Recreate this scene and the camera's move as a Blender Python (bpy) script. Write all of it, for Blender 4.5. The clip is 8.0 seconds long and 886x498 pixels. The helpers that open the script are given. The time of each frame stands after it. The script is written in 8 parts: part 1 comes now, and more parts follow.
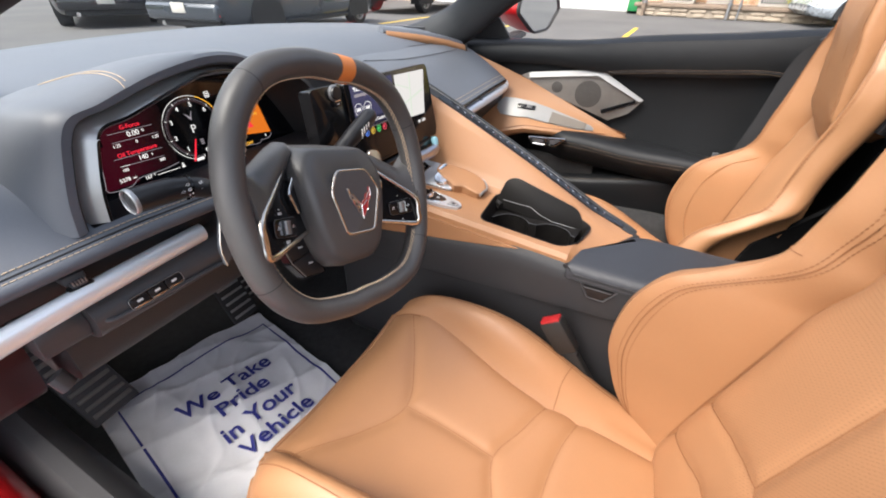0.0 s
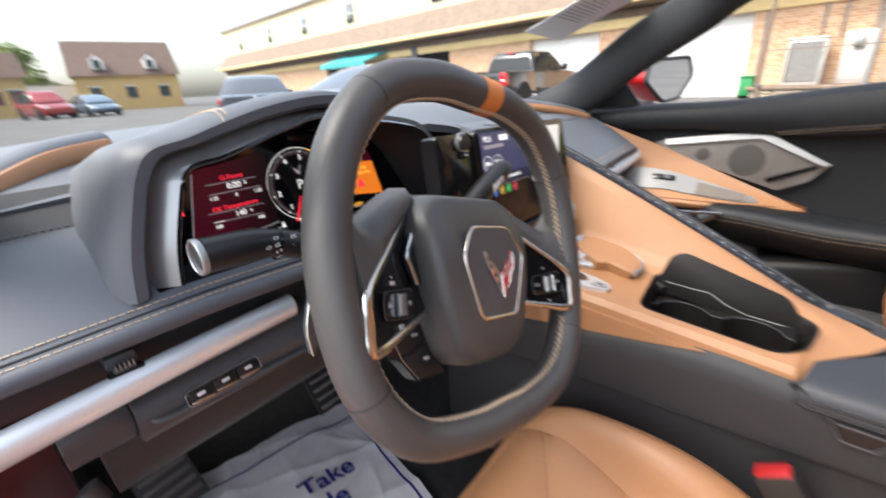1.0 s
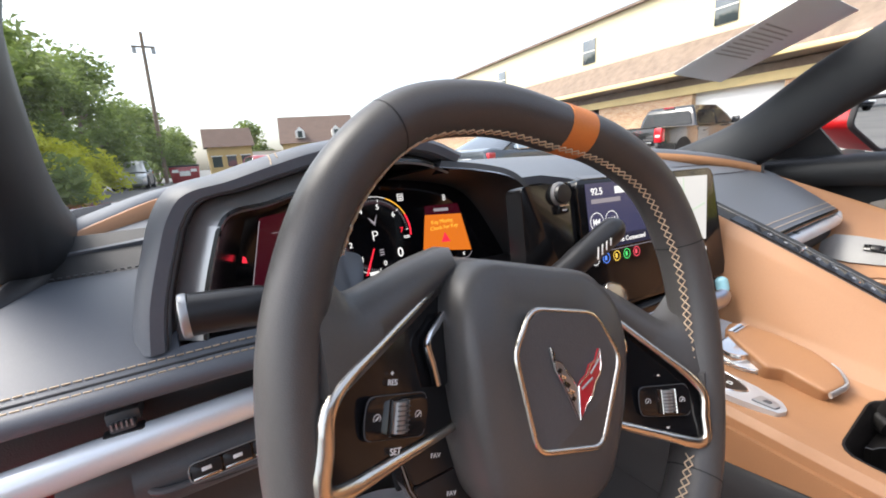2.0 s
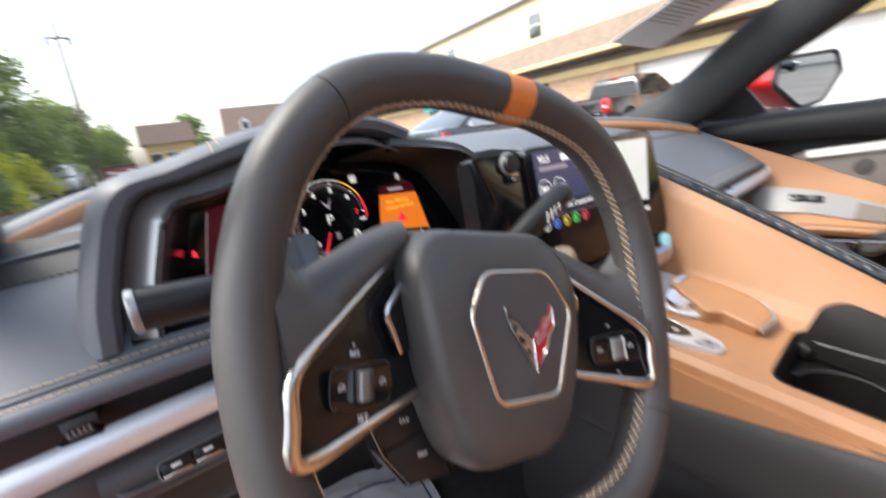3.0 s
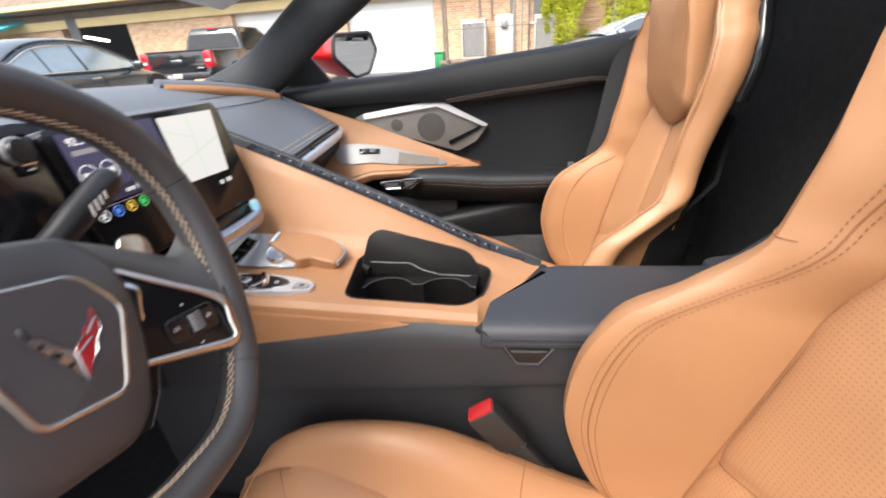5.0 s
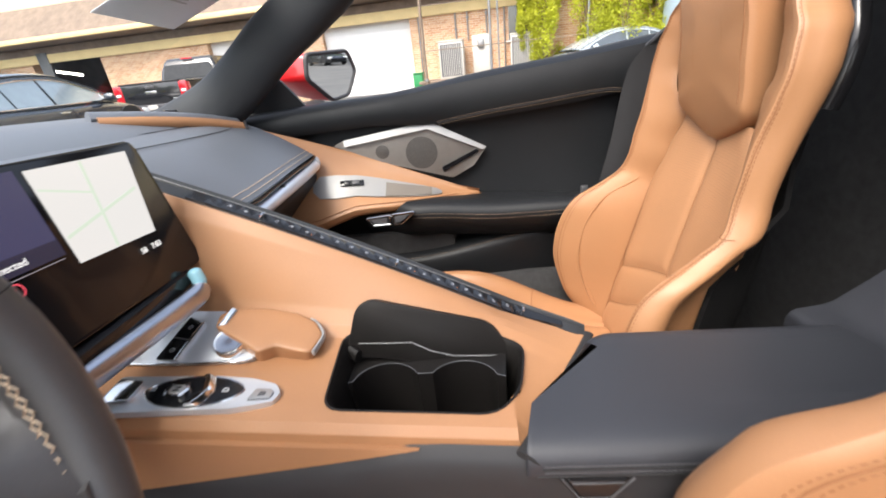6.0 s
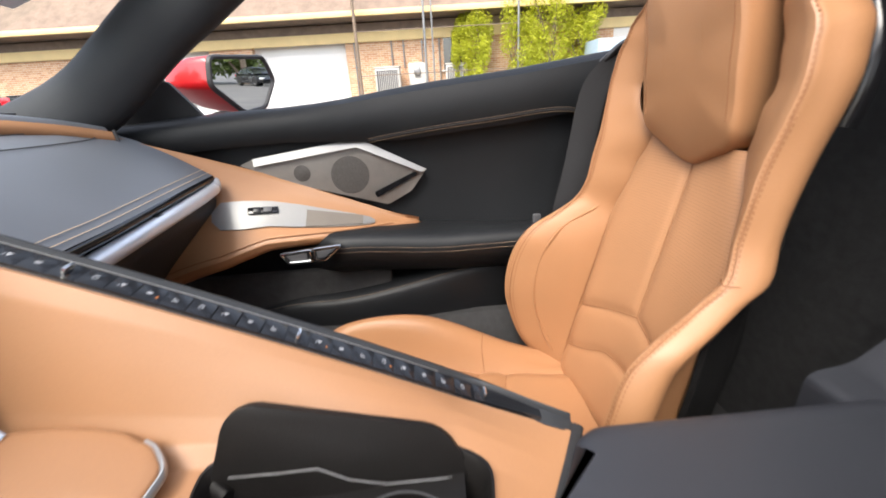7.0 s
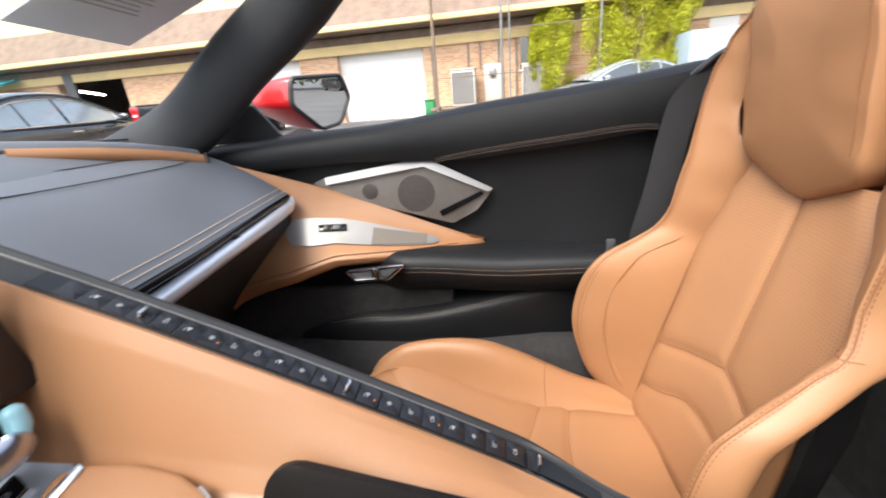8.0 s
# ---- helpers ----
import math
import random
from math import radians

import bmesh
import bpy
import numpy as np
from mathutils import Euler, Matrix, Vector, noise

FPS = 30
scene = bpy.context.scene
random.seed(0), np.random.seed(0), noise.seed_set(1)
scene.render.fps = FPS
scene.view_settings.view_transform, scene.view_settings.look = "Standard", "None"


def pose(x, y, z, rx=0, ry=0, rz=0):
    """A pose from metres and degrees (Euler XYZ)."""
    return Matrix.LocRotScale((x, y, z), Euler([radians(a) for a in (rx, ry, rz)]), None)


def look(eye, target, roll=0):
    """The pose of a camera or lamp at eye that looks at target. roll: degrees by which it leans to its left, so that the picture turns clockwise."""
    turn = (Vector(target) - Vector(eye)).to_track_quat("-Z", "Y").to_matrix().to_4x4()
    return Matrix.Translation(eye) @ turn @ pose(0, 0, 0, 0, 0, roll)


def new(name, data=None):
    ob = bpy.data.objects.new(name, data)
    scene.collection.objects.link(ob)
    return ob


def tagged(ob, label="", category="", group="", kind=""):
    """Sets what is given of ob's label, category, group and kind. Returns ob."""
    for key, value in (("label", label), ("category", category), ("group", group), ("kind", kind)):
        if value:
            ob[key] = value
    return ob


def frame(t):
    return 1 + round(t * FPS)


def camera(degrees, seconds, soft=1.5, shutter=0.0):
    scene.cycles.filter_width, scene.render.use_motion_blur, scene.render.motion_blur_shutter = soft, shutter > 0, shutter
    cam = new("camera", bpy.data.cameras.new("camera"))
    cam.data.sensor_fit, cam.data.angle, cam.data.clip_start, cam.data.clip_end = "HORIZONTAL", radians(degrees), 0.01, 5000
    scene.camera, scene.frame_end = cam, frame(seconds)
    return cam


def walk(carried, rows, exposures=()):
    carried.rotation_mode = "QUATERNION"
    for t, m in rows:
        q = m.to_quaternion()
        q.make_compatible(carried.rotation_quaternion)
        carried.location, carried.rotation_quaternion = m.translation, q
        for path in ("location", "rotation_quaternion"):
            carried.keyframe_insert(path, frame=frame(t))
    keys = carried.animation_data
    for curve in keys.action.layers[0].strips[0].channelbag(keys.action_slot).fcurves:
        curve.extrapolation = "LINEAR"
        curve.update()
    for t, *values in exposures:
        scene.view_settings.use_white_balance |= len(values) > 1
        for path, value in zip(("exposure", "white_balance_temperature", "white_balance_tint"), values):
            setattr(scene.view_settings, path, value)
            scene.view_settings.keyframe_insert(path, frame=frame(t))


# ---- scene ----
from mathutils.bvhtree import BVHTree

cam = camera(93.9, 8.0, soft=1.8, shutter=0.5)
PATH = [
    (0, (-0.739, -0.316, 1.04), (0.742, 0.447, -0.067), 0.9),
    (0.5, (-0.722, -0.251, 1.0), (0.818, 0.584, 0.033), 1.5),
    (1, (-0.647, -0.179, 0.951), (0.756, 1.037, 0.207), -3.1),
    (1.5, (-0.581, -0.155, 0.92), (0.536, 1.424, 0.41), -2.5),
    (1.7, (-0.545, -0.15, 0.926), (0.475, 1.511, 0.48), -2.6),
    (2.8, (-0.525, -0.16, 0.931), (0.47, 1.508, 0.452), -7.1),
    (3, (-0.532, -0.162, 0.923), (0.571, 1.412, 0.369), -7.7),
    (3.5, (-0.598, -0.201, 0.871), (0.787, 0.965, 0.02), -6.4),
    (4, (-0.616, -0.227, 0.888), (0.985, 0.483, -0.077), -1.7),
    (4.5, (-0.582, -0.252, 0.937), (1.141, 0.158, 0.008), -1.6),
    (5, (-0.53, -0.248, 0.939), (1.249, -0.029, 0.051), -3.9),
    (5.2, (-0.488, -0.24, 0.94), (1.301, -0.062, 0.062), -4.9),
    (6.3, (-0.32, -0.2, 0.92), (1.521, -0.095, 0.146), -6.0),
    (6.5, (-0.296, -0.203, 0.916), (1.559, -0.217, 0.168), -4.8),
    (7, (-0.193, -0.206, 0.889), (1.663, -0.35, 0.156), -3.2),
    (7.5, (-0.14, -0.214, 0.917), (1.732, -0.26, 0.214), -3.6),
    (8, (-0.156, -0.221, 0.924), (1.704, -0.034, 0.214), -4.7),
]
# the clip's camera brightens a little after it has faced the sky
GAIN = [(0, 1.74), (0.5, 1.80), (1, 1.84), (1.5, 1.78), (2.8, 1.80), (3, 1.84), (3.5, 2.0), (4, 1.98), (4.5, 1.85), (5, 1.81), (6.5, 1.74), (8, 1.71)]
walk(cam, [(t, look(eye, target, roll)) for t, eye, target, roll in PATH], GAIN)

# ---------------------------------------------------------------- light
world = bpy.data.worlds.new("sky")
scene.world = world
world.use_nodes = True
wn = world.node_tree.nodes
sky = wn.new("ShaderNodeTexSky")
sky.sky_type, sky.sun_disc = "NISHITA", False
sky.sun_elevation, sky.sun_rotation = radians(54), radians(-60)
sky.air_density, sky.dust_density, sky.ozone_density = 1.0, 4.0, 0.6
hs = wn.new("ShaderNodeHueSaturation")
hs.inputs["Saturation"].default_value = 0.6
world.node_tree.links.new(sky.outputs[0], hs.inputs["Color"])
world.node_tree.links.new(hs.outputs[0], wn["Background"].inputs[0])
wn["Background"].inputs[1].default_value = 0.15
sun = new("sun", bpy.data.lights.new("sun", "SUN"))
sun.data.energy, sun.data.angle, sun.data.color = 1.1, radians(30), (1.0, 0.95, 0.88)
sun.matrix_world = look((-3.1, 1.8, 4.9), (0, 0, 0))
scene.view_settings.exposure = 1.74


# ---------------------------------------------------------------- materials
def mat(name, color, rough=0.5, metal=0.0, spot=0.12, size=8.0, bump=0.0, grain=400.0, coat=0.0, rvar=0.08, other=None, spec=0.5):
    """A procedural surface: base colour varied at two scales, rough patches and a fine relief."""
    m = bpy.data.materials.new(name)
    m.use_nodes = True
    nt = m.node_tree
    b = nt.nodes["Principled BSDF"]
    b.inputs["Roughness"].default_value, b.inputs["Metallic"].default_value = rough, metal
    b.inputs["Coat Weight"].default_value = coat
    b.inputs["Coat Roughness"].default_value = 0.05
    b.inputs["Specular IOR Level"].default_value = spec
    co = nt.nodes.new("ShaderNodeTexCoord")
    big = nt.nodes.new("ShaderNodeTexNoise")
    big.inputs["Scale"].default_value, big.inputs["Detail"].default_value = size, 6
    fine = nt.nodes.new("ShaderNodeTexNoise")
    fine.inputs["Scale"].default_value, fine.inputs["Detail"].default_value = grain * 0.35, 4
    for tex in (big, fine):
        nt.links.new(co.outputs["Object"], tex.inputs["Vector"])
    add = nt.nodes.new("ShaderNodeMath")
    add.operation = "MULTIPLY_ADD"
    add.inputs[1].default_value = 0.35
    nt.links.new(fine.outputs[0], add.inputs[0])
    nt.links.new(big.outputs[0], add.inputs[2])
    ramp = nt.nodes.new("ShaderNodeMapRange")
    ramp.inputs[1].default_value, ramp.inputs[2].default_value = 0.35, 1.0
    nt.links.new(add.outputs[0], ramp.inputs[0])
    mix = nt.nodes.new("ShaderNodeMix")
    mix.data_type = "RGBA"
    lo = [c * (1 - spot) for c in color]
    hi = other or [min(1, c * (1 + spot)) for c in color]
    mix.inputs[6].default_value, mix.inputs[7].default_value = (*lo, 1), (*hi, 1)
    nt.links.new(ramp.outputs[0], mix.inputs[0])
    nt.links.new(mix.outputs[2], b.inputs["Base Color"])
    rr = nt.nodes.new("ShaderNodeMapRange")
    rr.inputs[3].default_value, rr.inputs[4].default_value = max(0, rough - rvar), min(1, rough + rvar)
    nt.links.new(big.outputs[0], rr.inputs[0])
    nt.links.new(rr.outputs[0], b.inputs["Roughness"])
    if bump:
        vor = nt.nodes.new("ShaderNodeTexVoronoi")
        vor.inputs["Scale"].default_value = grain
        nt.links.new(co.outputs["Object"], vor.inputs["Vector"])
        bp = nt.nodes.new("ShaderNodeBump")
        bp.inputs["Strength"].default_value, bp.inputs["Distance"].default_value = bump, 0.001
        nt.links.new(vor.outputs[0], bp.inputs["Height"])
        nt.links.new(bp.outputs[0], b.inputs["Normal"])
    return m


def perforated(name, color, rough, pitch=0.0047, hole=0.15):
    """Leather with rows of small punched holes."""
    m = mat(name, color, rough, spot=0.08, bump=0.15, grain=700)
    nt = m.node_tree
    b = nt.nodes["Principled BSDF"]
    co = [n for n in nt.nodes if n.type == "TEX_COORD"][0]
    vec = nt.nodes.new("ShaderNodeVectorMath")
    vec.operation = "MULTIPLY"
    vec.inputs[1].default_value = (1 / pitch, 1 / pitch, 1 / pitch)
    nt.links.new(co.outputs["UV"], vec.inputs[0])
    fr = nt.nodes.new("ShaderNodeVectorMath")
    fr.operation = "FRACTION"
    nt.links.new(vec.outputs[0], fr.inputs[0])
    dist = nt.nodes.new("ShaderNodeVectorMath")
    dist.operation = "DISTANCE"
    dist.inputs[1].default_value = (0.5, 0.5, 0)
    nt.links.new(fr.outputs[0], dist.inputs[0])
    less = nt.nodes.new("ShaderNodeMath")
    less.operation = "LESS_THAN"
    less.inputs[1].default_value = hole
    nt.links.new(dist.outputs[1], less.inputs[0])
    old = b.inputs["Base Color"].links[0].from_socket
    mix = nt.nodes.new("ShaderNodeMix")
    mix.data_type = "RGBA"
    mix.inputs[7].default_value = (color[0] * 0.60, color[1] * 0.56, color[2] * 0.53, 1)
    nt.links.new(less.outputs[0], mix.inputs[0])
    nt.links.new(old, mix.inputs[6])
    nt.links.new(mix.outputs[2], b.inputs["Base Color"])
    return m


def glow(name, color, strength):
    m = bpy.data.materials.new(name)
    m.use_nodes = True
    b = m.node_tree.nodes["Principled BSDF"]
    b.inputs["Base Color"].default_value = (0.01, 0.01, 0.01, 1)
    b.inputs["Roughness"].default_value = 0.25
    b.inputs["Emission Color"].default_value = (*color, 1)
    b.inputs["Emission Strength"].default_value = strength
    return m


def glass(name, tint=(0.9, 0.95, 0.95), rough=0.0):
    m = bpy.data.materials.new(name)
    m.use_nodes = True
    nt = m.node_tree
    out = nt.nodes["Material Output"]
    tr = nt.nodes.new("ShaderNodeBsdfTransparent")
    tr.inputs[0].default_value = (*tint, 1)
    gl = nt.nodes.new("ShaderNodeBsdfGlossy")
    gl.inputs["Roughness"].default_value = rough
    mx = nt.nodes.new("ShaderNodeMixShader")
    mx.inputs[0].default_value = 0.05
    nt.links.new(tr.outputs[0], mx.inputs[1])
    nt.links.new(gl.outputs[0], mx.inputs[2])
    nt.links.new(mx.outputs[0], out.inputs[0])
    return m


TAN = mat("tan leather", (0.352, 0.176, 0.083), 0.45, spot=0.10, size=5, bump=0.10, grain=1400)
TANP = perforated("perforated tan leather", (0.408, 0.209, 0.102), 0.5)
DTHREAD = mat("dull beige thread", (0.30, 0.22, 0.15), 0.7, bump=0.3, grain=900)
TAND = mat("dark tan thread", (0.25, 0.11, 0.045), 0.7, bump=0.3, grain=900)
THREAD = mat("beige thread", (0.55, 0.42, 0.29), 0.7, bump=0.3, grain=900)
# Charcoal and black bases are lifted a little to stand in for haze.
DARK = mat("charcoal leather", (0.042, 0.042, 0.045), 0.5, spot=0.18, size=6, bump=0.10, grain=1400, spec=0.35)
ARMM = mat("blue-black armrest leather", (0.027, 0.029, 0.035), 0.48, spot=0.15, size=6, bump=0.12, grain=1400)
DASHM = mat("slate grey dash leather", (0.105, 0.116, 0.136), 0.5, spot=0.12, size=5, bump=0.10, grain=1400)
PLASTIC = mat("black soft plastic", (0.034, 0.034, 0.036), 0.5, spot=0.2, size=9, bump=0.2, grain=900)
GREYPL = mat("dark grey plastic", (0.070, 0.071, 0.076), 0.45, spot=0.15, size=9, bump=0.15, grain=900)
GLOSS = mat("piano black", (0.008, 0.008, 0.009), 0.15, spot=0.2, coat=0.1, rvar=0.04, spec=0.4)
SWM = mat("satin black", (0.016, 0.016, 0.0175), 0.33, spot=0.2, rvar=0.05, spec=0.4)
# Charcoal leather lightened: sky sheen and haze are put into the wheel's colour.
WHEELM = mat("lightened wheel leather", (0.063, 0.060, 0.059), 0.40, spot=0.15, size=12, bump=0.12, grain=1400)
# Bluish base and low metalness put a sky reflection into both dash bars.
BARM = mat("sky-tinted aluminium", (0.86, 0.92, 0.97), 0.30, 0.40, spot=0.05, size=3, bump=0.06, grain=1500, coat=0.6)
ALU = mat("brushed aluminium", (0.74, 0.79, 0.86), 0.27, 0.45, spot=0.06, size=3, bump=0.1, grain=1500, coat=0.4)
SATIND = mat("satin grey inner paint", (0.48, 0.48, 0.48), 0.32, 0.7, spot=0.06, size=6)
PLATEM = mat("bright satin plate", (0.60, 0.62, 0.64), 0.32, 0.55, spot=0.05, size=6)
SATINB = mat("bright satin silver", (0.43, 0.44, 0.45), 0.36, 0.6, spot=0.05, size=6)
FLAPM = mat("matt black lid", (0.010, 0.009, 0.0085), 0.45, spot=0.25, size=9, bump=0.15, grain=900, spec=0.2)
SATIN = mat("satin silver paint", (0.30, 0.297, 0.29), 0.42, 0.6, spot=0.06, size=6)
TRIMM = mat("warm satin chrome", (0.62, 0.58, 0.52), 0.24, 1.0, spot=0.04)
CHROMES = mat("soft chrome", (0.45, 0.48, 0.54), 0.3, 1.0, spot=0.05)
CHROME = mat("chrome", (0.8, 0.8, 0.8), 0.12, 1.0, spot=0.03, rvar=0.04)
RED = mat("red car paint", (0.55, 0.012, 0.016), 0.3, 0.2, spot=0.06, coat=1.0)
# Red body paint darkened: the hinge pillar's shade is put into the colour.
REDSHADE = mat("shaded red paint", (0.045, 0.009, 0.011), 0.35, spot=0.15, coat=0.3)
CARPET = mat("black carpet", (0.032, 0.032, 0.033), 0.95, spot=0.4, size=60, bump=1.0, grain=1200)
# Charcoal leather darkened to stand in for shade on the far door.
DOORM = mat("shaded door leather", (0.0105, 0.0115, 0.0130), 0.5, spot=0.2, size=6, bump=0.1, grain=1400, spec=0.3)
PADM = mat("soft black pillar trim", (0.028, 0.030, 0.033), 0.55, spot=0.2, size=6, bump=0.1, grain=1400, spec=0.3)
GRILLE = mat("brown grey speaker mesh", (0.21, 0.195, 0.18), 0.45, 0.4, spot=0.1, size=40, bump=0.5, grain=900)
# Black set below its own tone; the shade behind the wings is in it.
SEATB = mat("shaded matt black seat back", (0.006, 0.006, 0.0065), 0.85, spot=0.3, size=20, bump=0.4, grain=900, spec=0.15)
BELT = mat("black belt webbing", (0.02, 0.02, 0.022), 0.75, spot=0.2, bump=0.5, grain=900)
CONSM = mat("dark console leather", (0.027, 0.027, 0.029), 0.5, spot=0.18, size=6, bump=0.10, grain=1400, spec=0.35)
RUBBER = mat("black rubber", (0.015, 0.015, 0.016), 0.7, spot=0.3, bump=0.4, grain=500)
PAPER = mat("white mat paper", (0.72, 0.72, 0.74), 0.7, spot=0.06, size=14)
BLUE = mat("blue ink", (0.03, 0.035, 0.22), 0.7, spot=0.15, size=40)
BUCKB = mat("black buckle plastic", (0.017, 0.0165, 0.016), 0.5, spot=0.1)
BUCKLE = mat("red buckle plastic", (0.36, 0.016, 0.018), 0.4, spot=0.08)
GREYW = mat("grey print", (0.4, 0.4, 0.4), 0.6)
WHITE = mat("white print", (0.75, 0.75, 0.75), 0.6)
MIRROR = mat("mirror glass", (0.9, 0.92, 0.92), 0.01, 1.0, spot=0.01, rvar=0.0)
SCREEN = mat("black screen glass", (0.004, 0.004, 0.006), 0.1, spot=0.1, coat=0.3, rvar=0.02)
WINDSHIELD = glass("windshield glass", (0.93, 0.96, 0.95))
CARGLASS = mat("dark car glass", (0.05, 0.062, 0.07), 0.05, spot=0.1, coat=1.0, rvar=0.02, spec=1.0)
ASPHALT = mat("asphalt", (0.085, 0.085, 0.088), 0.9, spot=0.25, size=0.6, bump=0.6, grain=60, other=(0.13, 0.127, 0.122))
LINE = mat("yellow road paint", (0.6, 0.42, 0.05), 0.8, spot=0.2)


# ---------------------------------------------------------------- mesh helpers
base = {}


def thing(name, label, category, at=(0, 0, 0), group="", kind=""):
    ob = new(name)
    ob.empty_display_size = 0.05
    ob.location = at
    base[ob] = Vector(at)
    return tagged(ob, label, category, group, kind)


def part(name, bm, material, parent=None, label="", sharp=38, category="", kind="", group=""):
    bmesh.ops.recalc_face_normals(bm, faces=bm.faces)
    me = bpy.data.meshes.new(name)
    at = base.get(parent, Vector()) if parent else Vector()
    if at.length:
        bmesh.ops.translate(bm, verts=bm.verts, vec=-at)
    bm.to_mesh(me)
    bm.free()
    me.materials.append(material)
    me.polygons.foreach_set("use_smooth", [True] * len(me.polygons))
    me.set_sharp_from_angle(angle=radians(sharp))
    ob = new(name, me)
    if parent:
        ob.parent = parent
    base[ob] = at
    return tagged(ob, label, category, group, kind)


def spline(ctrl, n=8, closed=False):
    """Catmull-Rom points through the control points."""
    p = [Vector(c) for c in ctrl]
    k = len(p)
    out = []
    for i in range(k if closed else k - 1):
        if closed:
            a, b, c, d = p[(i - 1) % k], p[i], p[(i + 1) % k], p[(i + 2) % k]
        else:
            a, b, c, d = p[max(i - 1, 0)], p[i], p[i + 1], p[min(i + 2, k - 1)]
        for j in range(n):
            t = j / n
            out.append(0.5 * (2 * b + (c - a) * t + (2 * a - 5 * b + 4 * c - d) * t * t + (3 * b - a - 3 * c + d) * t ** 3))
    if not closed:
        out.append(p[-1].copy())
    return out


def loft(rings, closed=True, caps=True, bm=None):
    bm = bm or bmesh.new()
    rows = [[bm.verts.new(v) for v in r] for r in rings]
    n = len(rows[0])
    for a, b in zip(rows, rows[1:]):
        for i in range(n if closed else n - 1):
            j = (i + 1) % n
            bm.faces.new((a[i], a[j], b[j], b[i]))
    if caps and closed:
        bm.faces.new(rows[0][::-1])
        bm.faces.new(rows[-1])
    return bm


def sheet(grid, thick=0.004, uv=False, out=None):
    """A surface from a grid of points, given thickness; out points away from the filled side."""
    bm = bmesh.new()
    rows = [[bm.verts.new(v) for v in r] for r in grid]
    layer = bm.loops.layers.uv.new("UVMap") if uv else None
    for i in range(len(rows) - 1):
        for j in range(len(rows[0]) - 1):
            f = bm.faces.new((rows[i][j], rows[i][j + 1], rows[i + 1][j + 1], rows[i + 1][j]))
            if uv:
                for lp, (a, b) in zip(f.loops, ((i, j), (i, j + 1), (i + 1, j + 1), (i + 1, j))):
                    lp[layer].uv = uv(a, b)
    if out:
        o = Vector(out)
        bm.normal_update()
        flip = -1 if sum((f.normal.dot(o) * f.calc_area() for f in bm.faces)) < 0 else 1
        under = [[bm.verts.new(v.co - v.normal * thick * flip) for v in r] for r in rows]
        h, w = len(rows) - 1, len(rows[0]) - 1
        for i in range(h):
            for j in range(w):
                bm.faces.new((under[i][j], under[i + 1][j], under[i + 1][j + 1], under[i][j + 1]))
        edge = [(0, j) for j in range(w)] + [(i, w) for i in range(h)] + [(h, j) for j in range(w, 0, -1)] + [(i, 0) for i in range(h, 0, -1)]
        for (a, b), (c, d) in zip(edge, edge[1:] + edge[:1]):
            bm.faces.new((rows[a][b], under[a][b], under[c][d], rows[c][d]))
    elif thick:
        bm.normal_update()
        bmesh.ops.solidify(bm, geom=bm.faces[:], thickness=thick)
    return bm


def tube(path, rx, ry=None, seg=12, closed=False, up=(0, 0, 1), bm=None):
    """Sweeps an ellipse (rx across, ry along up) down a path."""
    ry = ry or rx
    path = [Vector(p) for p in path]
    up, n, rings = Vector(up), len(path), []
    for i, p in enumerate(path):
        if closed:
            d = path[(i + 1) % n] - path[i - 1]
        else:
            d = path[min(i + 1, n - 1)] - path[max(i - 1, 0)]
        d.normalize()
        side = d.cross(up).normalized()
        top = side.cross(d)
        a = rx[i] if isinstance(rx, list) else rx
        b = ry[i] if isinstance(ry, list) else ry
        rings.append([p + side * a * math.cos(q) + top * b * math.sin(q) for q in [2 * math.pi * k / seg for k in range(seg)]])
    if closed:
        rings.append(rings[0])
        bm = loft(rings, caps=False, bm=bm)
        bmesh.ops.remove_doubles(bm, verts=bm.verts, dist=1e-6)
        return bm
    return loft(rings, bm=bm)


def prism(pts, z0, z1, m=None, bevel=0.0, seg=2):
    """A polygon in x, y, extruded from z0 to z1, edges rounded, then placed by m."""
    bm = bmesh.new()
    lo = [bm.verts.new((x, y, z0)) for x, y in pts]
    hi = [bm.verts.new((x, y, z1)) for x, y in pts]
    bm.faces.new(lo[::-1])
    bm.faces.new(hi)
    for i in range(len(pts)):
        j = (i + 1) % len(pts)
        bm.faces.new((lo[i], lo[j], hi[j], hi[i]))
    if bevel:
        bmesh.ops.bevel(bm, geom=bm.edges[:], offset=bevel, segments=seg, affect="EDGES", profile=0.5, clamp_overlap=True)
    if m:
        bmesh.ops.transform(bm, matrix=m, verts=bm.verts)
    return bm


def box(x, y, z, sx, sy, sz, bevel=0.0, m=None, seg=2):
    bm = prism([(-sx / 2, -sy / 2), (sx / 2, -sy / 2), (sx / 2, sy / 2), (-sx / 2, sy / 2)], -sz / 2, sz / 2, None, bevel, seg)
    bmesh.ops.transform(bm, matrix=(m or Matrix()) @ Matrix.Translation((x, y, z)), verts=bm.verts)
    return bm


def rounded(pts, r, n=4):
    """Rounds a polygon's corners."""
    out, k = [], len(pts)
    for i in range(k):
        a, b, c = Vector(pts[i - 1]), Vector(pts[i]), Vector(pts[(i + 1) % k])
        ra = min(r, (a - b).length * 0.45, (c - b).length * 0.45)
        p, q = b + (a - b).normalized() * ra, b + (c - b).normalized() * ra
        for j in range(n + 1):
            t = j / n
            out.append(tuple(p * (1 - t) ** 2 + b * 2 * t * (1 - t) + q * t * t))
    return out


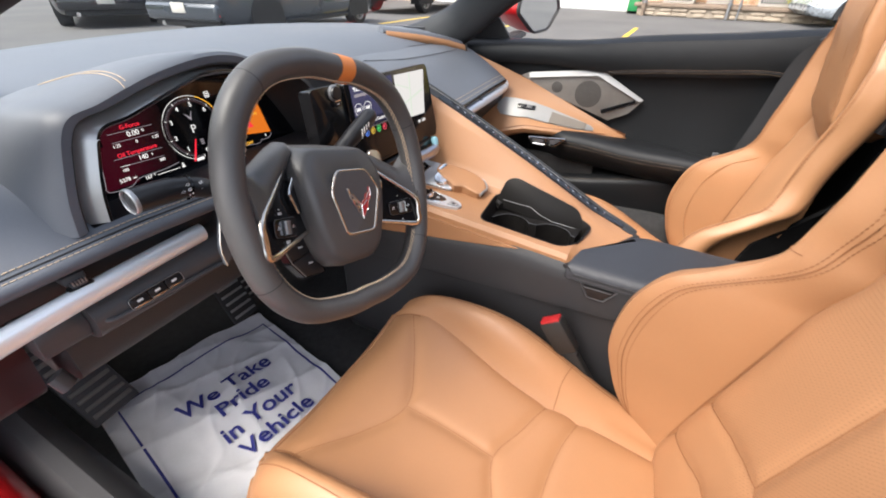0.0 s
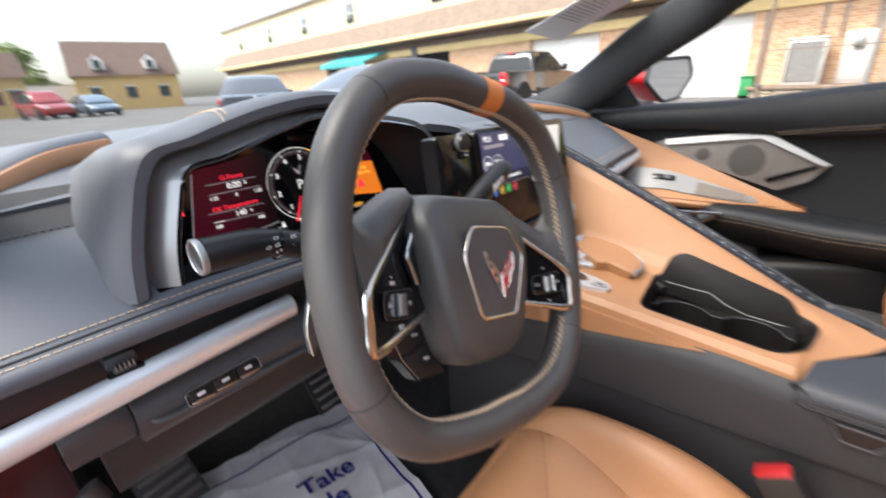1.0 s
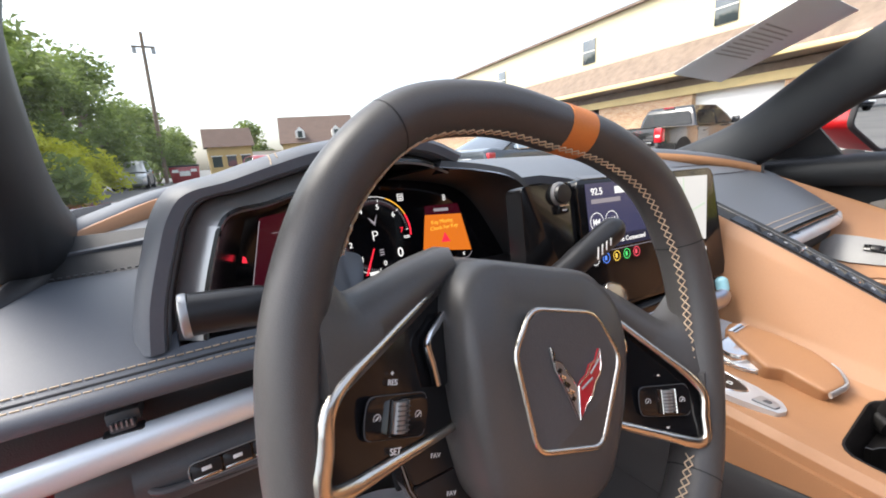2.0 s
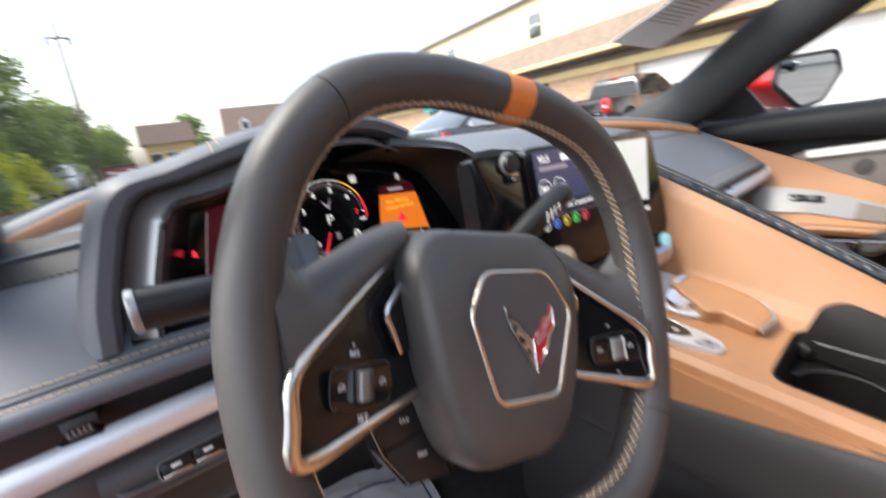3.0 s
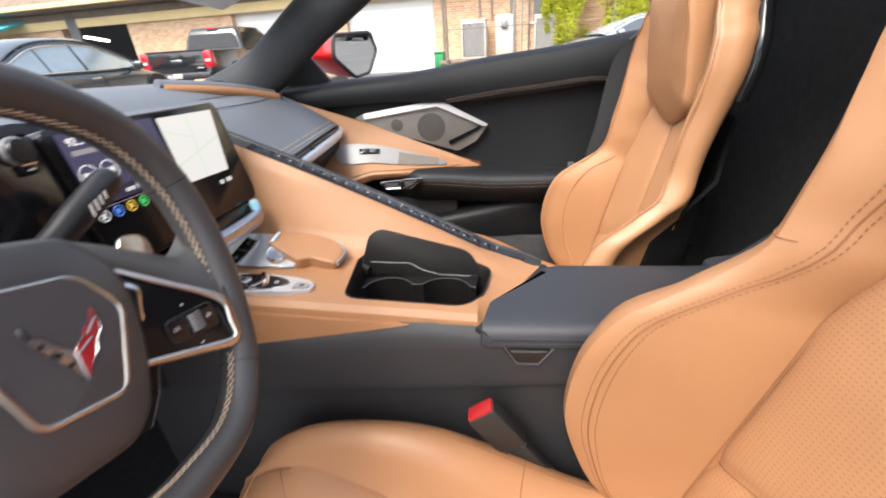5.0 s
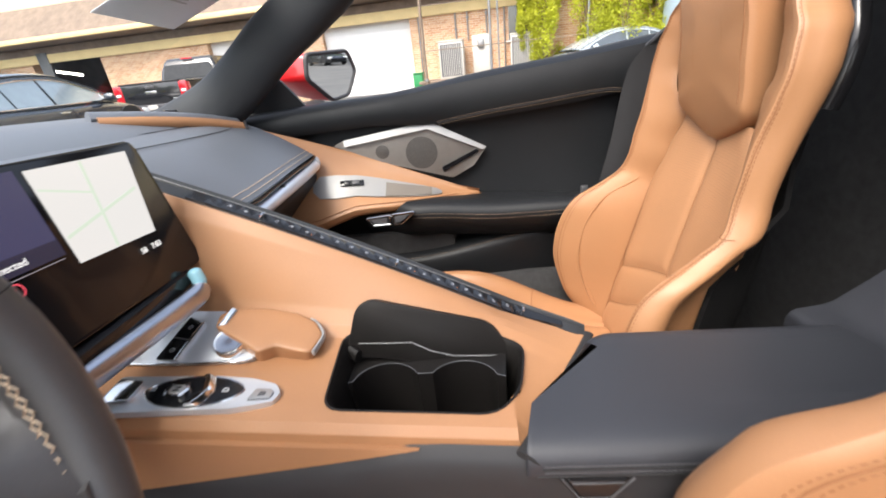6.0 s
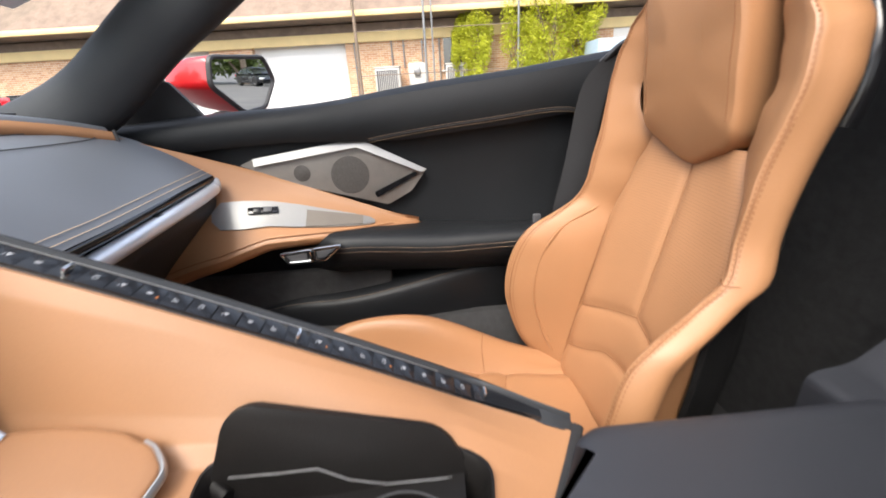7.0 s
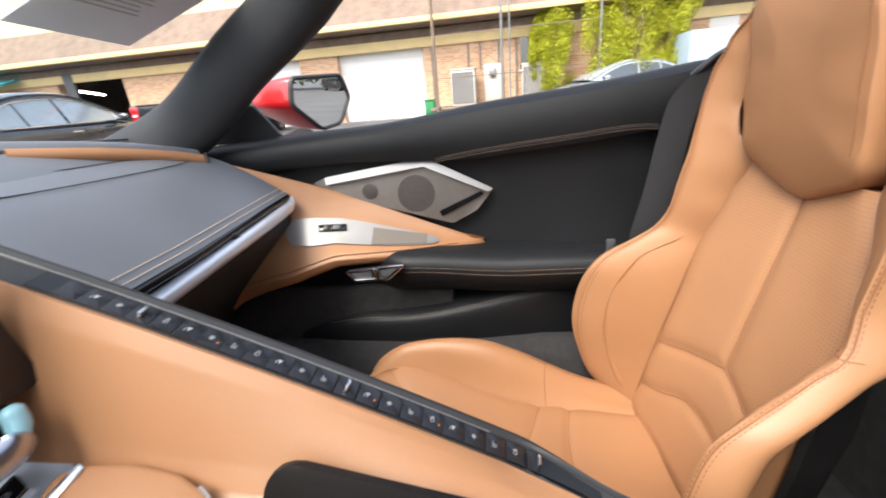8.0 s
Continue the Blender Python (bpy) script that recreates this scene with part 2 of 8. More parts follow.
def lathe(profile, seg=24, m=None):
    rings = [[Vector((r * math.cos(a), r * math.sin(a), z)) for a in [2 * math.pi * k / seg for k in range(seg)]] for r, z in profile]
    bm = loft(rings)
    if m:
        bmesh.ops.transform(bm, matrix=m, verts=bm.verts)
    return bm


def frame_of(at, u, v):
    """A pose with x along u, y along v (made square to u)."""
    u = Vector(u).normalized()
    w = u.cross(Vector(v)).normalized()
    v = w.cross(u)
    m = Matrix((u, v, w)).transposed().to_4x4()
    m.translation = Vector(at)
    return m


def join(*bms):
    """Several meshes of one piece in one."""
    out = bmesh.new()
    for b in bms:
        me = bpy.data.meshes.new("t")
        b.to_mesh(me)
        b.free()
        out.from_mesh(me)
        bpy.data.meshes.remove(me)
    return out


def placed(bm, m):
    bmesh.ops.transform(bm, matrix=m, verts=bm.verts)
    return bm


def words(name, body, size, m, material, parent, align="CENTER", depth=0.0003, squeeze=1.0, bold=0.0):
    """Raised lettering as a mesh."""
    cu = bpy.data.curves.new(name, "FONT")
    cu.body, cu.size, cu.align_x, cu.align_y, cu.extrude = body, size, align, "CENTER", depth
    cu.offset = bold
    tmp = bpy.data.objects.new(name, cu)
    me = bpy.data.meshes.new_from_object(tmp)
    bpy.data.objects.remove(tmp)
    bpy.data.curves.remove(cu)
    bm = bmesh.new()
    bm.from_mesh(me)
    bpy.data.meshes.remove(me)
    bmesh.ops.transform(bm, matrix=m @ Matrix.Diagonal((squeeze, 1, 1, 1)), verts=bm.verts)
    return part(name, bm, material, parent)


def dashes(path, pitch, length, r, seg=4):
    """A row of stitches along a path."""
    bm = bmesh.new()
    path = [Vector(p) for p in path]
    left = 0.0
    for a, b in zip(path, path[1:]):
        d = b - a
        L = d.length
        if L < 1e-6:
            continue
        d /= L
        s = left
        while s < L:
            p = a + d * s
            tube([p, p + d * length], r, seg=seg, up=(0.3, 0.5, 0.8), bm=bm)
            s += pitch
        left = s - L
    return bm


# ---------------------------------------------------------------- outdoors: ground, building, far houses
gb = bmesh.new()
bmesh.ops.create_grid(gb, x_segments=40, y_segments=40, size=900)
part("ground", gb, ASPHALT, None, "grey worn asphalt of the parking lot", category="ground", kind="structure")

def brickwork(name):
    """Brick courses too small to tell apart singly, as a surface."""
    m = mat(name, (0.4, 0.2, 0.12), 0.85, spot=0.1, size=2)
    nt = m.node_tree
    b = nt.nodes["Principled BSDF"]
    br = nt.nodes.new("ShaderNodeTexBrick")
    br.inputs["Color1"].default_value, br.inputs["Color2"].default_value, br.inputs["Mortar"].default_value = (0.48, 0.24, 0.12, 1), (0.64, 0.41, 0.24, 1), (0.66, 0.58, 0.48, 1)
    br.inputs["Scale"].default_value, br.inputs["Mortar Size"].default_value = 4.4, 0.03
    br.inputs["Brick Width"].default_value, br.inputs["Row Height"].default_value = 0.95, 0.33
    co = nt.nodes.new("ShaderNodeTexCoord")
    mp = nt.nodes.new("ShaderNodeVectorMath")
    mp.operation = "MULTIPLY"
    sep, com = nt.nodes.new("ShaderNodeSeparateXYZ"), nt.nodes.new("ShaderNodeCombineXYZ")
    nt.links.new(co.outputs["Object"], sep.inputs[0])
    nt.links.new(sep.outputs[1], com.inputs[0])
    nt.links.new(sep.outputs[2], com.inputs[1])
    nt.links.new(com.outputs[0], br.inputs["Vector"])
    nt.links.new(br.outputs[0], b.inputs["Base Color"])
    return m


BRICKM = brickwork("red brickwork")
CREAM = mat("cream paint", (0.78, 0.60, 0.30), 0.7, spot=0.1, size=2)
ROOFB = mat("brown shingles", (0.21, 0.155, 0.12), 0.9, spot=0.3, size=3, bump=0.4, grain=30)
SIDING = mat("white siding", (0.74, 0.73, 0.7), 0.7, spot=0.06, size=1)
CREAMS = mat("cream siding", (0.66, 0.57, 0.38), 0.7, spot=0.06, size=1)
DOORW = mat("white door paint", (0.8, 0.8, 0.79), 0.5, spot=0.05, size=1)
STONE = mat("rubble stone", (0.36, 0.3, 0.23), 0.9, spot=0.3, size=3, bump=0.6, grain=20)
STEEL = mat("galvanised steel", (0.30, 0.30, 0.30), 0.45, 0.8, spot=0.2)
WOODP = mat("weathered pole wood", (0.2, 0.15, 0.11), 0.85, spot=0.3, size=6)
HVAC = mat("grey beige sheet metal", (0.5, 0.48, 0.44), 0.55, spot=0.1)
LEAF = mat("green leaves", (0.15, 0.23, 0.06), 0.6, spot=0.4, size=1.2, other=(0.27, 0.34, 0.09))
LEAFY = mat("yellow green leaves", (0.46, 0.52, 0.03), 0.6, spot=0.3, size=1.5, other=(0.66, 0.66, 0.06))
for m_ in (LEAF, LEAFY):
    nt_ = m_.node_tree
    col_ = nt_.nodes["Principled BSDF"].inputs["Base Color"].links[0].from_socket
    tl_ = nt_.nodes.new("ShaderNodeBsdfTranslucent")
    mx_ = nt_.nodes.new("ShaderNodeMixShader")
    mx_.inputs[0].default_value = 0.45
    nt_.links.new(col_, tl_.inputs[0])
    nt_.links.new(nt_.nodes["Principled BSDF"].outputs[0], mx_.inputs[1])
    nt_.links.new(tl_.outputs[0], mx_.inputs[2])
    nt_.links.new(mx_.outputs[0], nt_.nodes["Material Output"].inputs[0])
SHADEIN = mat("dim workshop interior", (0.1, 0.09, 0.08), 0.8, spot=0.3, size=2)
TUBE = glow("fluorescent tube", (1.0, 0.95, 0.85), 6.0)

# the facade runs along Y with a slight swing; local x along it, local y out to the lot
FAC = frame_of((17.4, 1.7, 0), (0.10, 0.995, 0), (-0.995, 0.10, 0))


def fbox(x0, x1, y0, y1, z0, z1, bevel=0.0):
    return box((x0 + x1) / 2, (y0 + y1) / 2, (z0 + z1) / 2, x1 - x0, y1 - y0, z1 - z0, bevel, FAC)


build = thing("workshop_building", "long two-storey workshop with brick base, brown awning and white siding", "building", FAC.translation)
OPENINGS = [(0.0, 3.55, 0, 2.75), (5.2, 8.6, 0, 2.75), (13.8, 17.4, 0, 2.6), (24, 27, 0, 2.5)]
x = -26.0
for a, b, z0, z1 in sorted(OPENINGS):
    part("wall", fbox(x, a, -0.35, 0, 0, 3.2), BRICKM, build)
    part("lintel", fbox(a, b, -0.35, 0, z1, 3.2), BRICKM, build)
    x = b
part("wall", fbox(x, 48, -0.35, 0, 0, 3.2), BRICKM, build)
part("fascia", fbox(-26, 48, 0.0, 0.12, 2.56, 2.90, 0.02), CREAM, build, "cream painted fascia beam")
part("awning", prism([(0.9, 3.29), (1.0, 3.40), (-0.3, 4.75), (-0.3, 3.2)], -26, 48, FAC @ frame_of((0, 0, 0), (0, 1, 0), (0, 0, 1))), ROOFB, build, "brown shingled awning roof")
part("soffit_board", fbox(-26, 48, 0.0, 0.10, 2.90, 3.18), ROOFB, build, "brown board under the awning")
part("post", fbox(16.28, 16.83, 0.002, 0.14, 0, 2.98, 0.01), GREYPL, build, "dark post beside the open bay")
part("gutter", fbox(-26, 48, 0.9, 1.04, 3.29, 3.47, 0.02), CREAM, build)
part("upper_wall", fbox(-26, 48, -8, -0.3, 4.6, 7.0), CREAMS, build, "white upper storey wall")
part("eave", fbox(-26, 48, -8.2, -0.1, 7.0, 7.12), ROOFB, build)
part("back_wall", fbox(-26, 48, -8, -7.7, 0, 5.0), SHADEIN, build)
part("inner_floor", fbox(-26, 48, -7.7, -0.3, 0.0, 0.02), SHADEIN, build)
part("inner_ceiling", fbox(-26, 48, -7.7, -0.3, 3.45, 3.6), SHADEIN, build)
for a in (7.15, 14.4, 22.95, 29.5, 36, 43, -0.5, -8):
    w = part("window", fbox(a, a + 0.9, -0.34, -0.26, 5.05, 6.25, 0.01), CARGLASS, build)
    part("frame", fbox(a - 0.08, a + 0.98, -0.36, -0.27, 6.25, 6.33), SIDING, w)
    part("sash", fbox(a, a + 0.9, -0.27, -0.23, 5.63, 5.68), SIDING, w)
for a, b in ((0.0, 3.55), (5.2, 8.6)):
    d = part("roller_door", fbox(a, b, -0.3, -0.25, 0, 2.75), DOORW, build, "white roller door, closed")
    for k in range(6):
        part("panel", fbox(a + 0.02, b - 0.02, -0.25, -0.235, 0.03 + k * 0.45, 0.44 + k * 0.45, 0.006), DOORW, d)
lamp = thing("tube_light", "lit fluorescent tube inside the open workshop bay", "lamp", FAC @ Vector((17.6, -1.5, 2.25)))
part("tube", tube([FAC @ Vector((17.5, -0.53, 2.36)), FAC @ Vector((17.84, -2.63, 2.11))], 0.045, None, 10), TUBE, lamp)


def road_wheels(ob, L, W, R, xs_):
    """Four wheels with tyres and seven-spoked rims."""
    h = W / 2
    for fx in xs_:
        for s in (-1, 1):
            m = frame_of((fx, s * (h - 0.12), R), (1, 0, 0), (0, 0, 1) if s < 0 else (0, 0, -1))
            w = part("wheel", lathe([(R * 0.66, -0.1), (R * 0.95, -0.11), (R, -0.07), (R, 0.09), (R * 0.95, 0.125), (R * 0.70, 0.12), (R * 0.66, 0.06)], 32, m), RUBBER, ob)
            spokes = [placed(prism([(R * 0.10, -0.030), (R * 0.64, -0.046), (R * 0.64, 0.046), (R * 0.10, 0.030)], 0.07, 0.098, None, 0.006), m @ pose(0, 0, 0, 0, 0, 360 * k / 7)) for k in range(7)]
            part("rim", join(lathe([(R * 0.68, 0.04), (R * 0.69, 0.118), (R * 0.63, 0.105), (R * 0.60, 0.03)], 32, m), lathe([(0.075, 0.06), (0.07, 0.10), (0.0, 0.105)], 16, m), *spokes), STEEL, w, "silver spoked rim")
            part("brake_disc", lathe([(R * 0.5, 0.01), (R * 0.5, 0.03), (0.0, 0.03)], 20, m), GREYPL, w)


def arches(body, W, R, xs_):
    """Dark wheel houses standing just proud of the flanks."""
    for fx in xs_:
        for s in (-1, 1):
            pts = [(fx + (R + 0.07) * math.cos(q), R + (R + 0.07) * math.sin(q)) for q in [math.pi * (-0.10 + 1.2 * k / 16) for k in range(17)]]
            y0 = s * (W / 2 + 0.004)
            part("wheel_house", prism(pts, min(y0, y0 - s * 0.30), max(y0, y0 - s * 0.30), frame_of((0, 0, 0), (1, 0, 0), (0, 0, 1)) @ Matrix.Diagonal((1, 1, -1, 1))), RUBBER, body)


def car(name, label, at, az, style, paint, glass_m=CARGLASS):
    """A parked car: lofted body, arched cabin, windows with bright line, wheels and lamps. Local x ahead, y left."""
    ob = thing(name, label, "car", (0, 0, 0))
    L, W, H, belt = {"sedan": (5.0, 1.88, 1.38, 0.88), "suv": (4.8, 1.95, 1.78, 1.05)}[style]
    h = W / 2

    def section(x, hw, z0, z1):
        pts = [(-hw * 0.90, z0), (hw * 0.90, z0), (hw * 0.99, z0 + 0.14), (hw, (z0 + z1) / 2 + 0.03), (hw * 0.955, z1 - 0.07), (hw * 0.86, z1), (-hw * 0.86, z1), (-hw * 0.955, z1 - 0.07), (-hw, (z0 + z1) / 2 + 0.03), (-hw * 0.99, z0 + 0.14)]
        return [Vector((x, y, z)) for y, z in rounded(pts, 0.08, 3)]

    back = belt + (0.06 if style == "sedan" else 0.0)
    prof = [(-L / 2, 0.80, 0.46, back - 0.22), (-L / 2 + 0.05, 0.88, 0.34, back - 0.05), (-L / 2 + 0.25, 0.95, 0.25, back), (-L / 2 + 0.8, 1.0, 0.22, belt + 0.03), (-0.4, 1.0, 0.2, belt),
            (L / 2 - 1.6, 1.0, 0.2, belt), (L / 2 - 1.0, 0.99, 0.21, belt - 0.05), (L / 2 - 0.5, 0.96, 0.22, belt - 0.13), (L / 2 - 0.18, 0.88, 0.27, belt - 0.23), (L / 2, 0.74, 0.38, belt - 0.36)]
    body = part("body", loft([section(x, h * k, a, b) for x, k, a, b in prof]), paint, ob)
    wx = (-L * 0.3, L * 0.31)
    R = 0.34 if style == "sedan" else 0.38
    arches(body, W, R, wx)
    # cabin: an arched side outline, drawn in towards the roof
    ctl = {"sedan": [(-2.05, belt), (-1.55, belt + 0.22), (-0.95, H - 0.06), (-0.25, H), (0.35, H - 0.05), (0.95, belt + 0.24), (1.45, belt)],
           "suv": [(-2.30, belt), (-2.22, belt + 0.35), (-1.95, H - 0.07), (-0.7, H), (0.2, H - 0.05), (0.75, belt + 0.35), (1.25, belt)]}[style]
    line = [Vector((x, 0, z)) for x, z in ctl]
    roofl = spline(line, 6)

    def half(z):
        return h * (0.90 - 0.22 * (z - belt) / (H - belt))

    rows = []
    for p in roofl:
        w_ = half(p.z)
        rows.append([Vector((p.x, -w_, p.z - 0.02)), Vector((p.x, -w_ * 0.90, p.z + 0.006)), Vector((p.x, -w_ * 0.5, p.z + 0.022)), Vector((p.x, 0, p.z + 0.028)), Vector((p.x, w_ * 0.5, p.z + 0.022)), Vector((p.x, w_ * 0.90, p.z + 0.006)), Vector((p.x, w_, p.z - 0.02))])
    cabin = part("cabin", sheet(rows, 0.03), paint, body)
    z_at = lambda x: max((a.z + (b.z - a.z) * (x - a.x) / (b.x - a.x + 1e-9)) for a, b in zip(roofl, roofl[1:]) if a.x <= x <= b.x)
    x0, x1 = roofl[0].x + 0.05, roofl[-1].x - 0.05
    xs_ = [x0 + (x1 - x0) * k / 26 for k in range(27)]
    for s in (-1, 1):
        side = []
        for u in (0, 0.5, 1):
            side.append([Vector((x, s * half(belt + (z_at(x) - 0.03 - belt) * u), belt - 0.02 + (z_at(x) - 0.01 - belt) * u)) for x in xs_])
        part("cabin_side", sheet(side, 0.02, out=(0, s, 0)), paint, cabin)
        # one window line in three panes with posts between
        cuts = [x0 + 0.30, (x0 + x1) / 2 - 0.62, (x0 + x1) / 2 - 0.58, (x0 + x1) / 2 + 0.12, (x0 + x1) / 2 + 0.18, x1 - 0.30]
        for a, b in zip(cuts[::2], cuts[1::2]):
            px_ = [a + (b - a) * k / 9 for k in range(10)]
            pane = [[Vector((x, s * (half(belt + (z_at(x) - 0.075 - belt) * u) + 0.012), belt + 0.025 + (z_at(x) - 0.085 - belt - 0.025) * u)) for x in px_] for u in (0, 0.5, 1)]
            part("side_window", sheet(pane, 0.006, out=(0, s, 0)), glass_m, cabin)
        low = [Vector((x, s * (half(belt) + 0.016), belt + 0.012)) for x in xs_[3:-3]]
        upp = [Vector((x, s * (half(z_at(x) - 0.07) + 0.016), z_at(x) - 0.075)) for x in xs_[3:-3]]
        part("window_line", tube(low + upp[::-1], 0.011, seg=6, closed=True, up=(0, 1, 0)), CHROME, cabin, "chrome window line")
        mir = part("door_mirror", placed(lathe([(0.0, -0.10), (0.055, -0.08), (0.075, 0.0), (0.06, 0.09), (0.0, 0.11)], 16), pose(x1 - 0.42, s * (h + 0.06), belt + 0.06, 90, 0, 0) @ Matrix.Diagonal((0.8, 1.0, 1.0, 1))), paint, body)
        part("mirror_foot", box(x1 - 0.40, s * (h - 0.05), belt + 0.02, 0.06, 0.14, 0.04, 0.012), RUBBER, mir)
        part("door_seam", tube([(0.12 - 0.05, s * (h + 0.001), 0.34), (0.12, s * (h + 0.002), 0.62), (0.10, s * (h * 0.955 + 0.003), belt - 0.07)], 0.006, seg=5), RUBBER, body)
        part("door_handle", box(-0.12, s * (h * 0.985), belt - 0.12, 0.20, 0.03, 0.03, 0.01), CHROME, body)
        part("sill_trim", box(0.02, s * h * 0.975, 0.25, L * 0.42, 0.05, 0.07, 0.02), RUBBER, body)
        part("tail_lamp", placed(box(-L / 2 + 0.17, s * h * 0.72, back - 0.16, 0.20, h * 0.42, 0.15 if style == "sedan" else 0.38, 0.04), Matrix.Identity(4)), mats["lamp_red"], body, "red tail lamp")
        part("reflector", box(-L / 2 + 0.03, s * h * 0.72, 0.42, 0.05, 0.26, 0.05, 0.01), mats["lamp_red"], body)
        part("head_lamp", box(L / 2 - 0.20, s * h * 0.70, belt - 0.30, 0.24, 0.36, 0.14, 0.05), mats["lamp_white"], body)
    for nm, i0, i1 in (("rear_window", 3, 11), ("windscreen", -12, -3)):
        g_ = [[Vector((p.x, half(p.z) * k, p.z + 0.036 - 0.012 * k * k)) for k in (-0.86, -0.5, 0, 0.5, 0.86)] for p in roofl[i0:i1]]
        part(nm, sheet(g_, 0.008), glass_m, cabin)
    part("rear_bumper", box(-L / 2 + 0.04, 0, 0.46, 0.16, W * 0.86, 0.26, 0.07, None, 4), paint, body)
    part("lower_apron", box(-L / 2 + 0.10, 0, 0.30, 0.12, W * 0.78, 0.14, 0.04), RUBBER, body)
    part("number_plate", box(-L / 2 - 0.05, 0, 0.52, 0.02, 0.30, 0.15, 0.006), HVAC, body)
    part("trim_strip", box(-L / 2 - 0.005, 0, back - 0.20, 0.04, W * 0.46, 0.03, 0.01), CHROME, body)
    part("emblem", placed(lathe([(0.055, 0.0), (0.05, 0.02), (0.0, 0.025)], 18), pose(-L / 2 + 0.005, 0, back - 0.11, 0, -90, 0)), CHROME, body)
    part("exhaust", tube([(-L / 2 + 0.02, h * 0.55, 0.27), (-L / 2 + 0.3, h * 0.55, 0.27)], 0.04, None, 12), CHROME, body)
    road_wheels(ob, L, W, R, wx)
    ob.matrix_basis = pose(*at, 0, 0, az)
    return ob


def pickup(name, label, at, az, paint, glass_m=CARGLASS):
    """A pickup with an open bed, upright tail lamps and a four-door cab."""
    ob = thing(name, label, "truck", (0, 0, 0))
    L, W, belt, H = 5.85, 2.06, 1.19, 1.83
    h, t_ = W / 2, -5.85 / 2

    def section(x, hw, z0, z1):
        pts = [(-hw * 0.95, z0), (hw * 0.95, z0), (hw, z0 + 0.2), (hw, z1 - 0.06), (hw * 0.97, z1), (-hw * 0.97, z1), (-hw, z1 - 0.06), (-hw, z0 + 0.2)]
        return [Vector((x, y, z)) for y, z in rounded(pts, 0.05, 3)]

    bed = join(box(t_ + 1.0, h * 0.95, 0.83, 1.98, 0.10, 0.70, 0.03), box(t_ + 1.0, -h * 0.95, 0.83, 1.98, 0.10, 0.70, 0.03), box(t_ + 1.0, 0, 0.66, 1.96, W * 0.9, 0.28, 0.02))
    body = part("body", join(loft([section(x, h * k, a, b) for x, k, a, b in ((t_ + 1.95, 1.0, 0.46, belt), (t_ + 2.4, 1.0, 0.42, belt), (0.6, 1.0, 0.42, belt), (1.7, 1.0, 0.44, belt), (2.6, 0.98, 0.46, belt - 0.05), (2.85, 0.92, 0.5, belt - 0.12), (L / 2, 0.86, 0.56, belt - 0.25))]), bed), paint, ob)
    gate = part("tailgate", box(t_ + 0.04, 0, 0.90, 0.09, W * 0.78, 0.56, 0.025), paint, body, "black tailgate")
    part("gate_lip", box(t_ + 0.03, 0, 1.185, 0.13, W * 0.80, 0.035, 0.012), RUBBER, gate)
    part("gate_handle", box(t_ - 0.008, 0, 1.07, 0.02, 0.24, 0.07, 0.012), GREYPL, gate)
    part("emblem_bar", box(t_ - 0.006, 0, 0.94, 0.012, 0.30, 0.07, 0.006), CHROME, gate)
    part("badge", box(t_ - 0.004, -h * 0.62, 0.75, 0.012, 0.18, 0.03, 0.004), CHROME, gate)
    for s in (-1, 1):
        part("tail_lamp", box(t_ + 0.09, s * h * 0.885, 0.95, 0.20, 0.235, 0.42, 0.035), mats["lamp_red"], body, "upright red tail lamp")
        part("reverse_lamp", box(t_ - 0.012, s * h * 0.885, 0.93, 0.012, 0.13, 0.06, 0.004), mats["lamp_white"], body)
        part("head_lamp", box(L / 2 - 0.12, s * h * 0.72, 0.92, 0.2, 0.36, 0.22, 0.04), mats["lamp_white"], body)
        mir = part("door_mirror", box(1.02, s * (h + 0.14), 1.30, 0.12, 0.24, 0.22, 0.05), paint, body)
        part("mirror_arm", box(1.03, s * (h + 0.01), 1.22, 0.08, 0.12, 0.05, 0.015), RUBBER, mir)
    part("rear_bumper", box(t_ - 0.03, 0, 0.56, 0.18, W * 0.92, 0.17, 0.04), mats["bumper"], body, "dark step bumper")
    part("number_plate", box(t_ - 0.128, 0, 0.57, 0.012, 0.26, 0.12, 0.004), HVAC, body)
    c0, c1, r0, r1 = -0.98, 1.65, -0.82, 0.75
    rings = []
    for z, k, a, b in ((belt - 0.03, 0.95, c0, c1), (belt + 0.32, 0.86, c0 + 0.06, 1.22), (H - 0.10, 0.75, r0 - 0.02, r1 + 0.10), (H - 0.02, 0.70, r0 + 0.06, r1), (H, 0.58, r0 + 0.16, r1 - 0.12)):
        rings.append([Vector((x, y, z)) for x, y in rounded([(a, -h * k), (b, -h * k * 0.95), (b, h * k * 0.95), (a, h * k)], 0.10, 4)])
    cabin = part("cabin", loft(rings), paint, body)
    m = frame_of((c0 - 0.012, 0, belt), (0, -1, 0), (0.10, 0, 0.54))
    part("rear_window", prism(rounded([(-h * 0.80, 0.05), (h * 0.80, 0.05), (h * 0.69, 0.46), (-h * 0.69, 0.46)], 0.06), -0.01, 0.016, m), glass_m, cabin)
    part("high_brake_lamp", box(r0 - 0.03, 0, H - 0.035, 0.06, 0.34, 0.045, 0.012), mats["lamp_red"], cabin, "red high brake lamp")
    for s in (-1, 1):
        m = frame_of((0, s * h * 0.945, belt), (1, 0, 0), (0, -s * h * 0.20, H - 0.10 - belt))
        for p in ([(c0 + 0.22, 0.05), (0.18, 0.05), (0.18, 0.50), (c0 + 0.30, 0.48)], [(0.28, 0.05), (1.28, 0.05), (0.80, 0.48), (0.28, 0.50)]):
            part("side_window", prism(rounded(p, 0.05), -0.018, 0.018, m), glass_m, cabin)
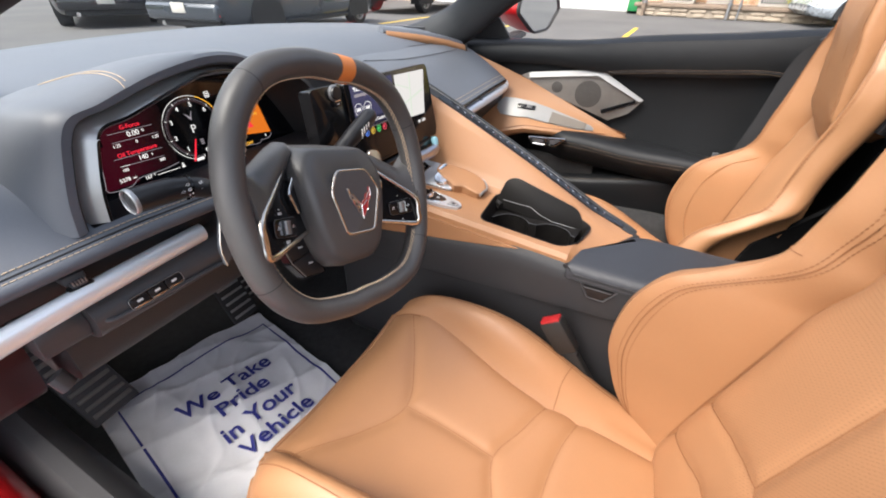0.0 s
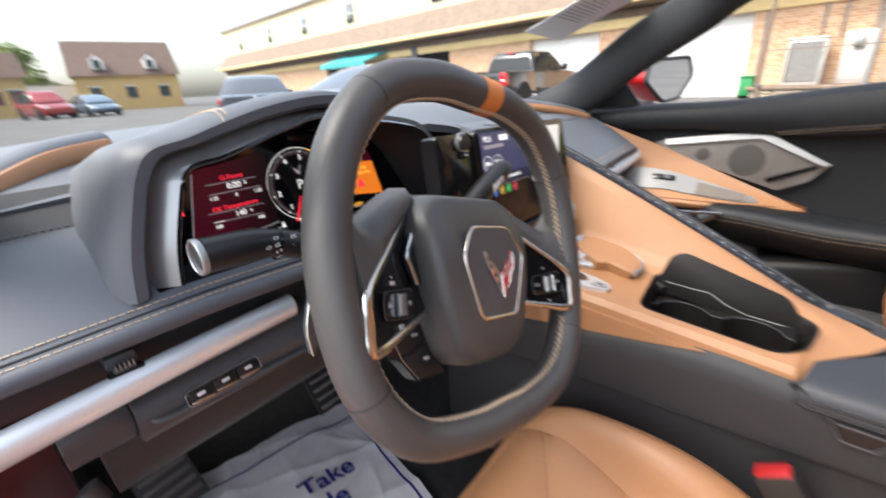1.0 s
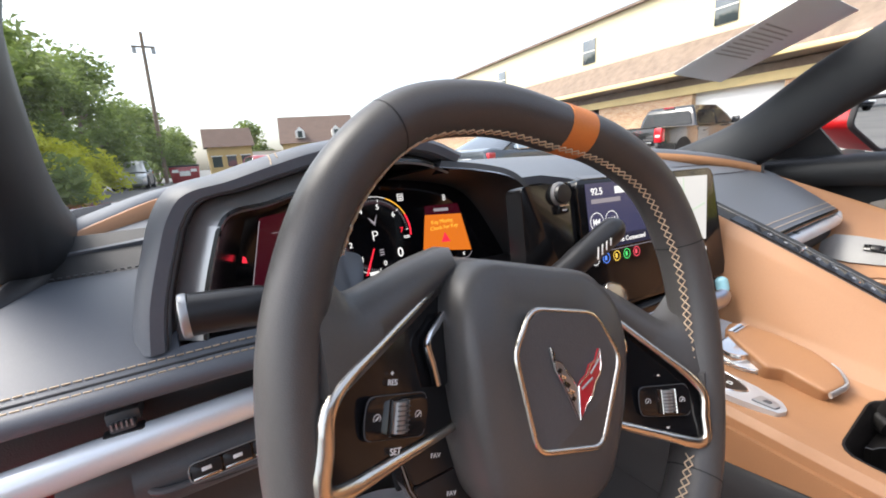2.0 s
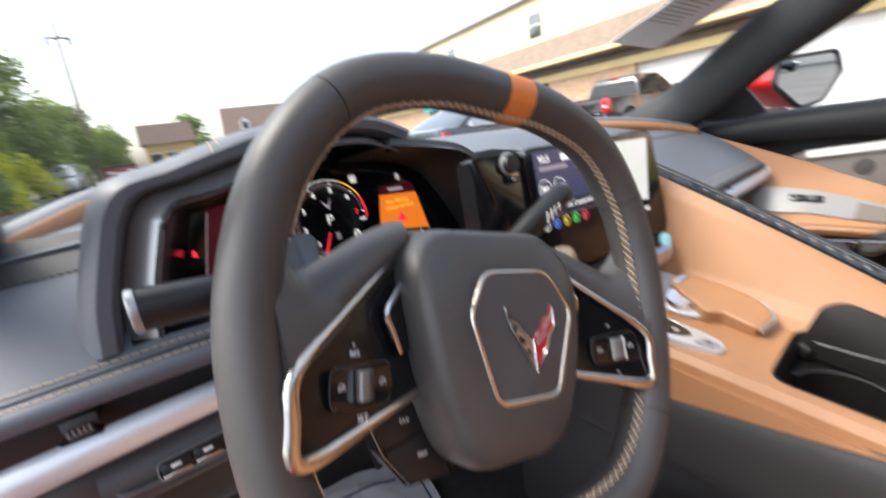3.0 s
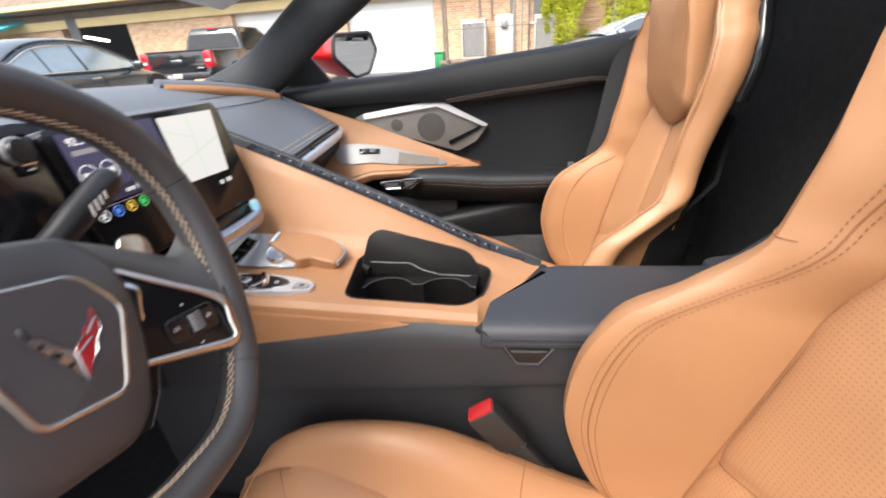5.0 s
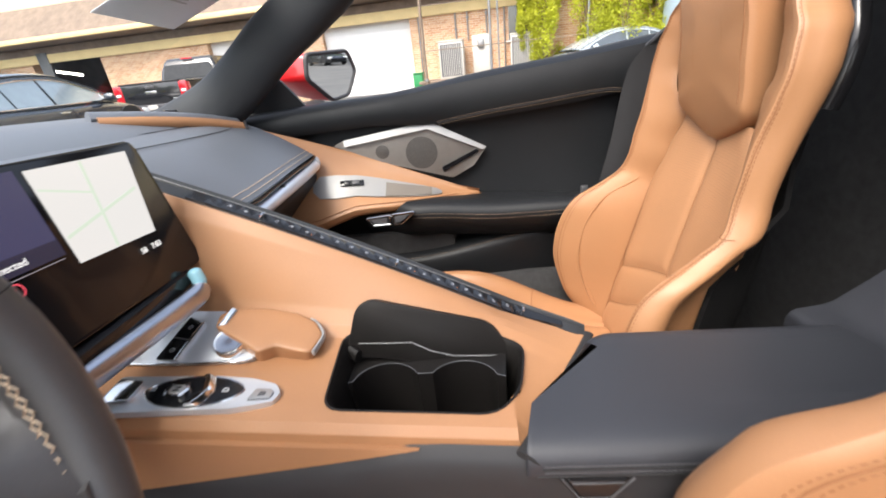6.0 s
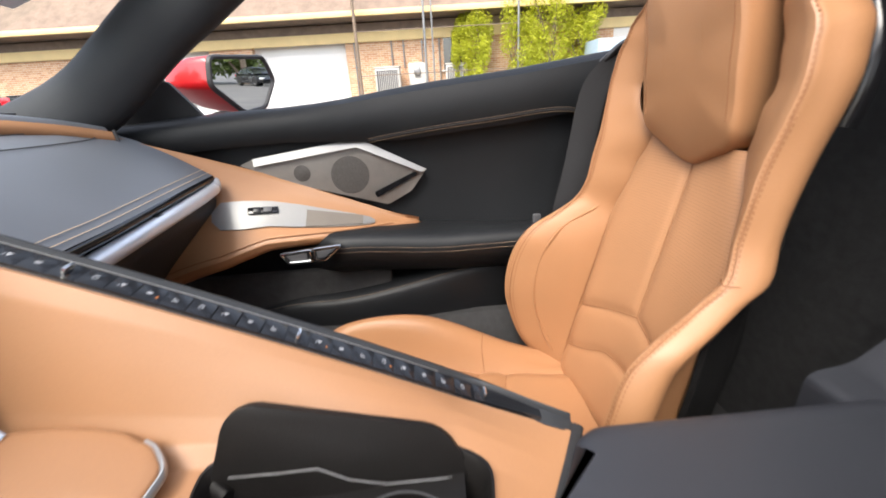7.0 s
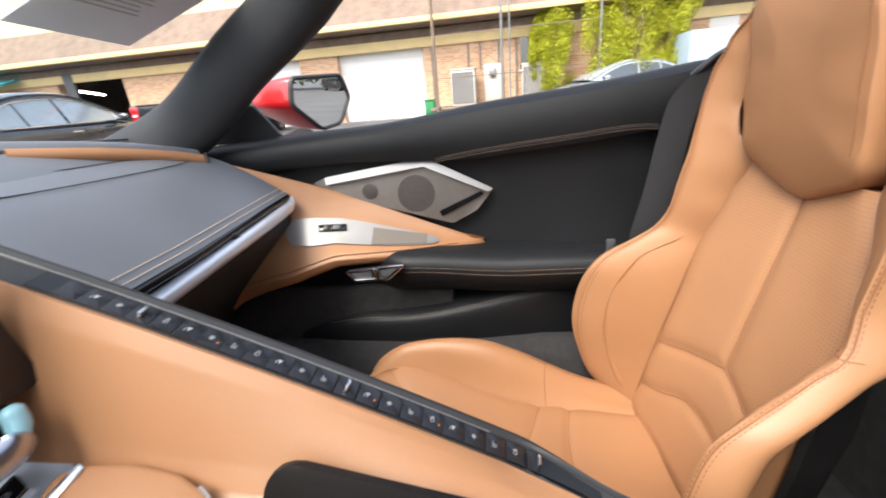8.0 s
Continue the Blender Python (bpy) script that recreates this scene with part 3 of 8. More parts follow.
        part("door_handle", box(-0.55, s * (h + 0.005), 1.02, 0.20, 0.03, 0.04, 0.01), paint, body)
    m = frame_of((c1 - 0.02, 0, belt), (0, 1, 0), (-0.80, 0, 0.52))
    part("windscreen", prism(rounded([(-h * 0.82, 0.06), (h * 0.82, 0.06), (h * 0.68, 0.86), (-h * 0.68, 0.86)], 0.06), -0.01, 0.03, m), glass_m, cabin)
    arches(body, W, 0.40, (-1.75, 1.85))
    road_wheels(ob, L, W, 0.40, (-1.75, 1.85))
    ob.matrix_basis = pose(*at, 0, 0, az)
    return ob


# The pale blue base stands in for sky mirrored in the sedans' windows.
SKYGL = mat("car glass tinted for sky reflection", (0.36, 0.43, 0.47), 0.06, spot=0.1, coat=1.0, rvar=0.02, spec=0.8)
DIMGL = mat("smoked car glass", (0.03, 0.032, 0.034), 0.16, spot=0.2, rvar=0.05, spec=0.3)
mats = {"bumper": mat("dark bumper steel", (0.06, 0.06, 0.065), 0.35, 0.5), "lamp_red": mat("red lamp glass", (0.5, 0.01, 0.02), 0.15, spot=0.1, coat=0.6), "lamp_white": mat("clear lamp glass", (0.7, 0.72, 0.72), 0.12, coat=0.5)}
BLACKP = mat("black car paint", (0.012, 0.013, 0.016), 0.22, spot=0.1, coat=0.8)
# Blue-grey base is raised to carry the windscreen's glare over the sedan.
GREYP = mat("dark grey car paint lifted by glare", (0.055, 0.065, 0.08), 0.22, 0.3, spot=0.1, coat=0.8)
SILVERP = mat("silver car paint", (0.5, 0.51, 0.52), 0.3, 0.4, spot=0.06, coat=0.6)
MAROON = mat("dark red car paint", (0.28, 0.02, 0.025), 0.3, 0.2, spot=0.08, coat=0.6)
BLUEP = mat("blue grey car paint", (0.10, 0.16, 0.22), 0.3, 0.3, spot=0.08, coat=0.6)
car("sedan", "dark grey four-door sedan parked on the asphalt", (6.75, 7.5, 0), 6, "sedan", GREYP, SKYGL)
pickup("pickup_truck", "black pickup truck with red tail lamps by the workshop", (14.03, 8.18, 0), 1, BLACKP, DIMGL)
car("sedan", "black sedan parked beside the dark grey one", (5.9, 12.5, 0), 62, "sedan", BLACKP, SKYGL)
car("suv", "silver sport utility vehicle by the hedge", (-3.8, 34.0, 0), -92, "suv", SILVERP)
car("hatchback", "pale silver blue car by the bushes", (15.4, -5.2, 0), 100, "sedan", mat("pale silver blue car paint", (0.48, 0.53, 0.57), 0.28, 0.4, spot=0.06, coat=0.6))
car("suv", "dark red sport utility vehicle far off", (4.9, 40.0, 0), -80, "suv", MAROON)
car("sedan", "blue grey sedan far off", (7.4, 39.0, 0), -85, "sedan", BLUEP)

# yard clutter along the facade
led = thing("loading_ledge", "rubble stone ledge with a timber deck along the wall", "ledge", FAC @ Vector((-3.2, 0.8, 0)))
part("stone_base", fbox(-6.0, -0.5, 0.02, 1.3, 0.0, 0.26, 0.03), STONE, led)
part("deck", fbox(-6.1, -0.4, 0.0, 1.4, 0.26, 0.36, 0.02), WOODP, led)
random.seed(4)
for k in range(22):
    w_ = random.uniform(0.25, 0.45)
    a = -6.0 + 5.4 * (k % 11) / 11 + random.uniform(0, 0.1)
    part("stone", fbox(a, a + w_, 1.26, 1.36, 0.02 + 0.12 * (k // 11), 0.12 + 0.12 * (k // 11), 0.03), STONE, led)
for a, b, nm in ((-2.05, -1.15, "cooling unit with upright fins"), (-4.55, -3.75, "cooling unit with a dark coil")):
    ac = thing("air_conditioner", "grey beige outdoor " + nm, "air conditioner", FAC @ Vector(((a + b) / 2, 0.6, 0.36)), "outdoor cooling units")
    part("case", fbox(a, b, 0.3, 0.85, 0.36, 1.60, 0.03), HVAC, ac)
    part("coil", fbox(a + 0.06, b - 0.06, 0.85, 0.858, 0.44, 1.52), GREYPL, ac, "dark coil behind the fins")
    for k in range(11):
        part("fin", fbox(a + 0.08 + (b - a - 0.16) * k / 11, a + 0.10 + (b - a - 0.16) * k / 11, 0.85, 0.875, 0.46, 1.5), HVAC, ac)
    part("top_cover", fbox(a - 0.02, b + 0.02, 0.28, 0.87, 1.60, 1.65, 0.015), HVAC, ac)
el = thing("meter_cabinet", "pale grey electric cabinet on the brick wall", "cabinet", FAC @ Vector((-2.7, 0.2, 0.36)))
part("case", fbox(-3.0, -2.35, 0.0, 0.3, 0.36, 1.75, 0.02), HVAC, el)
part("door", fbox(-2.95, -2.4, 0.3, 0.32, 0.45, 1.2, 0.01), HVAC, el)
part("meter", fbox(-2.8, -2.55, 0.3, 0.42, 1.3, 1.6, 0.05), STEEL, el)
for x_, r_, z_ in ((-0.72, 0.055, 7.0), (-3.08, 0.045, 6.4), (-3.35, 0.03, 6.4), (-6.3, 0.04, 6.0)):
    pz = thing("utility_post", "weathered upright post in front of the brick wall", "post", FAC @ Vector((x_, 0.5, 0)), "posts along the wall")
    part("post", tube([FAC @ Vector((x_, 1.42, 0)), FAC @ Vector((x_ + 0.03, 1.42, z_))], r_, None, 10, up=(0, 1, 0)), STEEL if r_ < 0.05 else WOODP, pz)
    part("collar", tube([FAC @ Vector((x_, 1.42, 0.36)), FAC @ Vector((x_, 1.42, 0.44))], r_ * 1.5, None, 10, up=(0, 1, 0)), STEEL, pz)
for k, (a, z0, z1) in enumerate(((-2.2, 1.6, 3.1), (-1.75, 0.9, 3.1), (-2.9, 1.75, 3.1), (-3.55, 0.5, 3.1), (-0.35, 0.3, 3.1))):
    pz = thing("wall_pipe", "thin grey conduit running up the brick wall", "pipe", FAC @ Vector((a, 0.05, z0)), "conduits on the wall")
    part("pipe", tube([FAC @ Vector((a, 0.06, z0)), FAC @ Vector((a, 0.06, z1))], 0.028, None, 8, up=(0, 1, 0)), STEEL, pz)
    part("clip", fbox(a - 0.05, a + 0.05, 0.0, 0.1, (z0 + z1) / 2, (z0 + z1) / 2 + 0.04), STEEL, pz)
rail = thing("pipe_rail", "horizontal grey rail between the posts", "rail", FAC @ Vector((-3, 1.42, 1.2)))
for z_ in (1.35, 2.75):
    part("rail", tube([FAC @ Vector((-6.3, 1.42, z_)), FAC @ Vector((-0.7, 1.42, z_))], 0.014, None, 8), WOODP, rail)
wb = thing("window", "small barred window in the brick wall", "window", FAC @ Vector((-4.1, 0, 1.4)))
part("pane", fbox(-4.5, -3.7, 0.0, 0.03, 1.45, 2.55), CARGLASS, wb)
for nm, bx in (("frame", (-4.56, -3.64, 0, 0.06, 2.55, 2.63)), ("sill", (-4.6, -3.6, 0, 0.1, 1.38, 1.45)), ("mullion", (-4.12, -4.08, 0.02, 0.05, 1.45, 2.55))):
    part(nm, fbox(*bx), SIDING, wb)
wb = thing("window", "small bright window at the end of the wall", "window", FAC @ Vector((-10.5, 0, 2.2)))
part("pane", fbox(-10.95, -10.05, 0.0, 0.03, 2.2, 3.0), SIDING, wb)
part("frame", fbox(-11.02, -9.98, 0.0, 0.06, 3.0, 3.08), HVAC, wb)
bn = thing("wheeled_bin", "small green wheeled bin at the door's corner", "bin", FAC @ Vector((-0.3, 0.9, 0)))
GREENB = mat("green plastic", (0.02, 0.22, 0.07), 0.5)
part("body", fbox(-0.48, -0.12, 0.7, 1.0, 0.08, 0.62, 0.03), GREENB, bn)
part("lid", fbox(-0.5, -0.1, 0.68, 1.03, 0.62, 0.68, 0.02), GREENB, bn)
part("wheel", tube([FAC @ Vector((-0.5, 0.75, 0.08)), FAC @ Vector((-0.1, 0.75, 0.08))], 0.08, None, 14), RUBBER, bn)
vb = thing("storage_box", "blue grey box container beyond the bushes", "container", FAC @ Vector((-9.4, 1.5, 0)))
part("body", fbox(-10.3, -8.7, 1.0, 2.4, 0.1, 2.05, 0.03), mat("pale blue steel", (0.33, 0.42, 0.5), 0.6), vb)
part("foot", fbox(-10.2, -8.8, 1.1, 2.3, 0.0, 0.1), RUBBER, vb)
aw = thing("shop_awning", "teal fabric awning over the far shop front", "awning", FAC @ Vector((21, 1.2, 2.6)))
part("canopy", prism([(0.1, 3.0), (1.9, 2.45), (1.9, 2.2), (1.86, 2.2), (1.86, 2.4), (0.1, 2.9)], 19.2, 24.5, FAC @ frame_of((0, 0, 0), (0, 1, 0), (0, 0, 1))), mat("teal canvas", (0.05, 0.36, 0.40), 0.8, spot=0.08), aw)
for k in (19.3, 24.4):
    part("strut", tube([FAC @ Vector((k, 0.1, 2.2)), FAC @ Vector((k, 1.85, 2.3))], 0.02), STEEL, aw)
for k in range(4):
    part("road_line", box(9.0 + 0.3 * k, -2.0 + 2.8 * k, 0.003, 4.6, 0.1, 0.004), LINE, None, "worn yellow parking line on the asphalt", category="line", kind="structure")


def leaves(bm, blobs, n, size, seed):
    """Many small bent leaf clumps scattered through a few soft lumps."""
    rnd = random.Random(seed)
    tot = sum(b[3] for b in blobs)
    for _ in range(n):
        pick = rnd.uniform(0, tot)
        for cx_, cy_, cz_, r, fl in blobs:
            pick -= r
            if pick <= 0:
                break
        d = Vector((rnd.gauss(0, 1), rnd.gauss(0, 1), rnd.gauss(0, 1))).normalized() * r * rnd.uniform(0.08, 1.25) ** 0.6
        c = Vector((cx_ + d.x, cy_ + d.y, cz_ + d.z * fl))
        if c.z < 0.05:
            continue
        a = Vector((rnd.uniform(-1, 1), rnd.uniform(-1, 1), rnd.uniform(-0.6, 0.6))).normalized()
        b = a.cross(Vector((rnd.uniform(-1, 1), rnd.uniform(-1, 1), rnd.uniform(-1, 1)))).normalized()
        k = size * rnd.uniform(0.6, 1.4)
        n_ = a.cross(b) * k * 0.25
        v = [bm.verts.new(c + q) for q in (a * k, b * k * 0.45 + n_, -a * k * 0.9, -b * k * 0.45 + n_)]
        bm.faces.new((v[0], v[1], v[2]))
        bm.faces.new((v[0], v[2], v[3]))
    return bm


def tree(name, label, at, h, spread, leaf_m, seed, n=1500, size=0.28, low=0.25, category="tree", lumps=9, puff=1.0, fl=0.8):
    rnd = random.Random(seed)
    ob = thing(name, label, category, at, "")
    o = Vector(at)
    tr = [o + Vector((0.15 * math.sin(k * 1.3 + seed) * k / 4, 0.12 * math.cos(k * 1.7 + seed) * k / 4, h * 0.75 * k / 5)) for k in range(6)]
    part("trunk", tube(tr, [max(0.02, 0.026 * h * (1 - k / 6.5)) for k in range(6)], None, 8, up=(0, 1, 0)), WOODP, ob)
    blobs = []
    for k in range(lumps):
        q = rnd.uniform(0, 6.28)
        z = h * (low + (0.92 - low) * rnd.random())
        rr = spread * rnd.uniform(0.25, 0.75) * (1 - 0.5 * max(0, z / h - 0.5))
        tip = o + Vector((rr * math.cos(q), rr * math.sin(q), z))
        st_ = tr[min(4, int(5 * z / h * 0.6))]
        part("limb", tube([st_, (st_ + tip) / 2 + Vector((0, 0, 0.05 * h)), tip], [0.012 * h, 0.008 * h, 0.003 * h], None, 6, up=(0.1, 1, 0)), WOODP, ob)
        blobs.append((tip.x, tip.y, tip.z, spread * puff * rnd.uniform(0.32, 0.5), fl))
    blobs.append((o.x, o.y, h * 0.8, spread * 0.45, 0.9))
    part("crown", leaves(bmesh.new(), blobs, n, size, seed), leaf_m, ob)
    return ob


for k, (x_, y_, h_, sp_) in enumerate(((-6.5, 17, 4.2, 2.6), (-7.4, 20.5, 5.6, 3.0), (-6.6, 24, 5.2, 2.8), (-7.6, 28, 7.4, 3.4), (-6.2, 32, 6.6, 3.0), (-6.4, 37, 7.2, 3.3), (-4.6, 42, 6.0, 3.0), (-3.2, 47, 5.6, 3.0), (-1.4, 52, 4.6, 2.6), (-9.5, 14, 4.6, 3.0), (-11, 22, 8.0, 4.0))):
    tree("tree", "leafy green tree in the hedge row", (x_, y_, 0), h_ * 1.16, sp_ * 1.08, LEAF, 10 + k, 4200, 0.20, 0.08)
for k, (x_, y_, h_, sp_) in enumerate(((-5.0, 19, 2.6, 1.8), (-5.2, 23, 2.4, 1.8), (-5.0, 28, 2.6, 1.8), (-5.6, 15.5, 2.6, 1.8))):
    tree("shrub", "low yellow green shrub under the trees", (x_, y_, 0), h_, sp_, LEAFY, 40 + k, 2600, 0.13, 0.1, "shrub")
for k, (a, b, h_, sp_) in enumerate(((-5.0, 0.9, 3.6, 1.0), (-6.4, 1.0, 3.3, 1.2), (-7.6, 1.0, 3.9, 1.3), (-8.9, 0.6, 3.6, 1.1), (-4.45, 0.7, 3.3, 0.6))):
    tree("shrub", "tall yellow green shrub against the brick wall", tuple((FAC @ Vector((a, b, 0)))[:]), h_, sp_, LEAFY, 60 + k, 9000, 0.045, 0.06, "shrub", 20, 0.55, 2.0)
for k, (x_, y_, h_, sp_) in enumerate(((-5.5, -42, 13.0, 6.5), (2.8, -46.5, 14.5, 7.1), (10.0, -43.5, 12.4, 6.2), (18.0, -48, 14.0, 6.8))):
    tree("tree", "leafy green tree behind the parked car", (x_, y_, 0), h_, sp_, LEAF, 90 + k, 4000, 0.42, 0.12)
car("sedan", "dark car parked behind on the asphalt", (9.6, -37.0, 0), 80, "sedan", BLACKP)
tree("tree", "small tree beside the shed far off", (7.5, 60, 0), 6.5, 2.4, LEAF, 81, 900, 0.3, 0.3)
tree("tree", "far tree beyond the white fence", (20, 75, 0), 7.0, 4.0, LEAF, 82, 900, 0.4, 0.3)


def house(name, label, at, az, L, W, H, roof, walls, roof_m, dormers=0):
    ob = thing(name, label, "house", at)
    m = pose(*at, 0, 0, az)
    part("wall", placed(box(0, 0, H / 2, L, W, H), m), walls, ob)
    part("roof", prism([(-W / 2 - 0.4, H - 0.1), (W / 2 + 0.4, H - 0.1), (0.15, H + roof), (-0.15, H + roof)], -L / 2 - 0.3, L / 2 + 0.3, m @ frame_of((0, 0, 0), (0, 1, 0), (0, 0, 1))), roof_m, ob)
    for k in range(dormers):
        x_ = -L / 2 + L * (k + 0.5) / dormers
        d = part("dormer", prism(rounded([(-0.55, 0), (0.55, 0), (0.55, 0.8), (0, 1.35), (-0.55, 0.8)], 0.05, 2), 0, 1.6, m @ Matrix.Translation((x_, -W / 2 + 0.1, H + 0.5)) @ frame_of((0, 0, 0), (1, 0, 0), (0, 0, 1)) @ Matrix.Translation((0, 0, -1.4))), SIDING, ob)
        part("window", placed(box(x_, -W / 2 - 0.12, H + 0.95, 0.55, 0.06, 0.75), m), CARGLASS, d)
    for k in range(3):
        w_ = part("window", placed(box(-L / 2 + L * (k + 0.5) / 3, -W / 2, H * 0.5, 0.9, 0.1, 1.1), m), CARGLASS, ob)
        part("frame", placed(box(-L / 2 + L * (k + 0.5) / 3, -W / 2 - 0.03, H * 0.5 + 0.6, 1.1, 0.1, 0.1), m), SIDING, w_)
    return ob


BROWNR = mat("brown roof shingles", (0.115, 0.075, 0.06), 0.9, spot=0.2, size=2)
YELW = mat("yellow stucco", (0.6, 0.42, 0.18), 0.85, spot=0.1, size=1)
house("house", "brick house with brown roof and white arched dormers", (14.9, 58, 0), -12, 8.8, 8, 3.4, 3.4, YELW, BROWNR, 2)
house("shed", "small yellow shed with a brown hipped roof", (3.5, 52, 0), 0, 4.2, 3.6, 3.2, 1.9, YELW, BROWNR)
fn = thing("fence_wall", "low white wall between shed and house", "wall", (8.5, 58, 0))
part("wall", box(8.8, 58, 1.3, 4.5, 0.3, 2.6), SIDING, fn)
part("cap", box(8.8, 58, 2.65, 4.6, 0.4, 0.1), HVAC, fn)
dm = thing("dumpster", "dark red steel dumpster with white labels", "dumpster", (-0.9, 38, 0))
part("body", prism([(-0.9, 0.1), (0.9, 0.1), (1.0, 1.25), (-1.0, 1.25)], -0.8, 0.8, Matrix.Translation((-0.9, 38, 0)) @ frame_of((0, 0, 0), (1, 0, 0), (0, 0, 1)), 0.03), MAROON, dm)
part("lid", box(-0.9, 38, 1.32, 2.05, 1.7, 0.1, 0.03), RUBBER, dm)
for a in (-0.6, 0.0, 0.6):
    part("label", box(-0.9 + a, 37.18, 0.95 if a else 0.75, 0.4 if a else 0.7, 0.02, 0.2 if a else 0.35), SIDING, dm)
part("foot", box(-0.9, 38, 0.05, 1.6, 1.2, 0.1), RUBBER, dm)
up = thing("utility_pole", "leaning wooden utility pole with a cross arm", "utility pole", (-2.2, 43, 0))
part("pole", tube([(-2.4, 43, 0), (-2.2, 43, 6), (-2.0, 43, 12)], [0.17, 0.15, 0.12], None, 10, up=(0, 1, 0)), WOODP, up)
part("cross_arm", box(-2.03, 43, 10.9, 1.6, 0.12, 0.14), WOODP, up)
for a in (-0.65, 0.65):
    part("transformer", tube([(-2.03 + a, 43, 10.8), (-2.03 + a, 43, 10.4)], 0.16, None, 10, up=(0, 1, 0)), STEEL, up)
# ---------------------------------------------------------------- the car: shell
shell = thing("sports_car", "red low sports car with its near door open", "car", (0, 0, 0.12))
part("floor_pan", box(0, -0.05, 0.14, 1.52, 1.9, 0.04), CARPET, shell, "black carpeted floor")
part("underbody", box(0, 0.0, 0.07, 1.4, 2.6, 0.1), PLASTIC, shell)
part("firewall", box(0, 0.98, 0.45, 1.5, 0.06, 0.72), CARPET, shell)
part("rear_bulkhead", box(0, -0.92, 0.60, 1.5, 0.06, 0.9), CARPET, shell)
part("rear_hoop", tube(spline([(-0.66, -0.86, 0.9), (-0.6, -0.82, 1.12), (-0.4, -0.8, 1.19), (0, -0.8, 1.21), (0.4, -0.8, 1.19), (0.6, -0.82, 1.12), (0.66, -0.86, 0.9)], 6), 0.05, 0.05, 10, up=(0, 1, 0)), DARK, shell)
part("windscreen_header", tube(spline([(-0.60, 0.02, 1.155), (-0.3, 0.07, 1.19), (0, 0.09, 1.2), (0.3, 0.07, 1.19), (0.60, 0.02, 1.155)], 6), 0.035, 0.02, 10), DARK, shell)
# Roof sheet added out of view to keep sky light off the bulkhead.
part("shade_roof", sheet([[Vector((0.60 * t, -0.60 - 0.36 * k / 5, 1.20 - 0.20 * (k / 5) ** 1.5 + 0.02 * (1 - t * t))) for t in [-1 + i / 4 for i in range(9)]] for k in range(6)], 0.03, out=(0, 0, 1)), DARK, shell, "unseen charcoal roof sheet added to shade the rear")
part("deck_lid", sheet([[Vector((0.66 * t, -0.90 - 1.25 * k / 8, 0.985 + 0.035 * (1 - t * t) - 0.11 * (k / 8) ** 2)) for t in [-1 + i / 6 for i in range(13)]] for k in range(9)], 0.02, out=(0, 0, 1)), RED, shell, "glossy red engine cover")
part("tail_panel", prism(rounded([(-0.9, 0.25), (0.9, 0.25), (0.93, 0.6), (0.84, 0.87), (-0.84, 0.87), (-0.93, 0.6)], 0.06), -0.06, 0.06, frame_of((0, -2.12, 0), (1, 0, 0), (0, 0, 1)), 0.02), RED, shell)
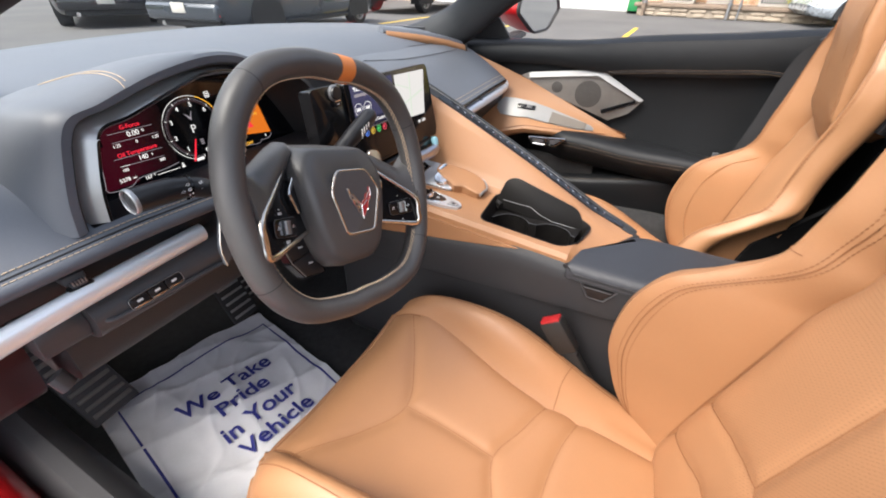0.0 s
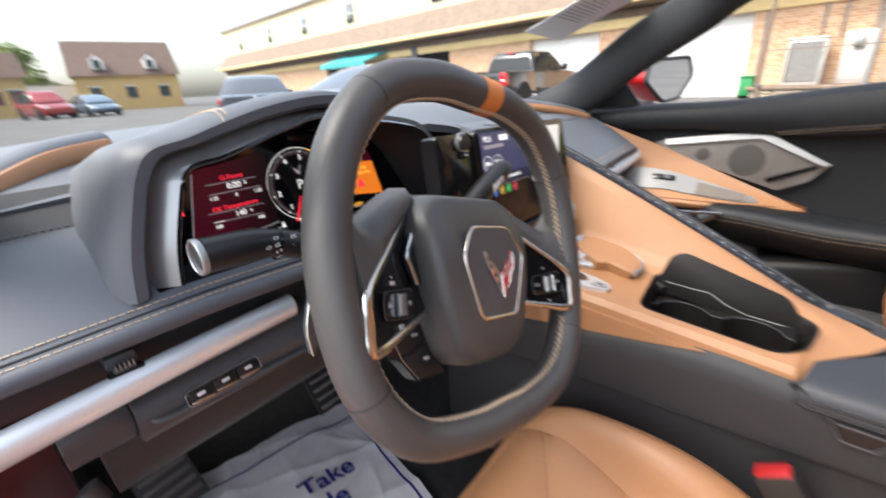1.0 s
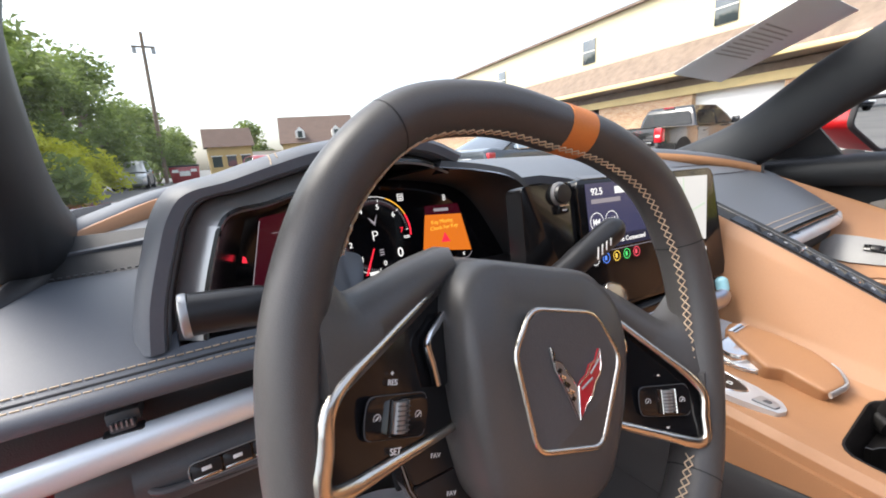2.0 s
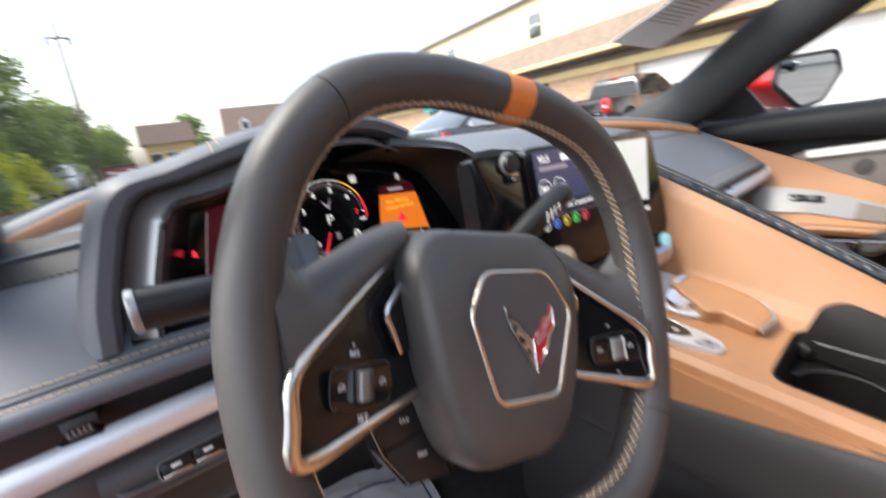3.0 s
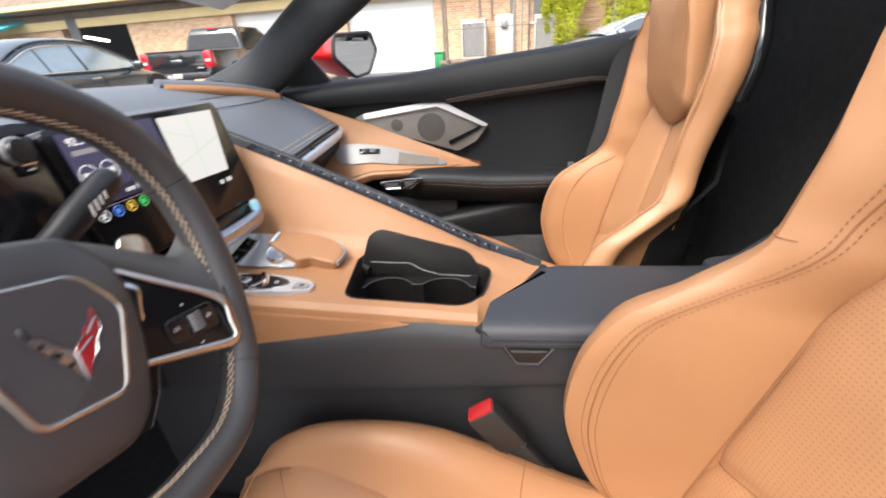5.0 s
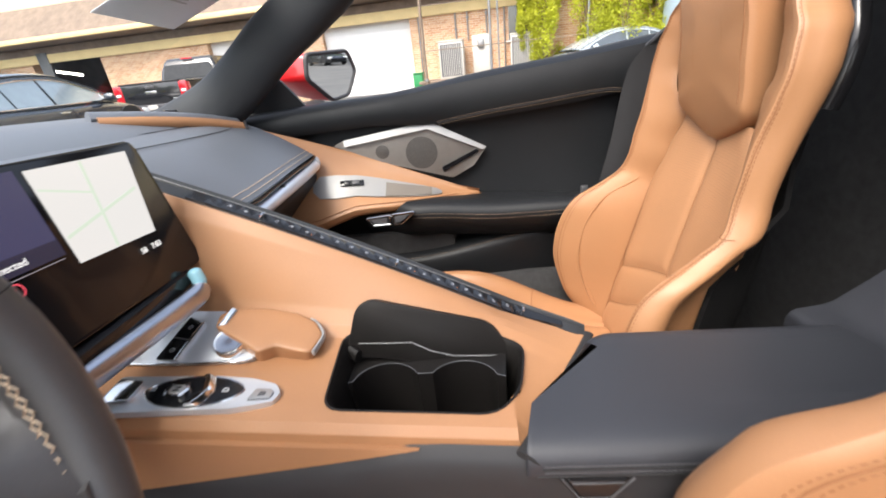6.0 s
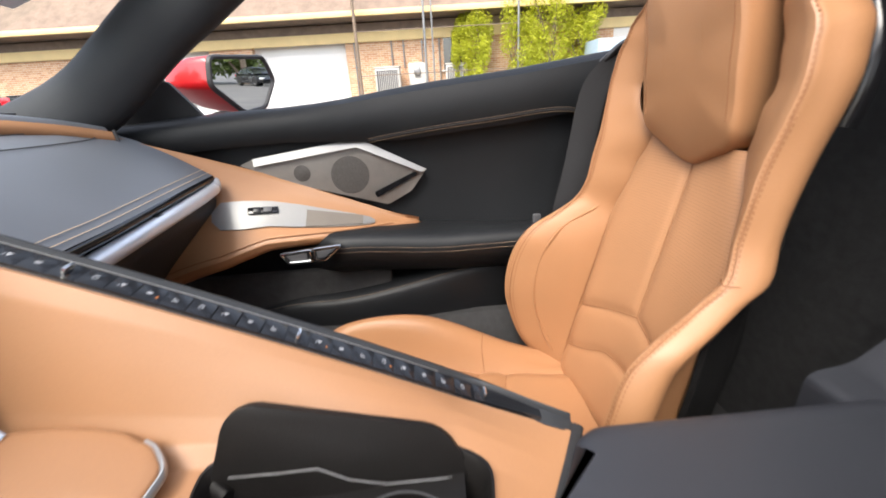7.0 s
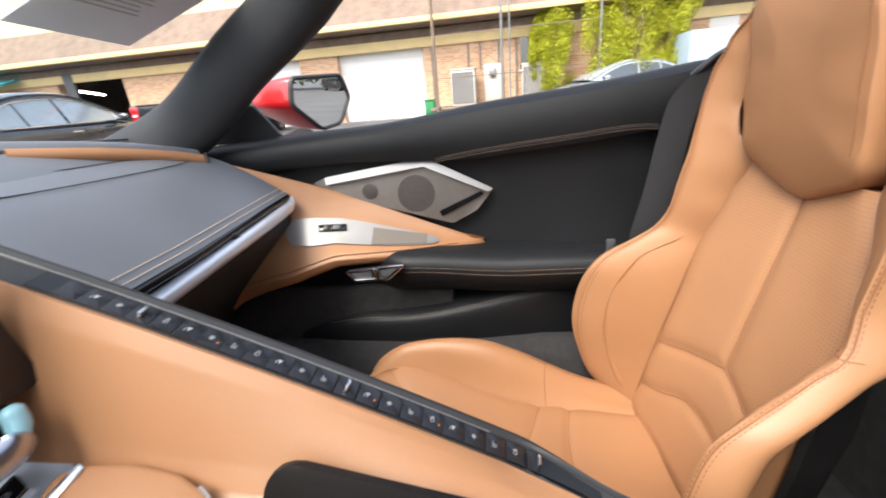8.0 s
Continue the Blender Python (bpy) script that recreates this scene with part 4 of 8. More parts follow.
for s in (1, -1):
    ctrl = [(0.0125 + s * a, b, c) for a, b, c in ((0.711, 0.61, 0.807), (0.701, 0.403, 0.887), (0.673, 0.228, 1.005), (0.640, 0.129, 1.056), (0.607, 0.06, 1.09), (0.565, -0.05, 1.15), (0.555, -0.3, 1.205), (0.555, -0.84, 1.19))]
    p = spline(ctrl, 6)
    part("windscreen_pillar", tube(p, [0.042] * len(p), [0.066 - 0.012 * i / len(p) for i in range(len(p))], 18), PADM, shell, "padded charcoal pillar")
    part("quarter_panel", box(s * 0.72, -0.87, 0.62, 0.12, 0.4, 0.62, 0.05), PLASTIC, shell)
    part("side_sill", tube([(s * 0.822, 0.98, 0.352), (s * 0.822, -0.95, 0.352)], 0.083, 0.088, 18), RED, shell, "glossy red door sill")
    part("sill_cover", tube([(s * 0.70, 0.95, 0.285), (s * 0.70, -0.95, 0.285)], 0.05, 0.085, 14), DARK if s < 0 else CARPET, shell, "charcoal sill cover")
    for nm, wy, ya, yb in (("front_wing", 1.62, 0.76, 2.26), ("rear_wing", -1.35, -0.92, -2.16)):
        g = []
        for i in range(41):
            y = ya + (yb - ya) * i / 40
            k = i / 40
            if nm == "front_wing":
                zb, inw = 0.815 - 0.06 * k - 0.22 * max(0, k - 0.45) ** 1.5 * 2, 0.0 - 0.30 * max(0, k - 0.55) ** 2
                g.append([Vector((s * (x + inw), y, z)) for x, z in ((0.80, zb - 0.02), (0.86, zb + 0.02), (0.92, zb + 0.03), (0.965, zb - 0.01), (0.985, zb - 0.09), (0.985, zb - 0.2), (0.98, 0.36), (0.96, 0.21))])
            else:
                zb, inw = 0.985 - 0.10 * k * k, -0.12 * max(0, k - 0.6) ** 2
                g.append([Vector((s * (x + inw), y, z)) for x, z in ((0.64, zb), (0.78, zb + 0.01), (0.89, zb - 0.02), (0.955, zb - 0.09), (0.99, zb - 0.22), (0.995, zb - 0.38), (0.985, 0.38), (0.95, 0.21))])
        bm = bmesh.new()
        rows = [[bm.verts.new(p) for p in spline(r, 4)] for r in g]
        for a, b in zip(rows, rows[1:]):
            for j in range(len(a) - 1):
                c = (a[j].co + b[j + 1].co) / 2
                if (c.y - wy) ** 2 + (c.z - 0.33) ** 2 > 0.365 ** 2:
                    bm.faces.new((a[j], a[j + 1], b[j + 1], b[j]))
        bm.normal_update()
        bmesh.ops.delete(bm, geom=[v for v in bm.verts if not v.link_faces], context="VERTS")
        bmesh.ops.solidify(bm, geom=bm.faces[:], thickness=0.012)
        part(nm, bm, RED, shell, "glossy red wing with wheel arch")
    part("hinge_pillar", box(s * 0.815, 0.66, 0.44, 0.10, 0.30, 0.46, 0.03), RED, shell, "glossy red hinge pillar")
    for fy in (1.62, -1.35):
        m = frame_of((s * 0.86, fy, 0.33), (0, 1, 0), (0, 0, 1))
        part("road_wheel", lathe([(0.22, -0.12), (0.31, -0.13), (0.33, -0.09), (0.33, 0.09), (0.31, 0.13), (0.22, 0.12)], 28, m), RUBBER, shell)
bl = []
for i in range(13):
    t = -1 + i / 6
    bl.append([Vector((0.80 * t, 0.99 - 0.10 * t * t, 0.835 - 0.03 * t * t)), Vector((0.84 * t, 1.6 - 0.1 * t * t, 0.77 - 0.0 * t * t)), Vector((0.85 * t, 2.2 - 0.2 * t * t, 0.60 - 0.05 * t * t))])
part("bonnet", sheet(bl, 0.02), RED, shell, "glossy red bonnet")
part("nose", box(0, 2.1, 0.4, 1.7, 0.3, 0.4, 0.1), RED, shell)
ws = [[Vector((t * (0.75 - 0.15 * s), 1.02 - 0.12 * t * t - 0.94 * s + 0.03 * t * t * s, 0.865 + 0.32 * s + 0.03 * s * (1 - t * t))) for t in [-1 + k / 5 for k in range(11)]] for s in [k / 8 for k in range(9)]]
wsob = part("windscreen", sheet(ws, 0.0), WINDSHIELD, shell)
wsob.visible_shadow = False


# ---------------------------------------------------------------- dashboard
dash = thing("dashboard", "slate grey leather dashboard with tan strips and beige stitching", "dashboard", (0, 0.5, 0.5))


def dpan(x, s):
    """Driver's side panel: x across, s from the lower stitched edge forward."""
    return Vector((x, 0.197 + 0.165 * s, 0.784 + 0.052 * s + 0.012 * math.sin(s * math.pi) - 0.05 * max(0, x + 0.53)))


xs = [-0.79 + 0.66 * i / 16 for i in range(17)]
xl = [-0.79 + 0.225 * i / 8 for i in range(9)]
part("side_panel", sheet([[dpan(x, s) for x in xl] for s in [0, 0.04, 0.15, 0.3, 0.5, 0.7, 0.85, 1]], 0.012), DASHM, dash)
part("front_ledge", sheet([[dpan(x, s) - Vector((0, 0, 0.0005)) for x in xs] for s in [0, 0.04, 0.08, 0.13]], 0.012), DASHM, dash)
part("lower_roll", tube([dpan(x, 0) + Vector((0, 0.004, -0.007)) for x in xs], 0.010, 0.009), DASHM, dash)
for off in (0.012, 0.075):
    part("stitching", dashes([dpan(-0.79 + 0.64 * i / 30, off) + Vector((0, 0, 0.0009)) for i in range(31)], 0.0062, 0.0048, 0.0006), THREAD, dash, "beige stitching")
part("seam_groove", tube([dpan(-0.79 + 0.64 * i / 30, 0.043) + Vector((0, 0, 0.0002)) for i in range(31)], 0.0011, seg=6), PLASTIC, dash)
part("step_face", sheet([[Vector((x, 0.362 + 0.05 * s, 0.836 + 0.035 * s)) for x in xl] for s in (0, 0.5, 1)], 0.008), PLASTIC, dash)
part("bead", dashes([Vector((-0.79 + 0.26 * i / 20, 0.361, 0.8385)) for i in range(21)], 0.006, 0.003, 0.0012), GREYPL, dash)
top = []
for i in range(25):
    x = -0.77 + 1.54 * i / 24
    r = []
    for s in (0, 0.06, 0.2, 0.4, 0.7, 1):
        y0 = 0.405 - 0.02 * (x / 0.77) ** 2 if x < 0.1 else 0.405 - 0.02 * (x / 0.77) ** 2
        y = y0 + (0.97 - 0.12 * (x / 0.77) ** 2 - y0) * s
        sink = max(0.0, min(1.0, (x - 0.04) / 0.06)) * max(0.0, 1 - s / 0.12)
        z = 0.862 - 0.026 * sink + 0.028 * math.sin(min(1, s * 2.2) * math.pi / 2) - 0.028 * (x / 0.77) ** 2 - 0.012 * max(0, s - 0.6)
        r.append(Vector((x, y, z)))
    top.append(r)
part("top_pad", sheet(top, 0.015), DASHM, dash, "slate leather top pad")
part("dash_core", box(-0.0, 0.63, 0.72, 1.46, 0.42, 0.26, 0.02), PLASTIC, dash)
for s in (1, -1):
    c = spline([(0.668, 0.338, 0.829), (0.61, 0.376, 0.848), (0.53, 0.43, 0.867), (0.44, 0.50, 0.882)] if s > 0 else [(-0.70, 0.36, 0.828), (-0.667, 0.415, 0.85), (-0.62, 0.46, 0.868), (-0.565, 0.50, 0.884), (-0.50, 0.53, 0.89)], 6)
    part("tan_strip", tube(c, 0.010, 0.012 if s > 0 else 0.016, 10), TAN, dash, "tan leather strip")
    if s > 0:
        part("strip_joint", tube([c[1] + Vector((0, -0.012, 0.014)), c[1] + Vector((0, -0.014, -0.016))], 0.003, seg=6), PLASTIC, dash)
    part("edge_roll", tube([p + (Vector((0.010, 0.026, 0.010)) if s > 0 else Vector((-0.006, 0.026, 0.012))) for p in c], 0.026, 0.013, 12), DASHM, dash)
    fl = bmesh.new()
    for k in range(16):
        tube([(s * 0.70, 0.50 + 0.014 * k, 0.880), (s * 0.655, 0.515 + 0.014 * k, 0.884)], 0.0025, seg=5, bm=fl)
    part("demister_grille", fl, GREYPL, dash)
# cap of the near tan strip and its bulge on the open door side
part("strip_cap", tube(spline([(-0.735, 0.23, 0.79), (-0.70, 0.30, 0.815), (-0.672, 0.385, 0.838)], 5), [0.008 + 0.0006 * k for k in range(11)], [0.012 + 0.0008 * k for k in range(11)], 12), DARK, dash)
# outlet slot, bar and switch bank
part("slot", box(-0.60, 0.262, 0.752, 0.36, 0.07, 0.04, 0.004), PLASTIC, dash)
part("bright_bar", tube(spline([(-0.79, 0.155, 0.736), (-0.72, 0.182, 0.737), (-0.66, 0.193, 0.737), (-0.56, 0.203, 0.736), (-0.455, 0.212, 0.734)], 6), 0.011, 0.0130, 16), BARM, dash, "brushed aluminium bar")
slide = part("vent_slider", join(box(-0.607, 0.215, 0.756, 0.022, 0.02, 0.012, 0.003), box(-0.607, 0.203, 0.752, 0.016, 0.012, 0.006, 0.002)), GREYPL, dash, "small black vent slider")
part("slider_foot", box(-0.607, 0.2010, 0.7475, 0.026, 0.012, 0.0060, 0.0025), SWM, slide)
part("ribs", join(*[box(-0.613 + 0.003 * k, 0.1975, 0.7555, 0.0012, 0.003, 0.005) for k in range(5)]), SATIN, slide)
part("panel_end", prism(rounded([(0.245, 0.718), (0.222, 0.70), (0.226, 0.668), (0.25, 0.655), (0.34, 0.66), (0.34, 0.718)], 0.012), -0.662, -0.6125, frame_of((0, 0, 0), (0, 1, 0), (0, 0, 1)), 0.004), GREYPL, dash)
part("hinge_cover", prism(rounded([(0.262, 0.718), (0.270, 0.66), (0.315, 0.56), (0.36, 0.55), (0.36, 0.718)], 0.02), -0.742, -0.666, frame_of((0, 0, 0), (0, 1, 0), (0, 0, 1)), 0.006, 3), REDSHADE, dash, "hinge cover in red darkened for shade")
part("panel_lip", tube(spline([(-0.606, 0.212, 0.697), (-0.598, 0.2005, 0.690), (-0.57, 0.1985, 0.6880), (-0.52, 0.1985, 0.6845), (-0.455, 0.200, 0.681), (-0.42, 0.201, 0.680)], 5), 0.0030, 0.0030, 8), GREYPL, dash)
part("lip_gap", tube(spline([(-0.606, 0.2095, 0.6925), (-0.57, 0.2005, 0.6842), (-0.52, 0.2005, 0.6808), (-0.42, 0.202, 0.677)], 5), 0.0016, seg=6), RUBBER, dash)
part("under_panel", prism(rounded([(0.225, 0.722), (0.20, 0.70), (0.205, 0.672), (0.24, 0.655), (0.34, 0.66), (0.34, 0.722)], 0.012), -0.612, -0.40, frame_of((0, 0, 0), (0, 1, 0), (0, 0, 1))), GREYPL, dash, "grey knee panel")
bank = part("switch_bank", prism(rounded([(-0.040, -0.0085), (0.040, -0.0085), (0.040, 0.0085), (-0.040, 0.0085)], 0.006), -0.004, 0.004, (frame_of((-0.541, 0.203, 0.694), (0.995, 0.05, -0.01), (0, 0.35, 0.94)) @ Matrix.Diagonal((0.88, 0.88, 1, 1))), 0.0015), GLOSS, dash, "black three-button bank")
BM_ = (frame_of((-0.541, 0.203, 0.694), (0.995, 0.05, -0.01), (0, 0.35, 0.94)) @ Matrix.Diagonal((0.88, 0.88, 1, 1)))
for k, (a, b) in enumerate(((-0.038, -0.014), (-0.012, 0.012), (0.014, 0.038))):
    bt = part("button", prism(rounded([(a, -0.0068), (b, -0.0068), (b, 0.0068), (a, 0.0068)], 0.003), 0.003, 0.0048, BM_, 0.0008), SWM, bank)
    part("edge", placed(box((a + b) / 2, -0.0058, 0.0052, (b - a) * 0.94, 0.0026, 0.0012, 0.0004), BM_), TRIMM, bt)
    part("symbol", placed(box((a + b) / 2, 0.001, 0.0053, 0.008, 0.0035, 0.0006, 0.001), BM_), WHITE, bt)
part("bank_rim", tube([BM_ @ Vector((x, y, 0.004)) for x, y in rounded([(-0.040, -0.0085), (0.040, -0.0085), (0.040, 0.0085), (-0.040, 0.0085)], 0.006)], 0.0006, seg=6, closed=True), SATIN, bank)
part("knee_bolster", prism(rounded([(0.24, 0.665), (0.25, 0.60), (0.36, 0.54), (0.5, 0.56), (0.45, 0.67)], 0.02), -0.64, -0.10, frame_of((0, 0, 0), (0, 1, 0), (0, 0, 1))), PLASTIC, dash)
part("pull_lever", box(-0.60, 0.262, 0.618, 0.05, 0.012, 0.016, 0.003), GREYPL, dash)
part("bonnet_catch", tube([(-0.66, 0.262, 0.62), (-0.655, 0.255, 0.60)], 0.012, 0.008), GREYPL, dash)

# passenger side pad with outlet
def ppad(x, s):
    """Passenger pad: s from the stitched front edge forward."""
    return Vector((x, 0.178 + 0.05 * s - 0.012 * math.cos(x * 4) + 0.2 * s + 0.012 * (x - 0.4), 0.742 + 0.085 * math.sin(min(1, s * 1.05) * math.pi / 2) + 0.03 * s + 0.03 * max(0, 0.35 - x)))


px = [0.10 + 0.60 * i / 20 for i in range(21)]
part("passenger_pad", sheet([[ppad(x, s) for x in px] for s in [0, 0.05, 0.15, 0.3, 0.5, 0.75, 1]], 0.012), DASHM, dash, "slate leather passenger pad")
part("stitching", dashes([ppad(x, 0.03) + Vector((0, -0.001, 0.0012)) for x in px], 0.005, 0.004, 0.0005), THREAD, dash)
part("stitching", dashes([ppad(x, 0.07) + Vector((0, -0.001, 0.0012)) for x in px], 0.005, 0.004, 0.0005), THREAD, dash)
part("pad_edge", tube([ppad(x, 0) + Vector((0, 0.004, -0.007)) for x in px], 0.008, 0.008), GLOSS, dash)
part("airbag_seam", tube(spline([ppad(a, b) + Vector((0, 0, 0.0006)) for a, b in [(0.16, 0.85), (0.3, 0.72), (0.5, 0.64), (0.62, 0.62), (0.645, 0.7), (0.60, 0.82), (0.4, 0.98)]], 8), 0.0009, seg=5), PLASTIC, dash)
part("outlet", box(0.42, 0.235, 0.722, 0.57, 0.08, 0.035, 0.006), GLOSS, dash)
part("outlet_slat", join(*[box(0.42, 0.199, 0.712 + 0.009 * k, 0.55, 0.02, 0.002) for k in range(3)]), PLASTIC, dash)
part("bright_bar", tube(spline([(0.12, 0.170, 0.712), (0.3, 0.176, 0.712), (0.55, 0.184, 0.714), (0.66, 0.189, 0.716), (0.692, 0.191, 0.719), (0.706, 0.197, 0.727)], 6), 0.013, 0.013, 14), ALU, dash, "brushed aluminium bar")
part("outlet_tab", box(0.46, 0.181, 0.722, 0.02, 0.01, 0.008, 0.002), GREYPL, dash)
part("glove_panel", prism(rounded([(0.195, 0.702), (0.20, 0.675), (0.30, 0.56), (0.42, 0.42), (0.6, 0.42), (0.5, 0.702)], 0.015), 0.12, 0.70, frame_of((0, 0, 0), (0, 1, 0), (0, 0, 1)), 0.006), PADM, dash, "charcoal glove box panel")

# ---------------------------------------------------------------- instrument binnacle
bina = thing("instrument_binnacle", "hooded digital instrument cluster with lit gauges", "instrument cluster", (-0.37, 0.3, 0.8))
arch = spline([(-0.586, 0.212, 0.795), (-0.580, 0.214, 0.83), (-0.568, 0.217, 0.868), (-0.556, 0.219, 0.898), (-0.541, 0.221, 0.914), (-0.511, 0.223, 0.9205), (-0.477, 0.226, 0.930), (-0.43, 0.231, 0.941), (-0.365, 0.238, 0.948), (-0.31, 0.245, 0.943), (-0.265, 0.252, 0.926)], 6)
cx = Vector((-0.37, 0.24, 0.80))
rings, face, gap, wall_in = [], [], [], []
for i, p in enumerate(arch):
    o = Vector((p.x - cx.x, 0, p.z - cx.z)).normalized()
    if p.z < 0.89 and p.x < -0.5:
        o = Vector((o.x, 0, o.z * 0.3)).normalized()
    fl = max(0.0, -o.x)
    rings.append([p + o * a + Vector((0, b, c)) for a, b, c in ((-0.003, -0.001, 0), (0.001, 0.003, 0), (0.003 + 0.006 * fl, 0.02, 0), (0.002 + 0.010 * fl, 0.12, -0.012), (-0.01 + 0.022 * fl, 0.32, -0.05), (-0.03, 0.32, -0.05), (-0.018, 0.10, -0.004), (-0.016, 0.008, 0), (-0.012, 0.0, 0))])
    lw = 0.006 + 0.016 * fl
    gap.append([p - o * 0.0145 + Vector((0, 0.003, 0)), p - o * 0.0155 + Vector((0, 0.018, 0)), p - o * 0.020 + Vector((0, 0.024, 0))])
    face.append([p - o * 0.0185 + Vector((0, 0.022, 0)), p - o * (0.019 + 0.3 * lw) + Vector((0, 0.016, 0)), p - o * (0.019 + 0.8 * lw) + Vector((0, 0.006, 0)), p - o * (0.019 + lw) + Vector((0, 0.004, 0))])
    wall_in.append([p - o * (0.019 + lw) + Vector((0, 0.004, 0)), p - o * (0.0205 + lw) + Vector((0, 0.010, 0)), p - o * (0.030 + 1.2 * lw + 0.014 * fl * fl) + Vector((0, 0.105, 0))])
hood = part("hood", loft(rings), DASHM, bina, "slate leather hood")
# stitched corner on the hood's roof: back from the rim, then round to the outer side
hood_tree = BVHTree.FromPolygons([v.co + base[bina] for v in hood.data.vertices], [p.vertices for p in hood.data.polygons])
for d_ in (0.0, 0.006):
    row = []
    for x_, y_ in ((-0.4740, 0.2255), (-0.4732, 0.2322), (-0.4726, 0.2447), (-0.4640, 0.2870), (-0.4615, 0.3290), (-0.4630, 0.38), (-0.468, 0.45)):
        hit = hood_tree.ray_cast(Vector((x_ + d_, y_, 1.2)), Vector((0, 0, -1)))[0]
        if hit:
            row.append(hit + Vector((0, 0, 0.0006)))
    part("stitching", dashes(spline(row, 6), 0.005, 0.0042, 0.0006), THREAD, bina)
part("frame_gap", sheet(gap, 0.003, out=(0, -1, 0)), PLASTIC, bina)
part("inner_frame", sheet(face, 0.003, out=(0, -1, 0)), SATIND, bina, "satin silver inner frame")
part("inner_wall", sheet(wall_in, 0.003, out=(0, -1, 0)), GLOSS, bina)
part("base", prism(rounded([(-0.575, 0.212), (-0.12, 0.225), (-0.14, 0.32), (-0.55, 0.32)], 0.01), 0.760, 0.779, None, 0.002), PLASTIC, bina)
cr = spline([(-0.30, 0.245, 0.914), (-0.25, 0.243, 0.907), (-0.205, 0.24, 0.895), (-0.178, 0.238, 0.872), (-0.155, 0.236, 0.83), (-0.135, 0.232, 0.785)], 6)
part("right_cowl", loft([[p, p + Vector((0.006, 0.004, 0.006)), p + Vector((0.012, 0.06, 0.008)), p + Vector((0.0, 0.12, 0)), p + Vector((-0.03, 0.10, -0.015))] for p in cr]), PLASTIC, bina, "black cowl")
part("bright_edge", tube([p + Vector((-0.001, -0.001, -0.001)) for p in cr[:14]], 0.0013, seg=6), CHROME, bina)
SM = frame_of((-0.361, 0.3217, 0.8358), (1, 0, 0), (0, 0.16, 0.98))
part("screen", prism(rounded([(-0.188, -0.07), (0.22, -0.07), (0.19, 0.07), (-0.152, 0.07)], 0.012), -0.012, 0, SM), SCREEN, bina)
part("backing", box(-0.35, 0.375, 0.83, 0.36, 0.06, 0.12), PLASTIC, bina)

REDG, REDD = glow("red gauge light", (1.0, 0.03, 0.06), 0.36), glow("dim red gauge field", (0.35, 0.006, 0.05), 0.034)
WHG, ORG = glow("white gauge light", (1.0, 0.97, 0.95), 0.36), glow("orange warning light", (1.0, 0.24, 0.02), 0.24)
GRYG, YELG = glow("grey gauge light", (0.5, 0.45, 0.5), 0.2), glow("amber gauge light", (1.0, 0.5, 0.05), 0.36)


def flat(bm, h=0.0006):
    return placed(bm, SM @ Matrix.Translation((0, 0, h)))


def plate(pts, d=0.0004):
    return prism(pts, 0, d)


def rect_plate(x0, x1, y0, y1):
    return plate([(x0, y0), (x1, y0), (x1, y1), (x0, y1)])


def ringm(x, y, r, w, a0=0, a1=360, n=40):
    """A flat ring or arc."""
    out = bmesh.new()
    rows = []
    for k in range(n + 1):
        q = radians(a0 + (a1 - a0) * k / n)
        rows.append([Vector((x + rr * math.cos(q), y + rr * math.sin(q), 0.0004)) for rr in (r, r + w)])
    return loft(rows, closed=False, caps=False, bm=out)


# the readout field follows the screen's slanted left side and fades towards the gauge
def fieldx(y):
    return -0.1195 - 0.0003 - 0.27 * (0.03 - y)


def fieldtop(x):
    return 0.040 + 0.12 * (x + 0.11)


left = part("readout_panel", flat(plate([(fieldx(-0.047), -0.047), (-0.106, -0.047), (-0.100, fieldtop(-0.10)), (fieldx(0.036), fieldtop(-0.12))])), REDD, bina, "dim red readout panel")
for k in range(8):
    g0, g1 = -0.106 + 0.0088 * k, -0.106 + 0.0088 * (k + 1)
    lowy = -0.047 if k < 1 else -0.040
    part("readout_field", flat(plate([(g0, lowy), (g1, lowy), (g1 + 0.006, fieldtop(g1)), (g0 + 0.006, fieldtop(g0))])), glow("fading red gauge field", (0.35, 0.006, 0.05), 0.034 * (1 - k / 8) ** 1.3 + 0.002), left)
part("field_edge", flat(tube(spline([(fieldx(0.036), 0.036, 0), (fieldx(-0.03), -0.03, 0), (fieldx(-0.046) + 0.001, -0.046, 0), (-0.126, -0.0495, 0), (-0.1077, -0.0488, 0), (-0.0951, -0.0425, 0), (-0.06, -0.0425, 0), (-0.035, -0.040, 0)], 5), 0.0004, seg=5), 0.001), GRYG, left)
for w, tx, ty, sz, m in (("G-Force", -0.077, 0.0262, 0.0078, REDG), ("0.00", -0.077, 0.0158, 0.0095, WHG), ("G", -0.0635, 0.0165, 0.0050, WHG), ("1.25", -0.1033, 0.0052, 0.0058, WHG), ("0", -0.0772, 0.0045, 0.0055, WHG), ("1.25", -0.0511, 0.0040, 0.0058, WHG), ("Oil Temperature", -0.0816, -0.0075, 0.0078, REDG), ("140", -0.0785, -0.0175, 0.0090, WHG), ("F", -0.0655, -0.0175, 0.0050, WHG), ("100", -0.107, -0.0270, 0.0055, WHG), ("300", -0.0558, -0.0285, 0.0055, WHG), ("5378", -0.1135, -0.0390, 0.0072, WHG), ("mi", -0.1005, -0.0395, 0.0048, WHG), ("167", -0.0840, -0.0458, 0.0066, WHG), ("F", -0.0745, -0.0452, 0.0046, WHG)):
    words("readout", w, sz, SM @ Matrix.Translation((tx, ty, 0.0012)), m, left)
